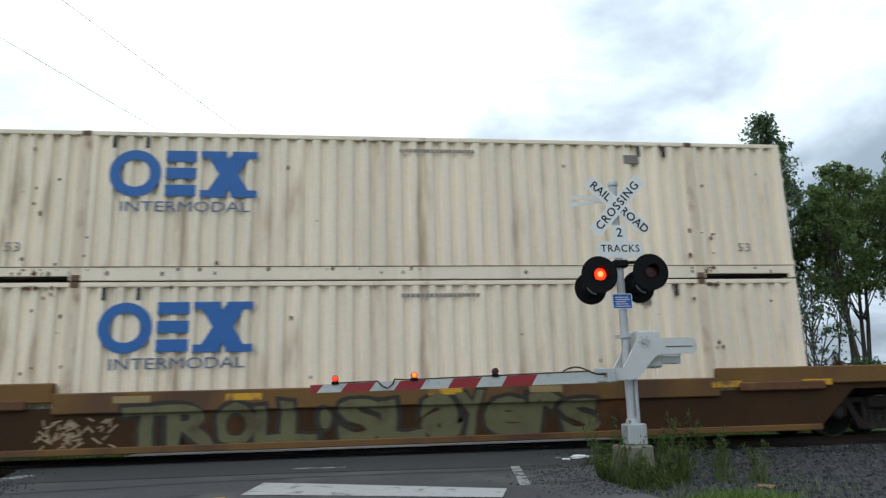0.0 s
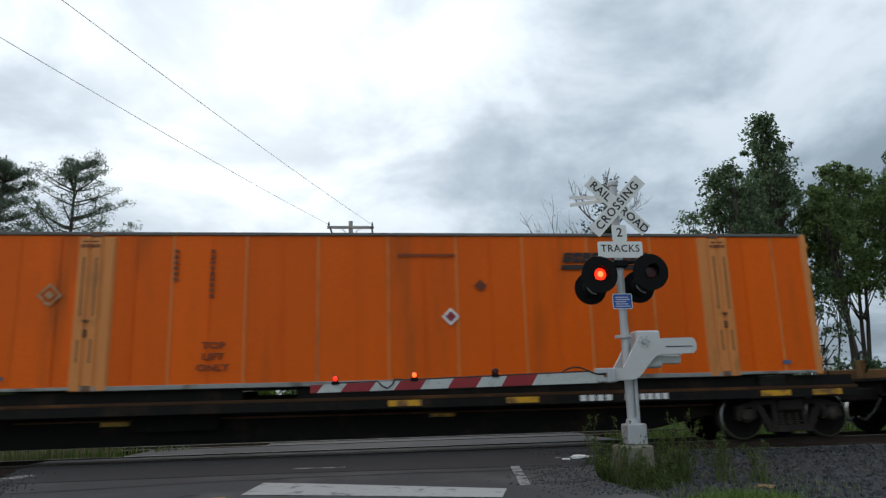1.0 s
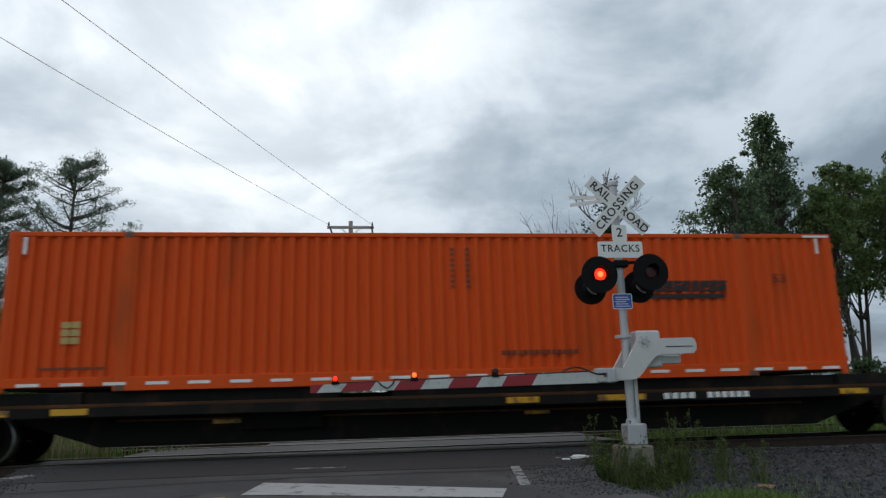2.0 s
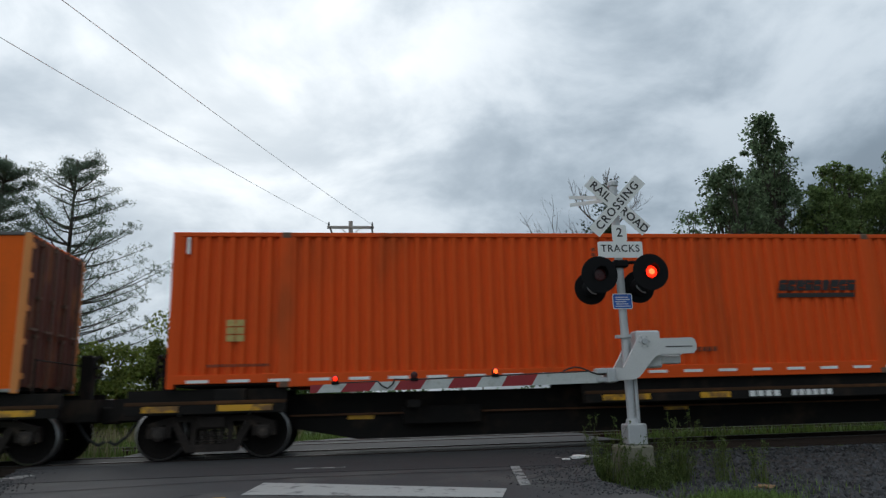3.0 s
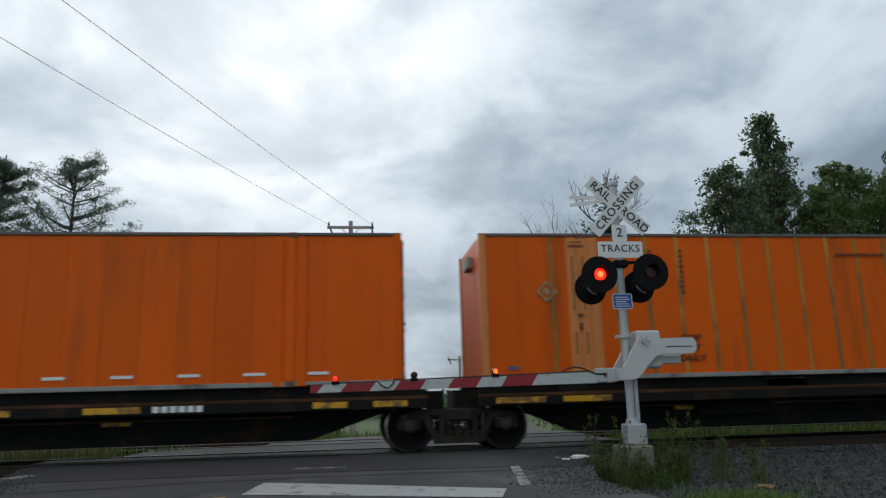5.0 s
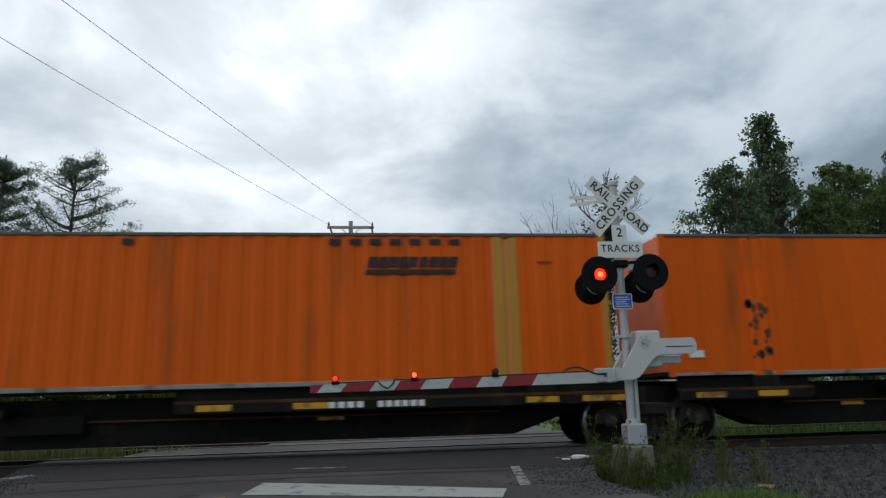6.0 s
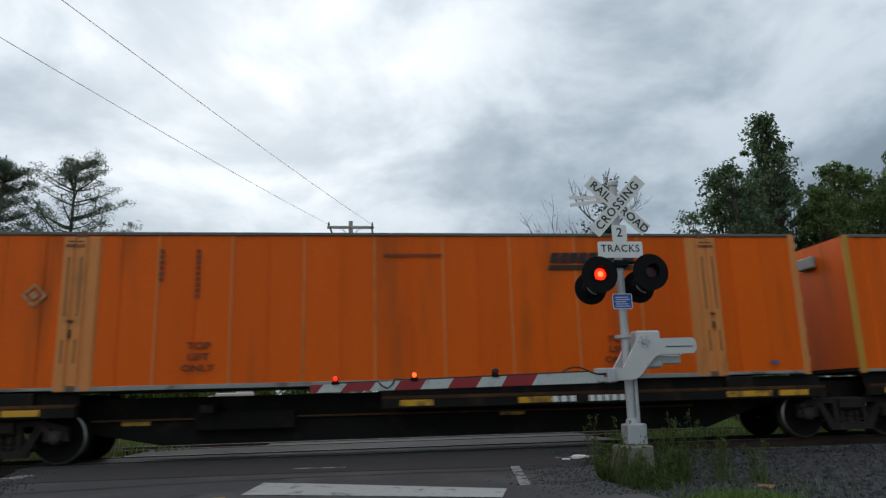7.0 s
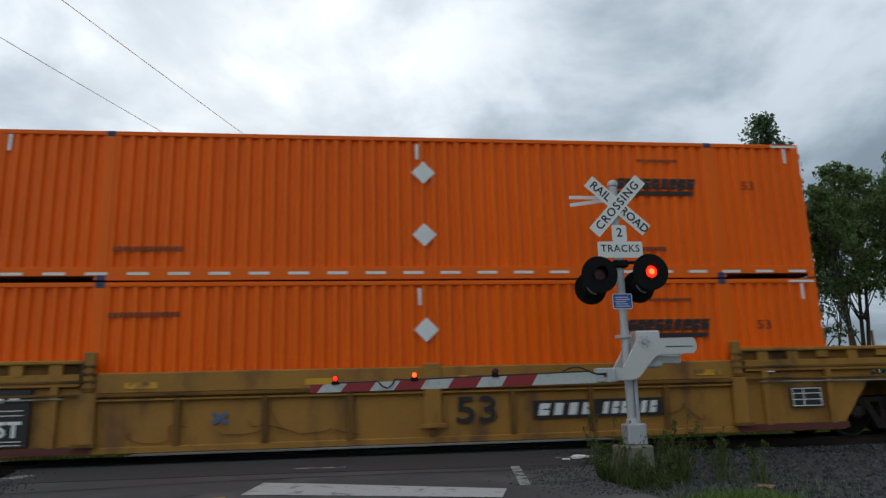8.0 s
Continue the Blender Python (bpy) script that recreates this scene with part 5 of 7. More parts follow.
def lamp(parent, x, y, z, facing, lit, r=0.295):
    """A round signal lamp: black background disc, hood, lens; facing -1 looks towards the camera side."""
    bm = bmesh.new()
    lathe(bm, (x, y, z), (0, facing, 0), ((0.0, 0.001), (0.0, r), (0.012, r), (0.012, 0.12), (0.012, 0.001)), 40)
    disc = part("background_disc", bm, M_HOOD, parent, "round matt black background")
    bm = bmesh.new()
    seg = 28
    rows = []
    for i in range(seg + 1):
        a = radians(-25 + 230 * i / seg)
        ca, sa = math.cos(a), math.sin(a)
        depth = 0.17 - 0.007 * abs(i - 14)
        rows.append([bm.verts.new((x + rr * ca, y + facing * d, z + rr * sa)) for rr, d in ((0.112, 0.012), (0.118, depth), (0.112, depth), (0.107, 0.012))])
    for a, b in zip(rows, rows[1:]):
        for k in range(3):
            bm.faces.new((a[k], a[k + 1], b[k + 1], b[k]))
    part("hood", bm, M_HOOD, disc, "black visor")
    bm = bmesh.new()
    lathe(bm, (x, y, z), (0, -facing, 0), ((0.0, 0.15), (0.12, 0.15), (0.19, 0.10), (0.19, 0.001)), 24)
    part("lamp_housing", bm, M_HOOD, parent, "black lamp housing")
    bm = bmesh.new()
    lathe(bm, (x, y, z), (0, facing, 0), ((0.013, 0.106), (0.028, 0.09), (0.034, 0.001)), 28)
    part("lens", bm, M_LENS, disc, "dark red glass lens")
    if lit:
        bm = bmesh.new()
        lathe(bm, (0, 0, 0), (0, facing, 0), ((0.0, 0.001), (0.0, 0.096), (0.010, 0.085), (0.018, 0.04), (0.020, 0.001)), 24)
        bulb = part("bulb", bm, M_LIT, parent, "glowing red lamp")
        bm = bmesh.new()
        lathe(bm, (0, 0, 0), (0, facing, 0), ((0.016, 0.05), (0.024, 0.035), (0.027, 0.001)), 16)
        part("bulb_heart", bm, M_LITHEART, bulb, "brighter heart of the lamp")
        BLINKS.append((bulb, (x, y + facing * 0.030, z), facing, lit))
    return disc


# lit spans of the flashers, seconds
def spans(first, half, phase):
    out, t, on = [], first, phase
    edges = [-1.0] + [first + k * half for k in range(16)] + [9.0]
    for a, b in zip(edges, edges[1:]):
        if on:
            out.append((a, b))
        on = not on
    return out


LEFT_ON, RIGHT_ON = spans(0.13, 0.6115, True), spans(0.13, 0.6115, False)
ARM_MID_ON, ARM_END_ON = spans(0.06, 0.605, True), spans(0.06, 0.605, False)


def make_signal():
    s = empty("crossing_signal", "grey steel railway crossing signal with crossbuck and flashing lamps", "crossing signal", "", pose(0, 0, 0))
    x, y = MAST_X, MAST_Y
    bm = bmesh.new()
    lathe(bm, (x, y, 0.48), (0, 0, 1), ((0.0, 0.07), (0.0, 0.066), (3.86, 0.066), (3.88, 0.085), (3.94, 0.085), (3.97, 0.05), (3.98, 0.001)), 20)
    part("mast", bm, M_GALV, s, "galvanised steel mast", smooth=False)
    bm = bmesh.new()
    tube(bm, (x + 0.10, y - 0.02, 0.50), (x + 0.10, y - 0.02, 1.6), 0.034, seg=10)
    part("conduit", bm, M_GALV, s)
    bm = bmesh.new()
    lathe(bm, (x, y, 1.82), (0, 0, 1), ((0, 0.07), (0, 0.105), (0.05, 0.105), (0.05, 0.07)), 16)
    box(bm, x - 0.16, x - 0.08, y - 0.03, y + 0.03, 1.82, 1.87)
    part("clamp", bm, M_GALV, s)
    bm = bmesh.new()
    box(bm, x - 0.13, x + 0.18, y - 0.15, y + 0.15, 0.17, 0.49, 0.02)
    tube(bm, (x, y, 0.49), (x, y, 0.56), 0.10, 0.085, seg=14)
    part("junction_base", bm, M_GALV, s, "grey cast junction base")
    bm = bmesh.new()
    box(bm, x - 0.27, x + 0.22, y - 0.26, y + 0.26, -0.50, 0.17, 0.03)
    part("foundation", bm, M_CONCRETE, s, "weathered concrete foundation")
    # crossbuck
    yb = y - 0.10
    blade(s, 4.35, 3.99, yb, -42.0, (("RAIL", -0.365), ("ROAD", 0.365)))
    blade(s, 4.35, 3.99, yb - 0.012, 47.0, (("CROSSING", 0.0),))
    bm = bmesh.new()
    box(bm, x - 0.05, x + 0.05, yb + 0.006, y, 3.92, 4.05)
    part("bracket", bm, M_GALV, s)
    # second crossbuck behind, seen nearly edge-on
    for dz, ry in ((0.06, 0), (0.03, -8)):
        bm = bmesh.new()
        box(bm, -0.75, 0.02, -0.005, 0.005, -0.03, 0.03, 0.002)
        bm.transform(Matrix.Translation((4.36, y + 0.12, 4.13 + dz)) @ Matrix.Rotation(radians(ry), 4, "Y"))
        part("rear_blade", bm, M_SIGN, s, "white blade seen edge-on")
    # plates
    bm = bmesh.new()
    prism(bm, rounded(4.225, 4.475, 3.385, 3.66, 0.03), yb + 0.002, yb + 0.010)
    plate = part("count_plate", bm, M_SIGN, s, "white number plate")
    sign_text("number", "2", 0.21, 4.35, yb, 3.53, M_BLACKPAINT, plate, depth=0.0012, offset=0.003)
    bm = bmesh.new()
    prism(bm, rounded(3.965, 4.725, 3.115, 3.385, 0.035), yb + 0.002, yb + 0.010)
    plate = part("tracks_plate", bm, M_SIGN, s, "white plate with black word")
    sign_text("word", "TRACKS", 0.165, 4.345, yb, 3.265, M_BLACKPAINT, plate, depth=0.0012, offset=0.002, spacing=1.12)
    bm = bmesh.new()
    prism(bm, rounded(4.145, 4.475, 2.275, 2.525, 0.03), yb + 0.004, yb + 0.010)
    plate = part("notice", bm, M_SIGNEDGE, s, "white-edged blue notice")
    bm = bmesh.new()
    prism(bm, rounded(4.158, 4.462, 2.288, 2.512, 0.025), yb, yb + 0.004)
    part("notice_face", bm, M_BLUESIGN, plate, "blue face with unreadable white lines")
    for k in range(5):
        boxed("text_bar", (4.19 + 0.01 * (k % 2), 4.43 - 0.03 * (k % 3), yb - 0.002, yb + 0.001, 2.315 + k * 0.036, 2.327 + k * 0.036), M_SIGN, plate)
    # lamp cross arm
    bm = bmesh.new()
    tube(bm, (3.93, y - 0.06, 3.02), (4.72, y - 0.06, 3.05), 0.028, seg=10)
    tube(bm, (3.93, y - 0.06, 3.02), (3.90, y - 0.10, 2.80), 0.028, seg=8)
    tube(bm, (4.72, y - 0.06, 3.05), (4.74, y - 0.10, 2.84), 0.028, seg=8)
    box(bm, x - 0.12, x + 0.12, y - 0.12, y + 0.08, 2.96, 3.08, 0.02)
    part("lamp_arm", bm, M_HOOD, s, "black lamp arm and terminal box")
    lamp(s, 3.885, 10.60, 2.80, -1, LEFT_ON)
    lamp(s, 4.735, 10.60, 2.84, -1, RIGHT_ON)
    lamp(s, 3.90, 11.10, 2.66, 1, None, 0.27)
    lamp(s, 4.73, 11.10, 2.68, 1, None, 0.27)
    for xx, zz in ((3.90, 2.66), (4.73, 2.68)):
        bm = bmesh.new()
        for i in range(8):
            a, b = radians(195 + i * 9), radians(204 + i * 9)
            prism(bm, [(xx + 0.02 + r * math.cos(t), zz + 0.03 + r * math.sin(t)) for r, t in ((0.150, a), (0.168, a), (0.168, b), (0.150, b))], 10.86, 10.88)
        part("worn_edge", bm, M_HOODWORN, s, "worn pale rim of the lamp")


def make_gate():
    g = empty("crossing_gate", "lowered red and white crossing gate with three lamps", "crossing gate")
    # gear case
    bm = bmesh.new()
    box(bm, 4.50, 4.90, 10.82, 11.10, 1.34, 1.93, 0.025)
    box(bm, 4.86, 5.23, 10.86, 11.06, 1.40, 1.53, 0.015)
    part("gear_case", bm, M_SIGNAL, g, "pale grey gate machine case")
    # counterweight plate, an S-shaped steel casting, each side of the case
    out = ((4.0, 1.34), (4.2, 1.34), (4.47, 1.79), (4.51, 1.84), (4.57, 1.86), (4.64, 1.84), (4.70, 1.80), (4.80, 1.79), (5.36, 1.80), (5.41, 1.77), (5.44, 1.70), (5.43, 1.61), (5.38, 1.55), (4.82, 1.54), (4.73, 1.50), (4.65, 1.42), (4.52, 1.27), (4.45, 1.20), (4.36, 1.16), (4.0, 1.16))
    for ya, yb in ((10.70, 10.76), (11.14, 11.20)):
        bm = bmesh.new()
        prism(bm, out, ya, yb)
        part("counterweight_arm", bm, M_SIGNAL, g, "pale grey S-shaped counterweight arm")
    bm = bmesh.new()
    box(bm, 4.92, 5.36, 10.693, 10.70, 1.655, 1.667)
    part("slot", bm, M_HOOD, g, "dark slot")
    bm = bmesh.new()
    tube(bm, (4.57, 10.66, 1.745), (4.57, 11.22, 1.745), 0.045, seg=14)
    part("pivot", bm, M_GALV, g, "steel pivot")
    for k in range(6):
        a = k * math.pi / 3
        bm = bmesh.new()
        tube(bm, (4.57 + 0.085 * math.cos(a), 10.685, 1.745 + 0.085 * math.sin(a)), (4.57 + 0.085 * math.cos(a), 10.70, 1.745 + 0.085 * math.sin(a)), 0.012, seg=6)
        part("bolt", bm, M_GALV, g)
    # arm root bracket
    bm = bmesh.new()
    box(bm, 3.72, 4.06, 10.60, 10.70, 1.13, 1.20, 0.01)
    box(bm, 3.72, 3.90, 10.58, 10.74, 1.26, 1.34, 0.01)
    box(bm, 3.88, 4.02, 10.56, 10.76, 1.12, 1.34, 0.015)
    part("arm_bracket", bm, M_GALV, g, "steel arm bracket")
    # the arm: slanted stripes from the root to the tip
    edges = (3.80, 2.78, 2.31, 1.92, 1.49, 1.08, 0.69, 0.33, -0.09, -0.43, -0.60)
    slant = 0.075

    def top(xx):
        return 1.19 + 0.0235 * (xx + 0.6)

    def low(xx):
        return 1.075 + 0.0105 * (xx + 0.6)
    for i, (b, a) in enumerate(zip(edges, edges[1:])):
        bm = bmesh.new()
        sa, sb = (slant if i < 9 else 0.0), (slant if i else 0.0)
        prism(bm, ((a - sa, low(a)), (b - sb, low(b)), (b + sb * 0.3, top(b)), (a + sa * 0.3, top(a))), 10.63, 10.665)
        part("stripe", bm, M_REDPAINT if i % 2 else M_ARMWHITE, g, "red stripe" if i % 2 else "white stripe")
    for xx, lit in ((-0.24, [(-1, 9)]), (0.92, ARM_MID_ON), (2.15, ARM_END_ON)):
        z = top(xx)
        bm = bmesh.new()
        box(bm, xx - 0.055, xx + 0.055, 10.60, 10.69, z - 0.01, z + 0.035, 0.01)
        foot = part("lamp_foot", bm, M_HOOD, g, "black lamp foot")
        bm = bmesh.new()
        lathe(bm, (xx, 10.645, z + 0.075), (0, -1, 0), ((-0.04, 0.001), (-0.04, 0.050), (0.03, 0.050), (0.042, 0.040), (0.046, 0.001)), 20)
        part("arm_lamp", bm, M_LENS, g, "dark red arm lamp")
        bm = bmesh.new()
        lathe(bm, (0, 0, 0), (0, -1, 0), ((0.0, 0.001), (0.0, 0.036), (0.012, 0.030), (0.018, 0.001)), 18)
        bulb = part("bulb", bm, M_LITCORE if xx > 0 else M_LIT, g, "glowing lamp")
        BLINKS.append((bulb, (xx, 10.60, z + 0.075), -1, lit))
    # cable along the arm, with a slack loop
    cu = bmesh.new()
    pts = [(x, 10.645, top(x) + 0.012) for x in (-0.2, 0.1, 0.38)] + [(0.44, 10.61, top(0.44) - 0.06), (0.52, 10.60, top(0.5) - 0.10), (0.60, 10.61, top(0.6) - 0.04), (0.63, 10.64, top(0.6) + 0.03)] + [(x, 10.645, top(x) + 0.012) for x in (0.8, 1.4, 2.0, 2.8, 3.6)]
    for a, b in zip(pts, pts[1:]):
        tube(cu, a, b, 0.011, seg=6, cap=False)
    part("cable", cu, M_CABLE, g, "black lamp cable")
    cu = bmesh.new()
    for i in range(9):
        a, b = i / 9, (i + 1) / 9
        tube(cu, (3.2 + 0.8 * a, 10.62, top(3.5) + 0.02 + 0.06 * math.sin(a * 6.3)), (3.2 + 0.8 * b, 10.62, top(3.5) + 0.02 + 0.06 * math.sin(b * 6.3)), 0.012, seg=6, cap=False)
    part("cable", cu, M_CABLE, g, "black lamp cable")


def make_far_signal():
    s = empty("crossing_signal", "grey crossing signal beyond the tracks, seen from behind", "crossing signal")
    x, y = -2.96, 21.9
    bm = bmesh.new()
    lathe(bm, (x, y, 0.2), (0, 0, 1), ((0.0, 0.066), (3.72, 0.066), (3.74, 0.085), (3.82, 0.05), (3.83, 0.001)), 14)
    part("mast", bm, M_GALV, s, "galvanised steel mast")
    blade(s, -2.92, 3.63, y + 0.08, -45.0, (), L=1.22, plain=True)
    blade(s, -2.92, 3.63, y + 0.092, 45.0, (), L=1.22, plain=True)
    for ang in (-2, 14):
        bm = bmesh.new()
        box(bm, 0.0, 0.62, -0.005, 0.005, -0.04, 0.04, 0.002)
        bm.transform(Matrix.Translation((x, y - 0.1, 3.82)) @ Matrix.Rotation(radians(-ang), 4, "Y"))
        part("rear_blade", bm, M_SIGN, s, "white blade seen edge-on")
    boxed("tracks_plate", (x - 0.38, x + 0.38, y + 0.08, y + 0.09, 2.80, 3.06), M_SIGN, s, "back of a white plate", 0.002)
    bm = bmesh.new()
    tube(bm, (x - 0.36, y, 2.72), (x + 0.36, y, 2.72), 0.028, seg=8)
    part("lamp_arm", bm, M_HOOD, s)
    lamp(s, -3.31, y - 0.18, 2.50, -1, LEFT_ON, 0.27)
    lamp(s, -2.62, y - 0.18, 2.50, -1, RIGHT_ON, 0.27)
    lamp(s, -3.10, y + 0.25, 2.42, 1, None, 0.27)
    lamp(s, -2.42, y + 0.25, 2.42, 1, None, 0.27)
    bm = bmesh.new()
    box(bm, x - 0.16, x + 0.16, y - 0.16, y + 0.16, -0.15, 0.24, 0.02)
    box(bm, x - 0.3, x + 0.3, y - 0.26, y + 0.26, -0.55, -0.15, 0.03)
    part("foundation", bm, M_CONCRETE, s, "concrete foundation")
    g = empty("crossing_gate", "pale grey machine and lowered gate beyond the tracks", "crossing gate")
    bm = bmesh.new()
    box(bm, x - 1.0, x + 0.12, y - 0.2, y - 0.12, 1.14, 1.34, 0.04)
    part("counterweight_arm", bm, M_SIGNAL, g, "pale grey counterweight arm")
    bm = bmesh.new()
    box(bm, x - 0.42, x - 0.02, y - 0.1, y + 0.16, 1.05, 1.6, 0.03)
    part("gear_case", bm, M_SIGNAL, g, "pale grey gate machine case")
    ex = (0.0, 0.6, 1.0, 1.4, 1.8, 2.2, 2.6, 3.0)
    for i, (a, b) in enumerate(zip(ex, ex[1:])):
        boxed("stripe", (x - 1.2 - b, x - 1.2 - a, y - 0.02, y + 0.015, 1.10, 1.24), M_REDPAINT if i % 2 else M_ARMWHITE, g)
    bm = bmesh.new()
    box(bm, x - 1.22, x - 0.9, y - 0.16, y + 0.02, 1.10, 1.26, 0.01)
    part("arm_bracket", bm, M_GALV, g)


make_signal()
make_gate()
make_far_signal()


# ---------- poles, wires ----------
M_POLE = paint("weathered_grey_pole", (0.36, 0.33, 0.30), 0.9, vary=0.2, scale=1.5, streak=0.2, bump=0.5)
M_INSUL = paint("dark_insulator", (0.03, 0.03, 0.03), 0.3)
M_WIRE = paint("grey_wire", (0.85, 0.85, 0.86), 0.6)


def utility_pole(x, y, z0, z1, arm, lean=0.0, r=0.16):
    p = empty("utility_pole", "weathered grey wooden utility pole with a cross arm", "utility pole", "utility poles")
    bm = bmesh.new()
    tube(bm, (x + lean, y, z0), (x, y, z1), r, r * 0.68, seg=14)
    part("pole", bm, M_POLE, p)
    bm = bmesh.new()
    box(bm, x - arm, x + arm, y - 0.16, y - 0.05, z1 - 0.42, z1 - 0.28, 0.01)
    part("cross_arm", bm, M_POLE, p, "wooden cross arm")
    for s in (-1, 1):
        bm = bmesh.new()
        tube(bm, (x + s * arm * 0.42, y - 0.14, z1 - 0.40), (x, y - 0.14, z1 - 0.85), 0.018, seg=6)
        part("brace", bm, M_GALV, p)
        bm = bmesh.new()
        lathe(bm, (x + s * (arm - 0.08), y - 0.1, z1 - 0.28), (0, 0, 1), ((0, 0.03), (0.06, 0.05), (0.10, 0.06), (0.15, 0.035), (0.20, 0.04), (0.22, 0.001)), 10)
        part("insulator", bm, M_INSUL, p)
        bm = bmesh.new()
        tube(bm, (x + s * (arm - 0.12), y - 0.2, z1 - 0.36), (x + s * (arm - 0.30) if s < 0 else x + (arm - 0.05), y - 0.25, z1 - 0.80), 0.045, seg=8)
        part("cutout", bm, M_INSUL, p, "dark fuse holder")
    return p


utility_pole(-0.06, 36.0, -1.2, 10.25, 1.20, 0.12)
utility_pole(10.6, 70.0, -2.2, 5.35, 1.2, 0.0)
utility_pole(20.2, 110.0, -2.3, 5.6, 1.2, 0.0)


def wire(a, b, sag, r=0.0085):
    bm = bmesh.new()
    a, b = Vector(a), Vector(b)
    pts = [a.lerp(b, i / 40) - Vector((0, 0, sag * 4 * (i / 40) * (1 - i / 40))) for i in range(41)]
    for p, q in zip(pts, pts[1:]):
        tube(bm, p, q, r, seg=5, cap=False)
    tagged(part("overhead_wire", bm, M_WIRE), "thin grey overhead wire sagging from the pole", "wire", "overhead wires")


def wire_through(p0, p1, sag):
    """From the pole's arm over the near side of the road, past p1 and on behind."""
    p0, p1 = Vector(p0), Vector(p1)
    wire(p0, p0 + (p1 - p0) * 2.0, sag)


wire_through((-1.18, 35.9, 10.05), (-7.3, 14.5, 8.95), 0.35)
wire_through((1.06, 35.9, 10.05), (-5.4, 13.6, 9.05), 0.35)


# ---------- plants ----------
def leaf_mat(name, color, trans=0.25, vary=0.35):
    mat = bpy.data.materials.new(name)
    mat.use_nodes = True
    nt = mat.node_tree
    N, L = nt.nodes.new, nt.links.new
    b = nt.nodes["Principled BSDF"]
    geo = N("ShaderNodeNewGeometry")
    mr = N("ShaderNodeMapRange")
    mr.inputs["To Min"].default_value, mr.inputs["To Max"].default_value = 1 - vary, 1 + vary
    L(geo.outputs["Random Per Island"], mr.inputs["Value"])
    sc = N("ShaderNodeVectorMath")
    sc.operation = "SCALE"
    sc.inputs[0].default_value = color
    L(mr.outputs[0], sc.inputs["Scale"])
    L(sc.outputs[0], b.inputs["Base Color"])
    b.inputs["Roughness"].default_value = 0.6
    b.inputs["Specular IOR Level"].default_value = 0.3
    tr = N("ShaderNodeBsdfTranslucent")
    L(sc.outputs[0], tr.inputs["Color"])
    mx = N("ShaderNodeMixShader")
    mx.inputs[0].default_value = trans
    out = nt.nodes["Material Output"]
    L(b.outputs[0], mx.inputs[1]), L(tr.outputs[0], mx.inputs[2]), L(mx.outputs[0], out.inputs["Surface"])
    return mat


M_BARK = paint("grey_brown_bark", (0.075, 0.062, 0.052), 0.95, vary=0.3, scale=3, streak=0.3, bump=0.8, bump_dist=0.02)
M_BAREBARK = paint("pale_dead_bark", (0.13, 0.115, 0.10), 0.95, vary=0.3, scale=3, streak=0.3, bump=0.6)
M_LEAF = leaf_mat("dark_green_leaves", (0.135, 0.190, 0.105), 0.70, 0.6)
M_LEAF_SUN = leaf_mat("mid_green_leaves", (0.145, 0.205, 0.075), 0.70, 0.5)
M_LEAF_MID = leaf_mat("fresh_green_leaves", (0.082, 0.135, 0.028))
M_LEAF_WILLOW = leaf_mat("yellow_green_leaves", (0.170, 0.215, 0.050), 0.5)
M_NEEDLE = leaf_mat("blue_green_needles", (0.120, 0.165, 0.112), 0.55)
M_IVY = leaf_mat("dark_ivy_leaves", (0.030, 0.055, 0.020))
M_GRASS = leaf_mat("green_grass_blades", (0.115, 0.185, 0.040))
M_WEED = leaf_mat("weed_leaves", (0.095, 0.130, 0.036), 0.35, 0.5)
M_STRAW = leaf_mat("pale_dry_grass", (0.26, 0.24, 0.13))


def leaves(name, centres, size, material, parent, seed, flat=0.0, label="", slim=0.55):
    """Many small folded leaves, one round each centre."""
    rng = np.random.default_rng(seed)
    n = len(centres)
    c = np.asarray(centres)
    d = rng.normal(size=(n, 3))
    d[:, 2] *= 1 - flat
    d[:, 2] -= 0.3
    d /= np.linalg.norm(d, axis=1)[:, None]
    e = np.cross(d, rng.normal(size=(n, 3)))
    e /= np.linalg.norm(e, axis=1)[:, None] + 1e-9
    s = size * rng.uniform(0.6, 1.35, n)[:, None]
    up = np.cross(d, e)
    v = np.stack([c - d * s * 0.5, c + e * s * slim * 0.5 + up * s * 0.08, c + d * s * 0.5, c - e * s * slim * 0.5 + up * s * 0.08], 1).reshape(-1, 3)
    me = bpy.data.meshes.new(name)
    idx = np.arange(n * 4).reshape(-1, 4)
    me.from_pydata(v.tolist(), [], idx.tolist())
    return part(name, me, material, parent, label)


def branch(bm, p, d, length, r, depth, rng, tips, bend=0.25, split=3, up=0.15, keep=0.68):
    """A crooked, tapering limb that forks."""
    p, d = Vector(p), Vector(d).normalized()
    n = 4 if depth > 0 else 3
    for i in range(n):
        q = p + d * (length / n)
        r2 = r * (1 - 0.42 * (i + 1) / n) if i < n else r * 0.5
        tube(bm, p, q, r * (1 - 0.42 * i / n), r2, seg=6 if r > 0.04 else 4, cap=False)
        p = q
        tips.append(tuple(p))
        d = (d + Vector((rng.uniform(-1, 1), rng.uniform(-1, 1), rng.uniform(-1, 1))) * bend + Vector((0, 0, up))).normalized()
        if depth > 0 and i >= 1:
            side = (d + Vector((rng.uniform(-1, 1), rng.uniform(-1, 1), rng.uniform(-0.5, 0.8))) * 0.9).normalized()
            branch(bm, p, side, length * keep * rng.uniform(0.7, 1.1), r2 * 0.6, depth - 1, rng, tips, bend, split, up, keep)
    if depth > 0:
        branch(bm, p, d, length * keep, r * 0.55, depth - 1, rng, tips, bend, split, up, keep)


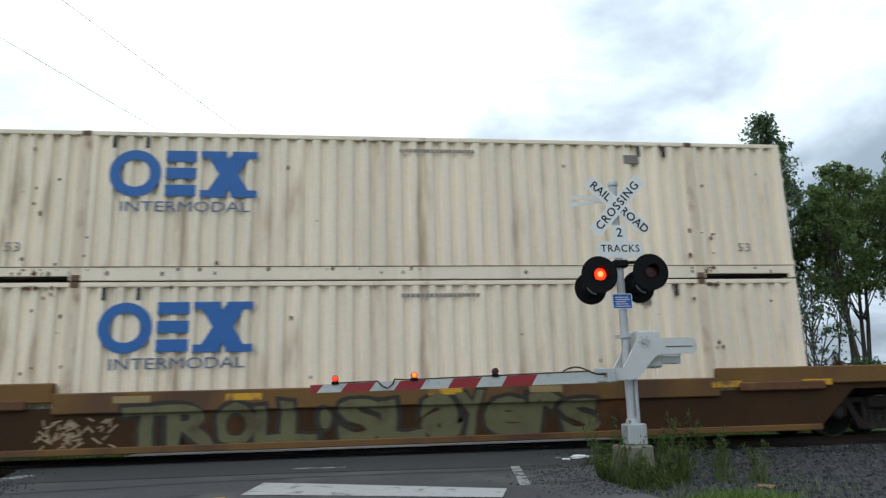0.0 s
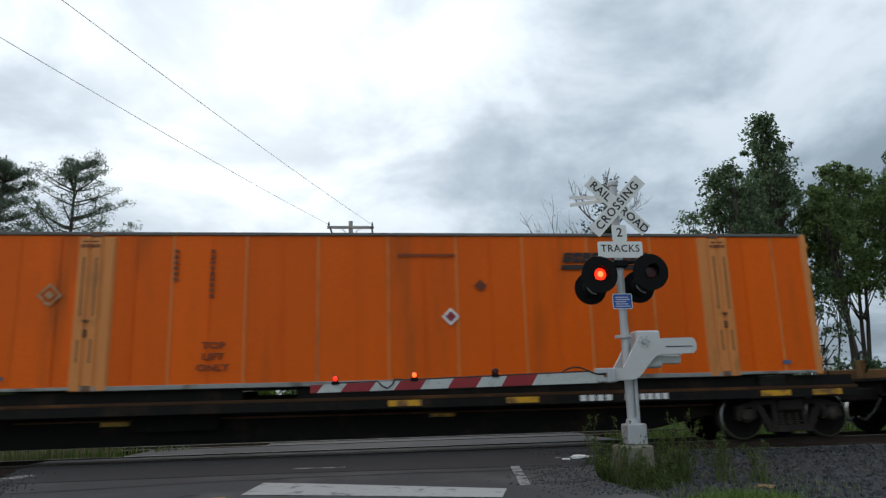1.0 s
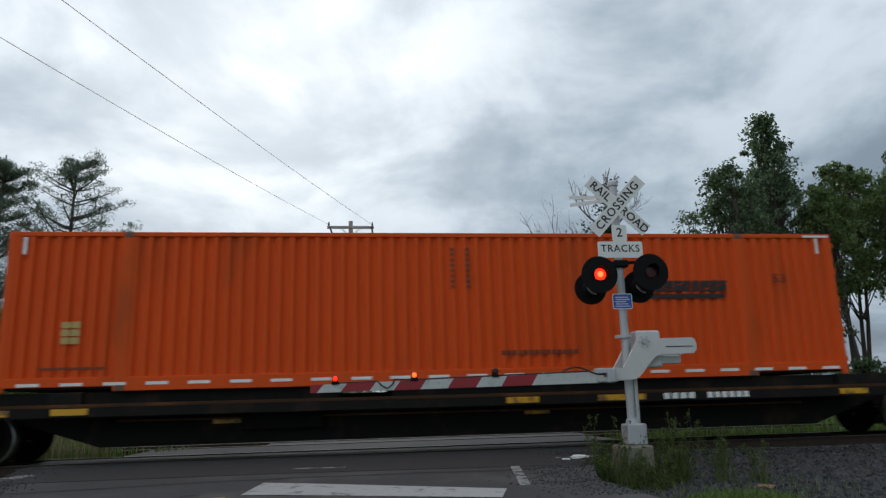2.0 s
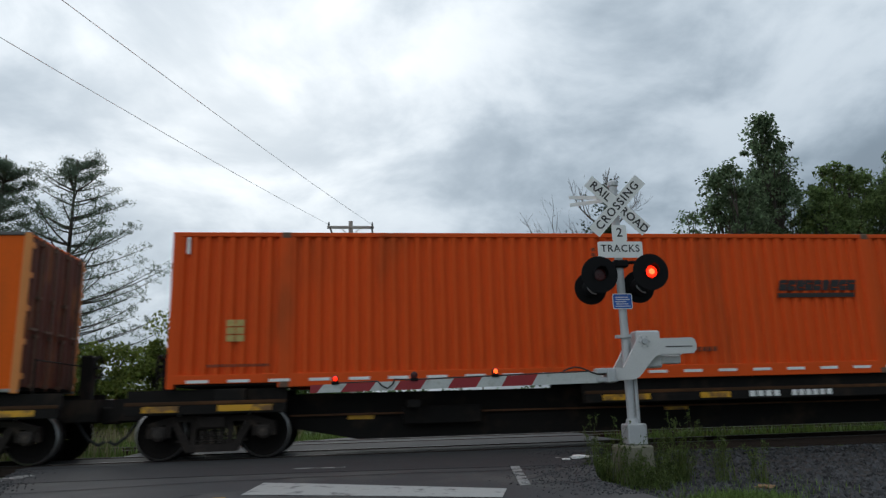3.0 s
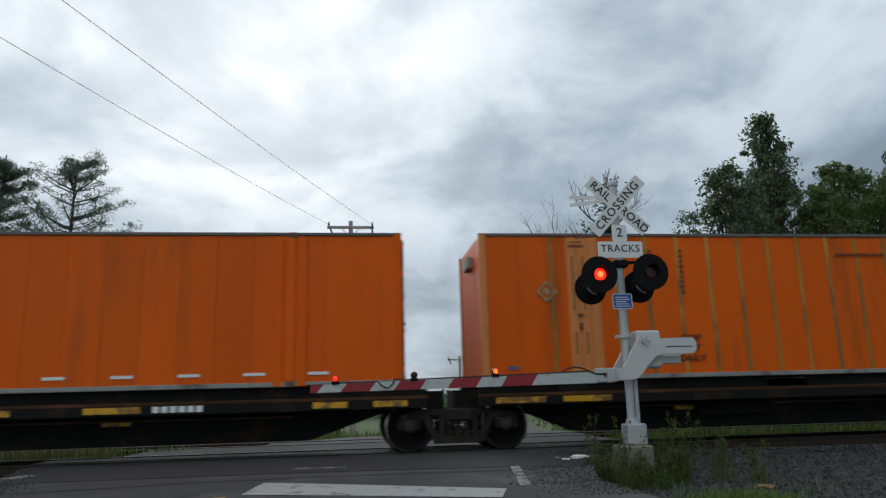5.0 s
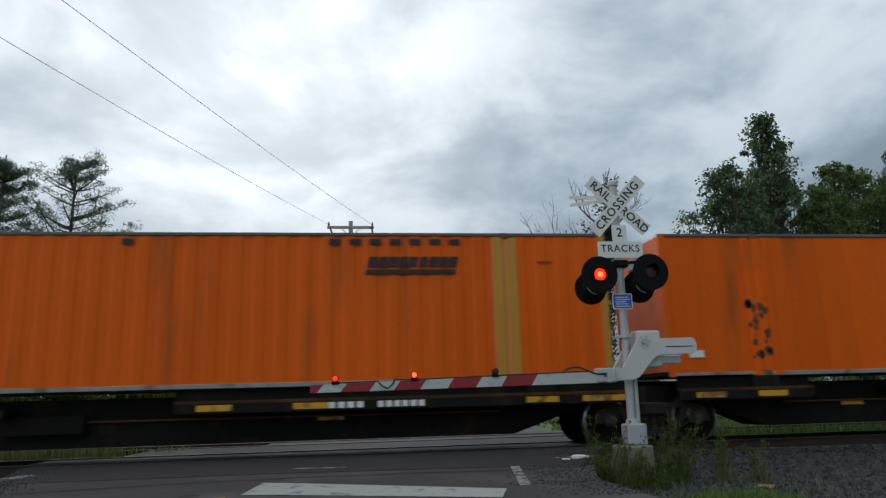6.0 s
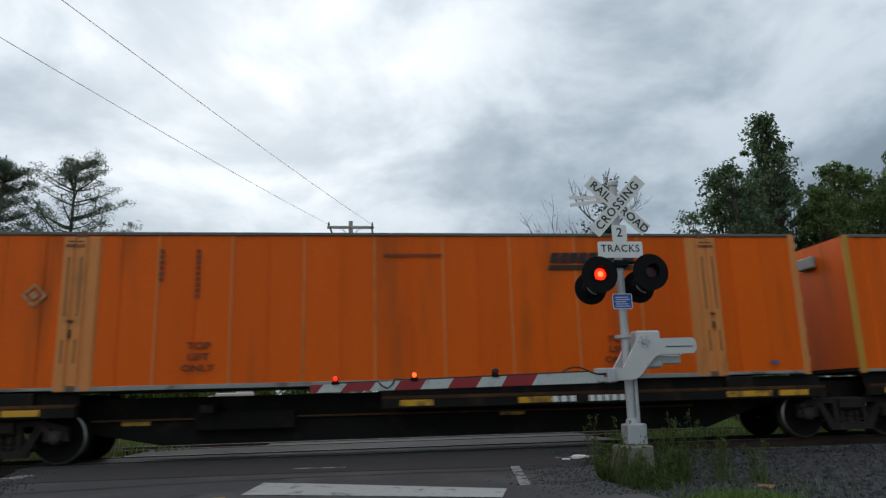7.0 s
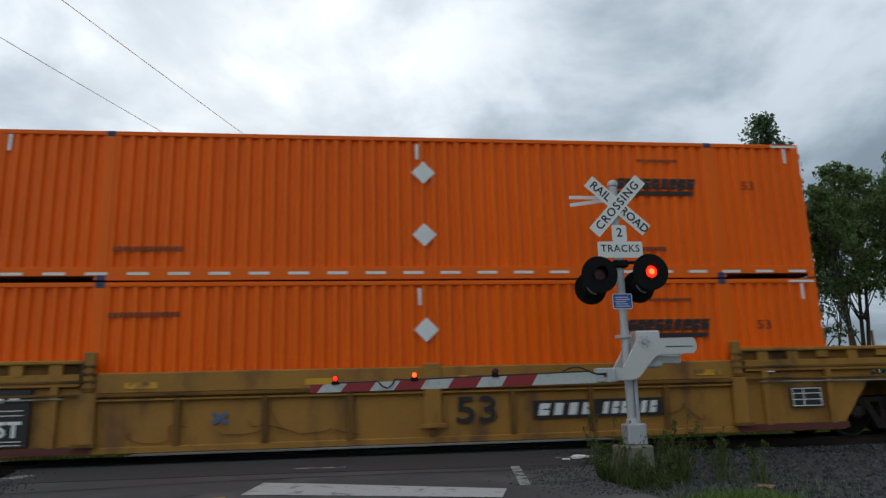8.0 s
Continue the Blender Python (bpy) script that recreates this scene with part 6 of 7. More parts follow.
def broadleaf(label, x, y, h, spread_r, base, n_clump, per, leaf, material, seed, trunk_r=0.2, clump_r=0.9, stems=1, shape="round", group="", dens=0.62, sway=1.0):
    """A leafy tree: crooked trunk(s), limbs to leaf clumps spread in an uneven crown from base to h above the ground."""
    rng = random.Random(seed)
    z0 = ground_z(x, y) - 0.1
    t = empty("tree", label, "tree", group)
    bm = bmesh.new()
    roots = []
    for s in range(stems):
        px, py = x + rng.uniform(-0.5, 0.5) * (stems > 1), y + rng.uniform(-0.5, 0.5) * (stems > 1)
        p = Vector((px, py, z0))
        lean = Vector((rng.uniform(-0.12, 0.12) * stems * sway, rng.uniform(-0.1, 0.1) * sway, 1)).normalized()
        n = 9
        pts = [p.copy()]
        for i in range(n):
            p = p + lean * (h * 0.9 / n)
            lean = (lean + Vector((rng.uniform(-0.12, 0.12) * sway, rng.uniform(-0.12, 0.12) * sway, 0.05))).normalized()
            pts.append(p.copy())
        for i in range(n):
            tube(bm, pts[i], pts[i + 1], trunk_r * (1 - 0.9 * i / n), trunk_r * (1 - 0.9 * (i + 1) / n), seg=8, cap=False)
        roots.append(pts)
    centres = []
    nrng = np.random.default_rng(seed)
    for k in range(int(n_clump * 1.35)):
        f = rng.random() ** 0.8
        z = base + (h - base) * f
        if shape == "round":
            rad = spread_r * math.sqrt(max(0.05, 1 - (2 * f - 0.85) ** 2)) * rng.uniform(0.25, 1.0)
        elif shape == "slim":
            rad = spread_r * rng.uniform(0.1, 1.0) * (1.0 - 0.5 * f)
        else:
            rad = spread_r * (1.05 - f) ** 0.7 * rng.uniform(0.2, 1.0)
        a = rng.uniform(0, 2 * math.pi)
        pts = rng.choice(roots)
        i = min(len(pts) - 1, max(1, int(len(pts) * (z / (h * 0.9)) * 0.85)))
        c = Vector((pts[i].x + rad * math.cos(a), pts[i].y + rad * math.sin(a), z0 + z))
        mid = pts[max(1, i - 1)].lerp(c, 0.5) + Vector((0, 0, -0.1 * rad))
        if k % 3 == 0 or sway > 0.9:
            tube(bm, pts[max(1, i - 1)], mid, 0.04, 0.026, seg=5, cap=False), tube(bm, mid, c, 0.026, 0.008, seg=4, cap=False)
        m = int(per * dens * rng.uniform(0.25, 1.5))
        rr = clump_r * rng.uniform(0.35, 1.15)
        v = nrng.normal(size=(m, 3))
        v /= np.linalg.norm(v, axis=1)[:, None]
        v *= (rr * nrng.uniform(0.15, 1.0, m) ** 0.6)[:, None]
        v[:, 2] *= 0.75
        centres.append(v + np.array(c))
    part("trunk", bm, M_BARK, t, "crooked grey-brown trunk and limbs")
    leaves("crown", np.concatenate(centres), leaf, material, t, seed + 1, label="uneven leafy crown with gaps")
    return t


def pine(label, x, y, h, reach, seed, dense=1.0, first=0.12):
    """A pine with whorls of long upswept branches carrying needle tufts."""
    rng = random.Random(seed)
    nrng = np.random.default_rng(seed)
    z0 = ground_z(x, y) - 0.1
    t = empty("pine_tree", label, "tree", "pines beyond the tracks")
    bm = bmesh.new()
    tube(bm, (x, y, z0), (x + 0.1, y, z0 + h), 0.24, 0.03, seg=9, cap=False)
    cs = []
    z = h * first
    while z < h * 0.98:
        f = z / h
        L0 = reach * (1.0 if f < 0.45 else max(0.26, ((1 - f) / 0.55) ** 0.7)) * (0.9 if f > 0.12 else 0.8)
        for k in range(rng.randint(4, 6)):
            a = rng.uniform(0, 2 * math.pi)
            L1 = L0 * rng.uniform(0.55, 1.1)
            d = Vector((math.cos(a), math.sin(a), 0.02 + 0.35 * f))
            p = Vector((x + 0.1 * f, y, z0 + z + rng.uniform(-0.15, 0.15)))
            n = 7
            for i in range(n):
                q = p + d.normalized() * L1 / n
                tube(bm, p, q, 0.045 * (1 - i / n) + 0.008, 0.045 * (1 - (i + 1) / n) + 0.008, seg=4, cap=False)
                if i >= 1:
                    for s in range(int(3 * dense) + (i > 3)):
                        o = Vector((rng.uniform(-1, 1), rng.uniform(-1, 1), rng.uniform(0.0, 0.7))) * (0.22 + 0.30 * L1 / reach * math.sin(math.pi * min(1, i / n + 0.15)))
                        cs.append(tuple(q + o))
                d = d + Vector((rng.uniform(-0.08, 0.08), rng.uniform(-0.08, 0.08), 0.07))
                p = q
        z += h * 0.046 * rng.uniform(0.8, 1.2)
    part("trunk", bm, M_BARK, t, "straight trunk and upswept branches")
    cs = np.asarray(cs)
    c = np.repeat(cs, 13, 0) + nrng.normal(size=(len(cs) * 13, 3)) * np.array((0.13, 0.13, 0.07))
    leaves("needles", c, 0.20, M_NEEDLE, t, seed + 1, label="blue-green needle tufts", slim=0.16)
    return t


def make_trees():
    pine("tall open pine with upswept branches", -13.5, 35.0, 14.2, 5.9, 11, 0.7)
    pine("dense dark pine beside the open one", -16.3, 34.0, 14.0, 4.7, 12, 1.6, 0.06)
    pine("dense dark pine behind the others", -20.6, 39.0, 15.2, 4.8, 13, 2.0, 0.06)
    broadleaf("low bright bush below the pines", -10.6, 32.0, 4.4, 2.6, 0.0, 60, 150, 0.20, M_LEAF_WILLOW, 21, 0.10, 0.8, 3, group="bushes", dens=1.0)
    broadleaf("low bright bush below the pines", -16.2, 31.0, 6.2, 3.2, 0.0, 80, 150, 0.20, M_LEAF_MID, 22, 0.10, 0.8, 3, group="bushes", dens=1.0)
    broadleaf("dense green bush between the pines", -13.2, 33.0, 5.0, 2.8, 0.0, 70, 150, 0.20, M_LEAF_MID, 61, 0.10, 0.9, 3, group="bushes", dens=1.0)
    broadleaf("dense green bush between the pines", -20.0, 33.5, 6.4, 3.2, 0.0, 80, 150, 0.22, M_LEAF_MID, 62, 0.10, 0.9, 3, group="bushes", dens=1.0)
    broadleaf("dense green bush between the pines", -8.6, 33.5, 4.6, 2.2, 0.0, 50, 140, 0.19, M_LEAF_WILLOW, 63, 0.10, 0.8, 3, group="bushes", dens=1.0)
    broadleaf("broad yellow-green willow tree", -7.2, 34.0, 7.2, 3.7, 0.2, 140, 170, 0.19, M_LEAF_WILLOW, 23, 0.20, 0.8, 2, dens=1.1)
    broadleaf("dark leafy tree behind the willow", -6.6, 44.0, 10.2, 2.9, 2.5, 60, 110, 0.20, M_LEAF, 24, 0.2, 0.8)
    broadleaf("thin open tree with sparse leaves", -2.9, 40.0, 8.4, 2.0, 1.0, 52, 60, 0.16, M_LEAF, 25, 0.14, 0.6, 2, "slim")
    broadleaf("narrow tall tree with sparse leaves", -0.72, 42.0, 11.0, 1.7, 1.2, 80, 46, 0.17, M_LEAF, 26, 0.15, 0.5, 1, "slim")
    broadleaf("low green bush by the pole", -2.2, 37.0, 3.4, 1.8, 0.2, 26, 110, 0.18, M_LEAF_MID, 27, 0.08, 0.7, 3, group="bushes")
    broadleaf("low green bush by the pole", -4.6, 29.5, 2.6, 1.5, 0.1, 24, 120, 0.16, M_LEAF_WILLOW, 28, 0.08, 0.6, 3, group="bushes")
    g = "leafy trees along the line"
    row = (
        ("tall leafy tree with a pointed top", 22.5, 33.0, 16.3, 3.1, 6.5, 150, 54, 31, 0.19, 0.60, 1, "cone", M_LEAF),
        ("leafy tree beside the tall one", 23.6, 34.5, 14.2, 2.0, 7.0, 120, 54, 55, 0.17, 0.60, 2, "round", M_LEAF),
        ("dark leafy tree with a ragged crown", 18.9, 32.0, 12.9, 2.2, 6.0, 130, 52, 32, 0.16, 0.60, 2, "round", M_LEAF),
        ("leafy tree filling the row", 20.9, 33.6, 12.6, 2.1, 5.0, 130, 54, 56, 0.17, 0.60, 2, "round", M_LEAF),
        ("broad leafy tree in a row", 25.6, 33.0, 13.6, 2.3, 7.0, 160, 54, 33, 0.15, 0.64, 3, "round", M_LEAF_SUN),
        ("broad leafy tree in a row", 28.6, 33.2, 14.6, 2.5, 6.6, 170, 54, 34, 0.16, 0.64, 3, "round", M_LEAF),
        ("leafy tree filling the row", 26.9, 30.8, 12.6, 2.0, 6.4, 130, 54, 53, 0.14, 0.62, 2, "round", M_LEAF_SUN),
        ("leafy tree filling the row", 24.0, 31.0, 11.6, 2.0, 6.0, 120, 54, 60, 0.14, 0.60, 2, "round", M_LEAF_SUN),
        ("broad leafy tree in a row", 32.4, 34.0, 16.2, 3.2, 5.0, 160, 54, 35, 0.20, 0.70, 2, "round", M_LEAF),
    )
    for label, x, y, h, r, base, n, per, seed, tr, cr, stems, shape, mat in row:
        broadleaf(label, x, y, h, r, base, n, per, 0.20, mat, seed, tr, cr, stems, shape, g, 1.0, 0.35)
    for x, y, h, r, seed in ((22.0, 31.4, 8.0, 1.5, 36), (28.8, 30.6, 8.4, 1.5, 37), (20.6, 30.8, 7.4, 1.6, 38), (23.4, 34.8, 8.0, 1.4, 57), (30.6, 30.0, 7.4, 1.6, 58)):
        broadleaf("slender young tree in a row", x, y, h, r, 2.0, 40, 26, 0.18, M_LEAF, seed, 0.06, 0.60, 3, "slim", g, 1.0, 0.6)
    for x, y, h, r, seed in ((23.4, 28.5, 3.0, 2.6, 39), (28.4, 28.5, 3.2, 3.0, 40), (19.0, 29.5, 3.0, 2.2, 41), (34.0, 28.5, 3.2, 2.6, 59), (15.6, 29.0, 2.6, 2.2, 71), (12.6, 29.6, 2.4, 1.9, 72)):
        broadleaf("low dark undergrowth below the trees", x, y, h, r, 0.0, 44, 90, 0.2, M_LEAF, seed, 0.07, 0.7, 3, group="bushes", dens=1.0)
    broadleaf("small sparse tree beside the row", 15.6, 31.0, 9.9, 1.1, 8.0, 10, 60, 0.18, M_LEAF, 42, 0.12, 0.5, 1, "slim", g)
    broadleaf("low green bush by the dead tree", 10.2, 31.0, 4.2, 1.8, 0.2, 34, 90, 0.18, M_LEAF, 43, 0.08, 0.7, 3, group="bushes")
    # dead tree with ivy
    rng = random.Random(5)
    t = empty("dead_tree", "bare grey dead tree with ivy on its trunk", "tree")
    bm = bmesh.new()
    z0 = ground_z(11.2, 31.0) - 0.1
    tips = []
    base = Vector((11.2, 31.0, z0))
    pts = [base, base + Vector((0.15, 0, 3.2)), base + Vector((0.35, 0, 6.4)), base + Vector((0.75, 0, 9.2)), base + Vector((1.05, 0, 10.9))]
    for i in range(4):
        tube(bm, pts[i], pts[i + 1], 0.26 * (1 - i * 0.22), 0.26 * (1 - (i + 1) * 0.22), seg=8, cap=False)
    for i, d, ln in ((1, (-0.75, 0.1, 0.8), 3.3), (1, (-0.9, -0.1, 0.45), 2.6), (2, (-0.65, 0.0, 0.9), 2.6), (2, (-0.35, 0.3, 1.0), 2.4), (3, (-0.5, 0.1, 0.8), 1.6), (3, (0.5, 0.1, 0.8), 1.5), (4, (-0.2, 0, 1), 0.8), (4, (0.3, 0, 1), 0.7)):
        branch(bm, pts[i], d, ln, 0.065, 3, rng, tips, 0.22, 3, 0.07, 0.60)
    part("trunk", bm, M_BAREBARK, t, "bare grey trunk and twigs")
    nr = np.random.default_rng(9)
    cs = []
    for i in range(4):
        for k in range(26):
            f = nr.random()
            c = pts[i].lerp(pts[i + 1], f)
            cs.append(np.array(c) + nr.normal(size=(70, 3)) * np.array((0.28, 0.28, 0.30)) * (1.15 - 0.2 * i))
    for c in ((9.75, 31, z0 + 7.0), (10.2, 31, z0 + 6.3), (9.5, 31, z0 + 7.5), (11.9, 31, z0 + 11.2), (11.5, 31, z0 + 9.6)):
        cs.append(np.array(c) + nr.normal(size=(260, 3)) * np.array((0.38, 0.38, 0.42)))
    leaves("ivy", np.concatenate(cs), 0.17, M_IVY, t, 77, label="dark green ivy clumps")


make_trees()


def far_woods():
    """A low belt of distant woods along the horizon."""
    rng = np.random.default_rng(3)
    cs = []
    for k in range(1500):
        x = rng.uniform(-260, 330)
        y = rng.uniform(150, 210)
        h = 4.2 + 1.6 * math.sin(x * 0.05) + 1.2 * math.sin(x * 0.17 + 1)
        if -14 < x < 12:
            h += 4.5
        if 6 < x < 70:
            h = 4.9 + 0.5 * math.sin(x * 0.6)
        z = -2.2 + rng.uniform(0, 1) ** 0.7 * h
        m = 34
        cs.append(np.array((x, y, z)) + rng.normal(size=(m, 3)) * np.array((1.6, 1.6, 0.8)))
    tagged(leaves("far_woods", np.concatenate(cs), 1.1, M_LEAF, None, 5), "distant dark green woods along the horizon", "woods", kind="stuff")


far_woods()


def blades(name, pts, h, w, material, seed, label, category):
    """Grass blades, each a bent strip of two quads."""
    rng = np.random.default_rng(seed)
    p = np.asarray(pts)
    n = len(p)
    a = rng.uniform(0, 2 * np.pi, n)
    hh = h * rng.uniform(0.45, 1.3, n)
    d = np.stack([np.cos(a), np.sin(a), np.zeros(n)], 1)
    e = np.stack([-np.sin(a), np.cos(a), np.zeros(n)], 1) * (w * 0.5)
    bend = (hh * rng.uniform(0.1, 0.55, n))[:, None]
    z = np.array((0, 0, 1.0))
    mid = p + z * hh[:, None] * 0.55 + d * bend * 0.3
    tip = p + z * hh[:, None] * 0.95 + d * bend
    v = np.stack([p - e, p + e, mid + e * 0.8, mid - e * 0.8, tip], 1).reshape(-1, 3)
    b = np.arange(n) * 5
    faces = [(i, i + 1, i + 2, i + 3) for i in b] + [(i + 3, i + 2, i + 4) for i in b]
    me = bpy.data.meshes.new(name)
    me.from_pydata(v.tolist(), [], faces)
    return tagged(part(name, me, material), label, category, kind="stuff")


def litter(name, x, y, z, r, material, seed, label, category):
    """A small crumpled scrap lying on the ground."""
    rng = random.Random(seed)
    bm = bmesh.new()
    bmesh.ops.create_icosphere(bm, subdivisions=2, radius=1.0)
    for v in bm.verts:
        k = 0.65 + 0.5 * rng.random()
        v.co = Vector((x + v.co.x * r * k * 1.7, y + v.co.y * r * k, z + 0.35 * r + v.co.z * r * 0.35 * k))
    tagged(part(name, bm, material), label, category)


def make_grass():
    rng = random.Random(8)
    far, dry = [], []
    while len(far) < 42000:
        x, y = rng.uniform(-26, 30), 21.6 + 22 * rng.random() ** 1.6
        if lerp_table(y, ROAD_LEFT) - 0.2 < x < lerp_table(y, ROAD_RIGHT) + 0.2:
            continue
        far.append((x, y, ground_z(x, y)))
    while len(dry) < 3000:
        x, y = rng.uniform(-16, -1.5), rng.uniform(21.3, 23.2)
        if x > lerp_table(y, ROAD_LEFT) - 0.3:
            continue
        dry.append((x, y, ground_z(x, y)))
    between = []
    while len(between) < 13000:
        x, y = rng.uniform(-15, 21), rng.choice((rng.uniform(16.15, 17.6), rng.uniform(19.9, 21.8)))
        if lerp_table(y, ROAD_LEFT) - 0.1 < x < lerp_table(y, ROAD_RIGHT) + 0.2:
            continue
        between.append((x, y, -0.2))
    blades("grass_strip", between, 0.34, 0.022, M_GRASS, 6, "green grass growing between the two tracks", "grass")
    while len(dry) < 4200:
        x, y = rng.uniform(-14, -5.2), rng.uniform(16.2, 17.4)
        dry.append((x, y, -0.2))
    blades("grass", far, 0.36, 0.03, M_GRASS, 1, "rough green grass beyond the tracks", "grass")
    blades("dry_grass", dry, 0.62, 0.02, M_STRAW, 2, "tall pale dry grass beside the far track", "grass")
    near = []
    while len(near) < 3600:
        x, y = rng.gauss(4.85, 0.30), rng.gauss(8.75, 0.26)
        near.append((x, y, ground_z(x, y) - 0.01))
    for _ in range(500):
        x, y = rng.uniform(3.3, 6.8), rng.uniform(9.0, 11.5)
        near.append((x, y, ground_z(x, y) - 0.01))
    blades("grass_patch", near, 0.13, 0.012, M_GRASS, 3, "short bright green grass at the road's edge", "grass")


make_grass()
litter("paper_scrap", 3.62, 11.45, road_z(11.45) + 0.0, 0.10, M_WHITEMARK, 1, "crumpled white paper scrap on the asphalt", "litter")
litter("paper_scrap", 3.38, 11.35, road_z(11.35) + 0.0, 0.05, M_WHITEMARK, 2, "crumpled white paper scrap on the asphalt", "litter")
litter("cardboard_scrap", 5.75, 9.75, ground_z(5.75, 9.75), 0.09, paint("brown_cardboard", (0.30, 0.18, 0.09), 0.9), 3, "crumpled brown cardboard scrap in the gravel", "litter")


def crack(pts, w, seed):
    """A tarred crack winding over the asphalt."""
    rng = random.Random(seed)
    bm = bmesh.new()
    prev = None
    for (ax, ay), (bx, by) in zip(pts, pts[1:]):
        for i in range(8):
            f = i / 8
            x, y = ax + (bx - ax) * f + rng.gauss(0, 0.02), ay + (by - ay) * f + rng.gauss(0, 0.02)
            l, r_ = lerp_table(y, ROAD_LEFT), lerp_table(y, ROAD_RIGHT)
            z = road_z(y) + 0.02 * max(0, 1 - abs(4 * (x - l) / (r_ - l) - 2) / 2) + 0.0085
            k = w * rng.uniform(0.5, 1.2)
            cur = [bm.verts.new((x, y - k, z)), bm.verts.new((x, y + k, z)), bm.verts.new((x, y + k * 0.8, z + 0.003)), bm.verts.new((x, y - k * 0.8, z + 0.003))]
            if prev:
                for q in range(4):
                    bm.faces.new((prev[q], prev[(q + 1) % 4], cur[(q + 1) % 4], cur[q]))
            prev = cur
    tagged(part("tar_seam", bm, M_ASPHALT2), "dark tarred seam across the asphalt", "road marking", kind="structure")


crack(((-4.6, 10.0), (-2.5, 10.25), (0.2, 10.4), (2.0, 10.35), (3.2, 10.6)), 0.025, 1)
crack(((-4.4, 8.2), (-2.6, 8.8), (-1.7, 9.2)), 0.02, 2)
crack(((2.3, 9.4), (2.7, 9.9), (3.1, 10.3)), 0.03, 3)
crack(((2.2, 9.0), (2.9, 9.05), (3.2, 9.3)), 0.02, 4)


def weed(x, y, h, n, seed, r=0.2, seedhead=False):
    """A clump of upright weeds: thin stems with drooping leaves and feathery tops."""
    rng = random.Random(seed)
    w = empty("weed", "tall green weeds growing by the signal base" if abs(x - 4.3) < 0.8 else "tall green weed growing in the gravel", "weed", "weeds by the crossing")
    bm = bmesh.new()
    cs, fine = [], []
    for k in range(n):
        a = rng.uniform(0, 6.28)
        p = Vector((x + r * rng.random() * math.cos(a), y + r * rng.random() * math.sin(a), ground_z(x, y) - 0.02))
        d = Vector((rng.uniform(-0.22, 0.22), rng.uniform(-0.15, 0.15), 1)).normalized()
        hh = h * rng.uniform(0.55, 1.1)
        m = 7
        for i in range(m):
            q = p + d * hh / m
            tube(bm, p, q, 0.006 * (1 - 0.6 * i / m), 0.006 * (1 - 0.6 * (i + 1) / m), seg=4, cap=False)
            for s in range(2):
                cs.append((q.x + rng.gauss(0, 0.035), q.y + rng.gauss(0, 0.035), q.z + rng.gauss(0, 0.035)))
            p = q
            d = (d + Vector((rng.uniform(-0.10, 0.16), rng.uniform(-0.1, 0.1), -0.04))).normalized()
        for s in range(26):
            f = rng.random()
            fine.append((p.x - d.x * f * 0.14 + rng.gauss(0, 0.018), p.y + rng.gauss(0, 0.018), p.z - d.z * f * 0.16 + rng.gauss(0, 0.01)))
    part("stem", bm, M_WEED, w, "thin green stems")["kind"] = "stuff"
    leaves("leaves", np.asarray(cs), 0.08, M_WEED, w, seed, label="narrow green leaves", slim=0.2)
    gp = [(x + rng.gauss(0, r * 0.6), y + rng.gauss(0, r * 0.6), ground_z(x, y) - 0.02) for _ in range(n * 5 if n > 5 else n * 3)]
    tuft = blades("blade", gp, h * 0.60, 0.014, M_WEED, seed + 4, "", "")
    tuft.parent = w
    leaves("top", np.asarray(fine), 0.035, M_WEED, w, seed + 9, label="feathery green tops", slim=0.5)["kind"] = "stuff"


for i, (x, y, h, n, r) in enumerate(((3.80, 10.75, 1.0, 13, 0.2), (4.02, 10.45, 0.75, 9, 0.2), (4.22, 10.40, 0.50, 6, 0.16), (4.72, 10.8, 0.95, 8, 0.16), (4.98, 10.7, 1.0, 11, 0.18), (3.60, 10.6, 0.6, 9, 0.2), (5.5, 10.5, 0.78, 5, 0.08), (5.62, 10.4, 0.7, 3, 0.07), (6.0, 10.2, 0.72, 4, 0.08), (6.1, 10.6, 0.6, 3, 0.1), (5.2, 11.3, 0.8, 6, 0.2), (4.35, 10.1, 0.35, 10, 0.3), (6.3, 12.0, 0.6, 4, 0.2), (5.0, 12.2, 0.6, 6, 0.3), (4.05, 10.25, 0.5, 6, 0.16), (4.62, 10.45, 0.55, 6, 0.14), (4.85, 10.5, 0.7, 7, 0.14), (4.3, 10.3, 0.42, 9, 0.18))):
    weed(x, y, h, n, 200 + i, r)


# ---------- gravel ----------
def stone_mat():
    mat = paint("mixed_grey_stones", (0.032, 0.033, 0.035), 0.9, vary=0.25, scale=9, bump=0.4)
    nt = mat.node_tree
    b = nt.nodes["Principled BSDF"]
    src = b.inputs["Base Color"].links[0].from_socket
    geo, mr, sc = nt.nodes.new("ShaderNodeNewGeometry"), nt.nodes.new("ShaderNodeMapRange"), nt.nodes.new("ShaderNodeVectorMath")
    mr.inputs["To Min"].default_value, mr.inputs["To Max"].default_value = 0.25, 2.6
    sc.operation = "SCALE"
    nt.links.new(geo.outputs["Random Per Island"], mr.inputs["Value"])
    nt.links.new(src, sc.inputs[0]), nt.links.new(mr.outputs[0], sc.inputs["Scale"]), nt.links.new(sc.outputs[0], b.inputs["Base Color"])
    return mat


M_STONES = stone_mat()
OCTA = np.array(((1, 0, 0), (-1, 0, 0), (0, 1, 0), (0, -1, 0), (0, 0, 1), (0, 0, -1)), float)
OCTA_F = ((0, 2, 4), (2, 1, 4), (1, 3, 4), (3, 0, 4), (2, 0, 5), (1, 2, 5), (3, 1, 5), (0, 3, 5))


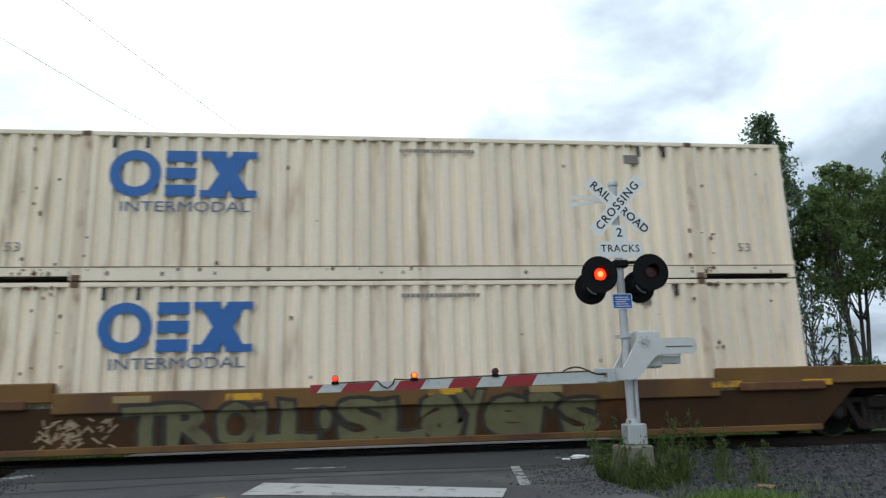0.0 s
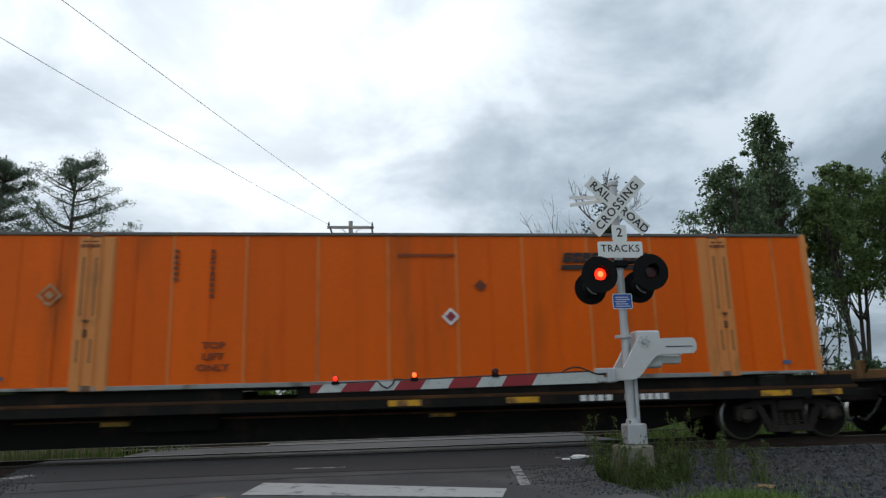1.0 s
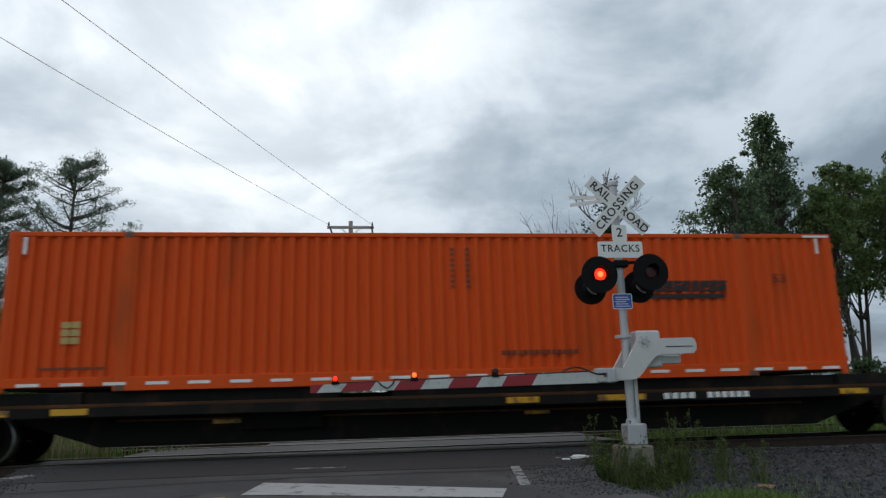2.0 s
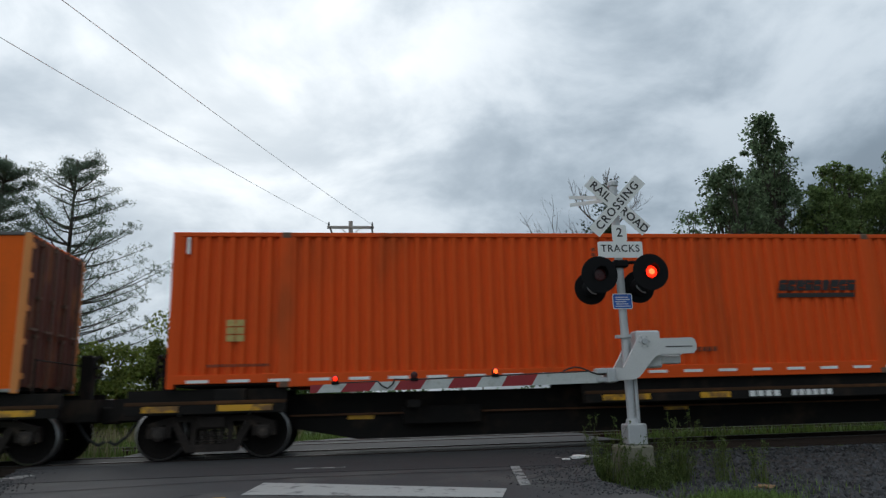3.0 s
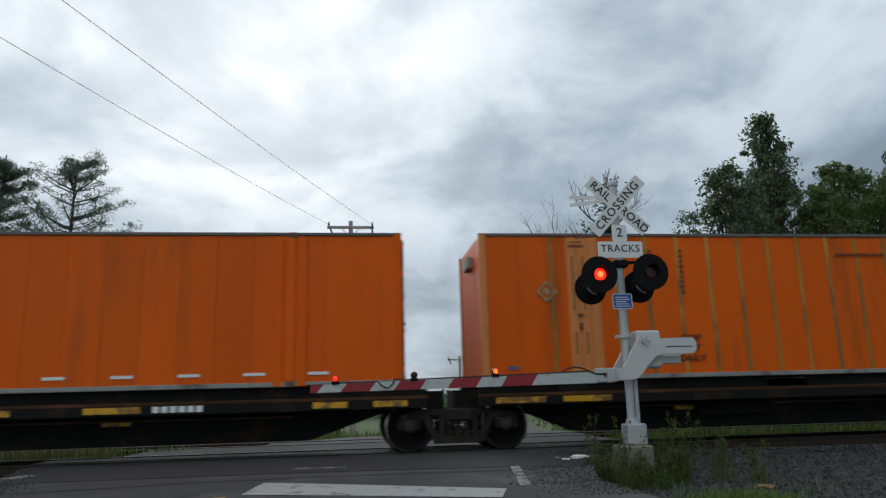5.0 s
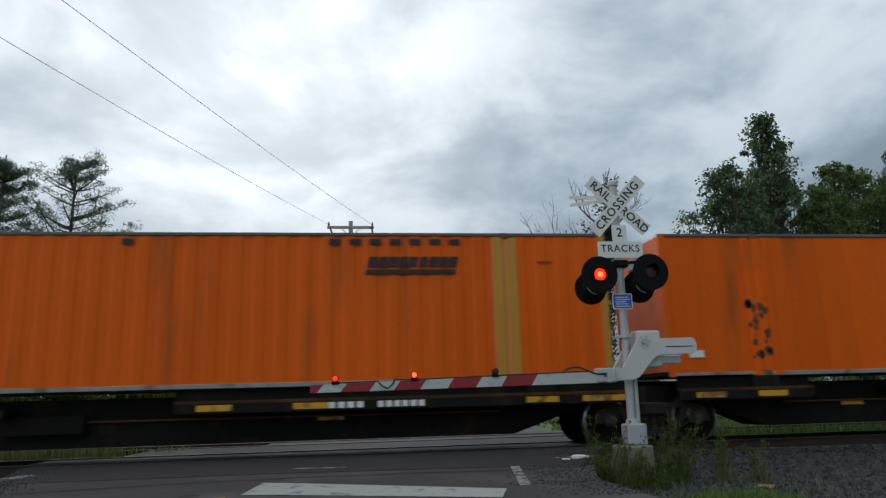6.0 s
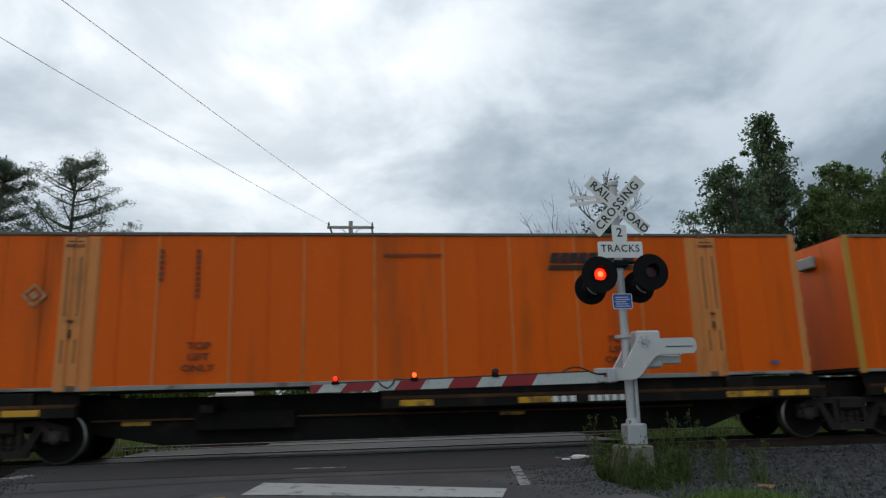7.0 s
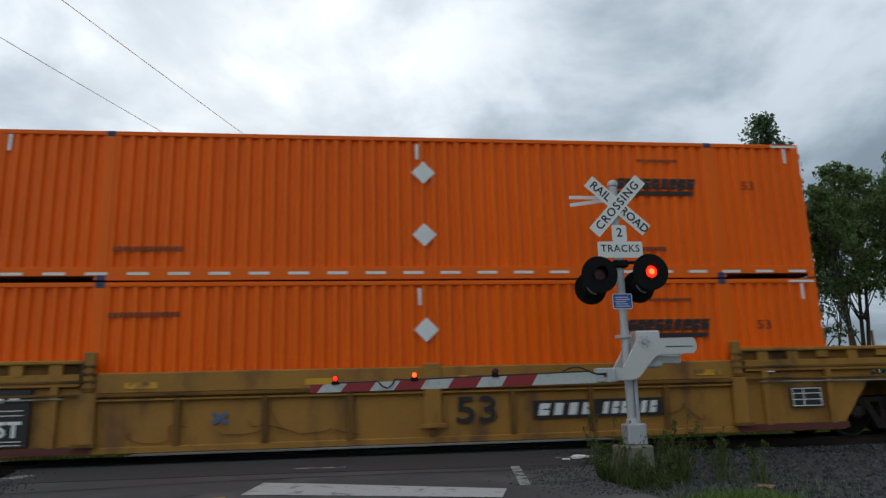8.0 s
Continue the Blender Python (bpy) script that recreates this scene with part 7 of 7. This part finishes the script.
def stones(name, pts, size, seed, label):
    rng = np.random.default_rng(seed)
    n = len(pts)
    v = OCTA[None] * rng.uniform(0.55, 1.25, (n, 6, 1)) + rng.normal(size=(n, 6, 3)) * 0.22
    v *= (size * rng.uniform(0.5, 1.4, n) ** 1.2)[:, None, None]
    a = rng.uniform(0, 6.28, n)
    ca, sa = np.cos(a)[:, None], np.sin(a)[:, None]
    v = np.stack([v[..., 0] * ca - v[..., 1] * sa, v[..., 0] * sa + v[..., 1] * ca, v[..., 2] * 0.8], -1) + np.asarray(pts)[:, None]
    f = (np.arange(n)[:, None, None] * 6 + np.array(OCTA_F)[None]).reshape(-1, 3)
    me = bpy.data.meshes.new(name)
    me.from_pydata(v.reshape(-1, 3).tolist(), [], f.tolist())
    tagged(part(name, me, M_STONES), label, "gravel", kind="stuff")


def make_gravel():
    rng = random.Random(2)
    pts = []
    while len(pts) < 30000:
        y = rng.uniform(7.5, 13.4)
        x = lerp_table(y, ROAD_RIGHT) + 0.15 + 11.5 * rng.random() ** 1.15
        edge = x - lerp_table(y, ROAD_RIGHT)
        if edge < 0.9 and rng.random() > edge:
            continue
        pts.append((x, y, ground_z(x, y) + rng.uniform(-0.02, 0.012)))
    stones("gravel", pts, 0.040, 1, "loose grey crushed stone beside the track")
    pts = []
    while len(pts) < 16000:
        x, y = rng.uniform(-14, 22), rng.uniform(12.95, 17.2)
        if -6.1 < x < 6.2:
            continue
        pts.append((x, y, -0.20 + rng.uniform(-0.02, 0.015)))
    stones("ballast_stones", pts, 0.036, 2, "dark crushed stone between the rails")
    pts = []
    for _ in range(2600):
        y = rng.uniform(8.0, 13.0)
        side = rng.random() < 0.6
        x = lerp_table(y, ROAD_RIGHT) - abs(rng.gauss(0, 0.55)) if side else lerp_table(y, ROAD_LEFT) + abs(rng.gauss(0, 0.25))
        pts.append((x, y, road_z(y) + 0.008))
    stones("road_grit", pts, 0.012, 3, "small stones strewn along the road's edge")
    # soil strip under the gravel, flush with the ground
    bm = bmesh.new()
    xs, ys = [2.2 + i * 0.5 for i in range(40)], [7.0 + j * 0.35 for j in range(19)]
    grid = [[bm.verts.new((max(x, lerp_table(y, ROAD_RIGHT) - 0.02 + 0.001 * i), y, ground_z(max(x, lerp_table(y, ROAD_RIGHT) - 0.02), y) + 0.012)) for i, x in enumerate(xs)] for y in ys]
    for j in range(len(ys) - 1):
        for i in range(len(xs) - 1):
            bm.faces.new((grid[j][i], grid[j][i + 1], grid[j + 1][i + 1], grid[j + 1][i]))
    tagged(part("gravel_bed", bm, M_BALLAST), "grey gravel bed beside the road and track", "gravel", kind="stuff")


make_gravel()


# ---------- waiting cars and a house far along the road ----------
M_CARDARK = paint("dark_red_car_paint", (0.10, 0.018, 0.022), 0.25, vary=0.08, spec=0.6)
M_CARGREEN = paint("dark_green_car_paint", (0.03, 0.05, 0.045), 0.25, vary=0.08, spec=0.6)
M_CARSILVER = paint("silver_car_paint", (0.45, 0.46, 0.48), 0.25, metal=0.3, vary=0.05)
M_CARGLASS = paint("dark_car_glass", (0.02, 0.025, 0.03), 0.08, vary=0.1, spec=0.8)
M_TYRE = paint("black_tyre", (0.015, 0.015, 0.015), 0.85, vary=0.2)
M_CHROME = paint("bright_chrome", (0.75, 0.76, 0.78), 0.15, metal=1.0, vary=0.05)
M_HEADLAMP = glow("lit_headlamp", (1.0, 0.97, 0.90), 4.0)


def car(x, y, heading, paint_mat, label, lit=True):
    c = empty("car", label, "car", "waiting cars", pose(x, y, road_z(y) + 0.02, 0, 0, heading))
    # front looks along -y in its own space
    bm = bmesh.new()
    prof = ((-2.25, 0.35), (-2.30, 0.62), (-2.15, 0.86), (-1.20, 1.02), (-0.55, 1.55), (0.2, 1.68), (1.6, 1.64), (2.2, 1.12), (2.3, 0.9), (2.28, 0.35))
    w0 = [0.80, 0.90, 0.92, 0.90, 0.70, 0.68, 0.68, 0.84, 0.90, 0.88]
    a = [bm.verts.new((-w, q, z)) for (q, z), w in zip(prof, w0)]
    b = [bm.verts.new((w, q, z)) for (q, z), w in zip(prof, w0)]
    n = len(prof)
    for i in range(n):
        bm.faces.new((a[i], b[i], b[(i + 1) % n], a[(i + 1) % n]))
    bm.faces.new(a), bm.faces.new(b[::-1])
    body = part("body", bm, paint_mat, c)
    mod = body.modifiers.new("bevel", "BEVEL")
    mod.width, mod.segments = 0.09, 3
    bm = bmesh.new()
    v = [bm.verts.new(p) for p in ((-0.80, -1.19, 1.06), (0.80, -1.19, 1.06), (0.66, -0.60, 1.54), (-0.66, -0.60, 1.54))]
    bm.faces.new(v)
    ext = bmesh.ops.extrude_face_region(bm, geom=list(bm.faces))
    for g in ext["geom"]:
        if isinstance(g, bmesh.types.BMVert):
            g.co += Vector((0, -0.03, 0.03))
    part("windscreen", bm, M_CARGLASS, c, "dark windscreen")
    boxed("grille", (-0.45, 0.45, -2.33, -2.27, 0.52, 0.74), M_CHROME, c, "bright grille", 0.02)
    boxed("lower_grille", (-0.6, 0.6, -2.315, -2.25, 0.38, 0.48), M_HOOD, c)
    boxed("number_plate", (-0.16, 0.16, -2.345, -2.33, 0.42, 0.53), M_SIGN, c, "plain white plate")
    for s in (-1, 1):
        bm = bmesh.new()
        lathe(bm, (s * 0.70, -2.24, 0.74), (0, -1, 0), ((0, 0.11), (0.04, 0.10), (0.07, 0.05), (0.075, 0.001)), 14)
        part("headlight", bm, M_HEADLAMP if lit else M_CHROME, c, "lit white headlight")
        boxed("mirror", (s * 0.98 - 0.10, s * 0.98 + 0.10, -0.95, -0.85, 1.02, 1.15), paint_mat, c, bevel=0.03)
        boxed("side_window", (s * 0.80 - 0.02, s * 0.80 + 0.02, -0.55, 1.5, 1.10, 1.50), M_CARGLASS, c, bevel=0.01)
        for q in (-1.45, 1.45):
            bm = bmesh.new()
            lathe(bm, (s * 0.93, q, 0.33), (-s, 0, 0), ((0, 0.2), (0, 0.30), (0.03, 0.33), (0.18, 0.33), (0.2, 0.3)), 20)
            wheel = part("wheel", bm, M_TYRE, c, "black tyre")
            bm = bmesh.new()
            lathe(bm, (s * 0.935, q, 0.33), (-s, 0, 0), ((0.0, 0.001), (0.0, 0.19), (0.04, 0.21)), 16)
            part("rim", bm, M_CARSILVER, wheel)
    return c


car(5.75, 38.2, -10, M_CARDARK, "dark red car with lit headlights waiting beyond the crossing")
car(8.9, 56.0, -11, M_CARGREEN, "dark green car with lit headlights waiting in line")
car(11.4, 66.0, -11, M_CARSILVER, "silver car with lit headlights far down the road")


def make_house():
    h = empty("house", "small white house with grey roof far down the road", "house", "", pose(26.0, 128.0, -2.2, 0, 0, 12))
    m_wall = paint("white_clapboard", (0.66, 0.66, 0.64), 0.7, vary=0.06, scale=1.0)
    m_roof = paint("grey_shingle_roof", (0.16, 0.16, 0.17), 0.9, vary=0.2)
    bm = bmesh.new()
    prism(bm, ((-4, 0), (4, 0), (4, 3.0), (-4, 3.0)), -3, 3)
    wall = part("wall", bm, m_wall, h)
    bm = bmesh.new()
    a = [bm.verts.new(p) for p in ((-4.3, -3.4, 2.95), (4.3, -3.4, 2.95), (4.3, 0, 4.9), (-4.3, 0, 4.9), (4.3, 3.4, 2.95), (-4.3, 3.4, 2.95))]
    for q in ((0, 1, 2, 3), (3, 2, 4, 5), (0, 3, 5), (1, 4, 2), (0, 5, 4, 1)):
        bm.faces.new([a[i] for i in q])
    part("roof", bm, m_roof, h)
    for x in (-2.6, 0.0, 2.4):
        w = boxed("window", (x - 0.5, x + 0.5, -3.05, -2.98, 1.0, 2.2), M_CARGLASS, h, "dark window")
        boxed("window_frame", (x - 0.58, x + 0.58, -3.08, -3.05, 2.2, 2.3), m_wall, w)


make_house()


# ---------- what moves ----------
def motions():
    for thing, x, y, z in MOVING:
        walk(thing, [(t, pose(x + SPEED * t, y, z)) for t in (0.0, 2.0, 4.0, 6.0, 8.0)])
    # flashers: each bulb slides out to its lens to shine, and back into the dark housing
    for bulb, (x, y, z), facing, lit in BLINKS:
        shown, back = pose(x, y, z), pose(x, y - facing * (0.11 if z > 2 else 0.04), z)
        rows = []
        for a, b in lit:
            rows += [(a, back), (a + 0.0334, shown), (b, shown), (b + 0.0334, back)]
        first = shown if any(a < 0 < b for a, b in lit) else back
        last = shown if any(a < 8 < b for a, b in lit) else back
        rows = [(0.0, first)] + [r for r in rows if 0.034 < r[0] < 7.96] + [(8.0, last)]
        walk(bulb, rows)
    turn = math.degrees(SPEED / 30 / 0.4575)
    for wheel, sx in WHEELS:
        walk(wheel, [(k / 30, pose(sx, 0, 0.4575, 0, turn * k, 0)) for k in range(241)])


motions()
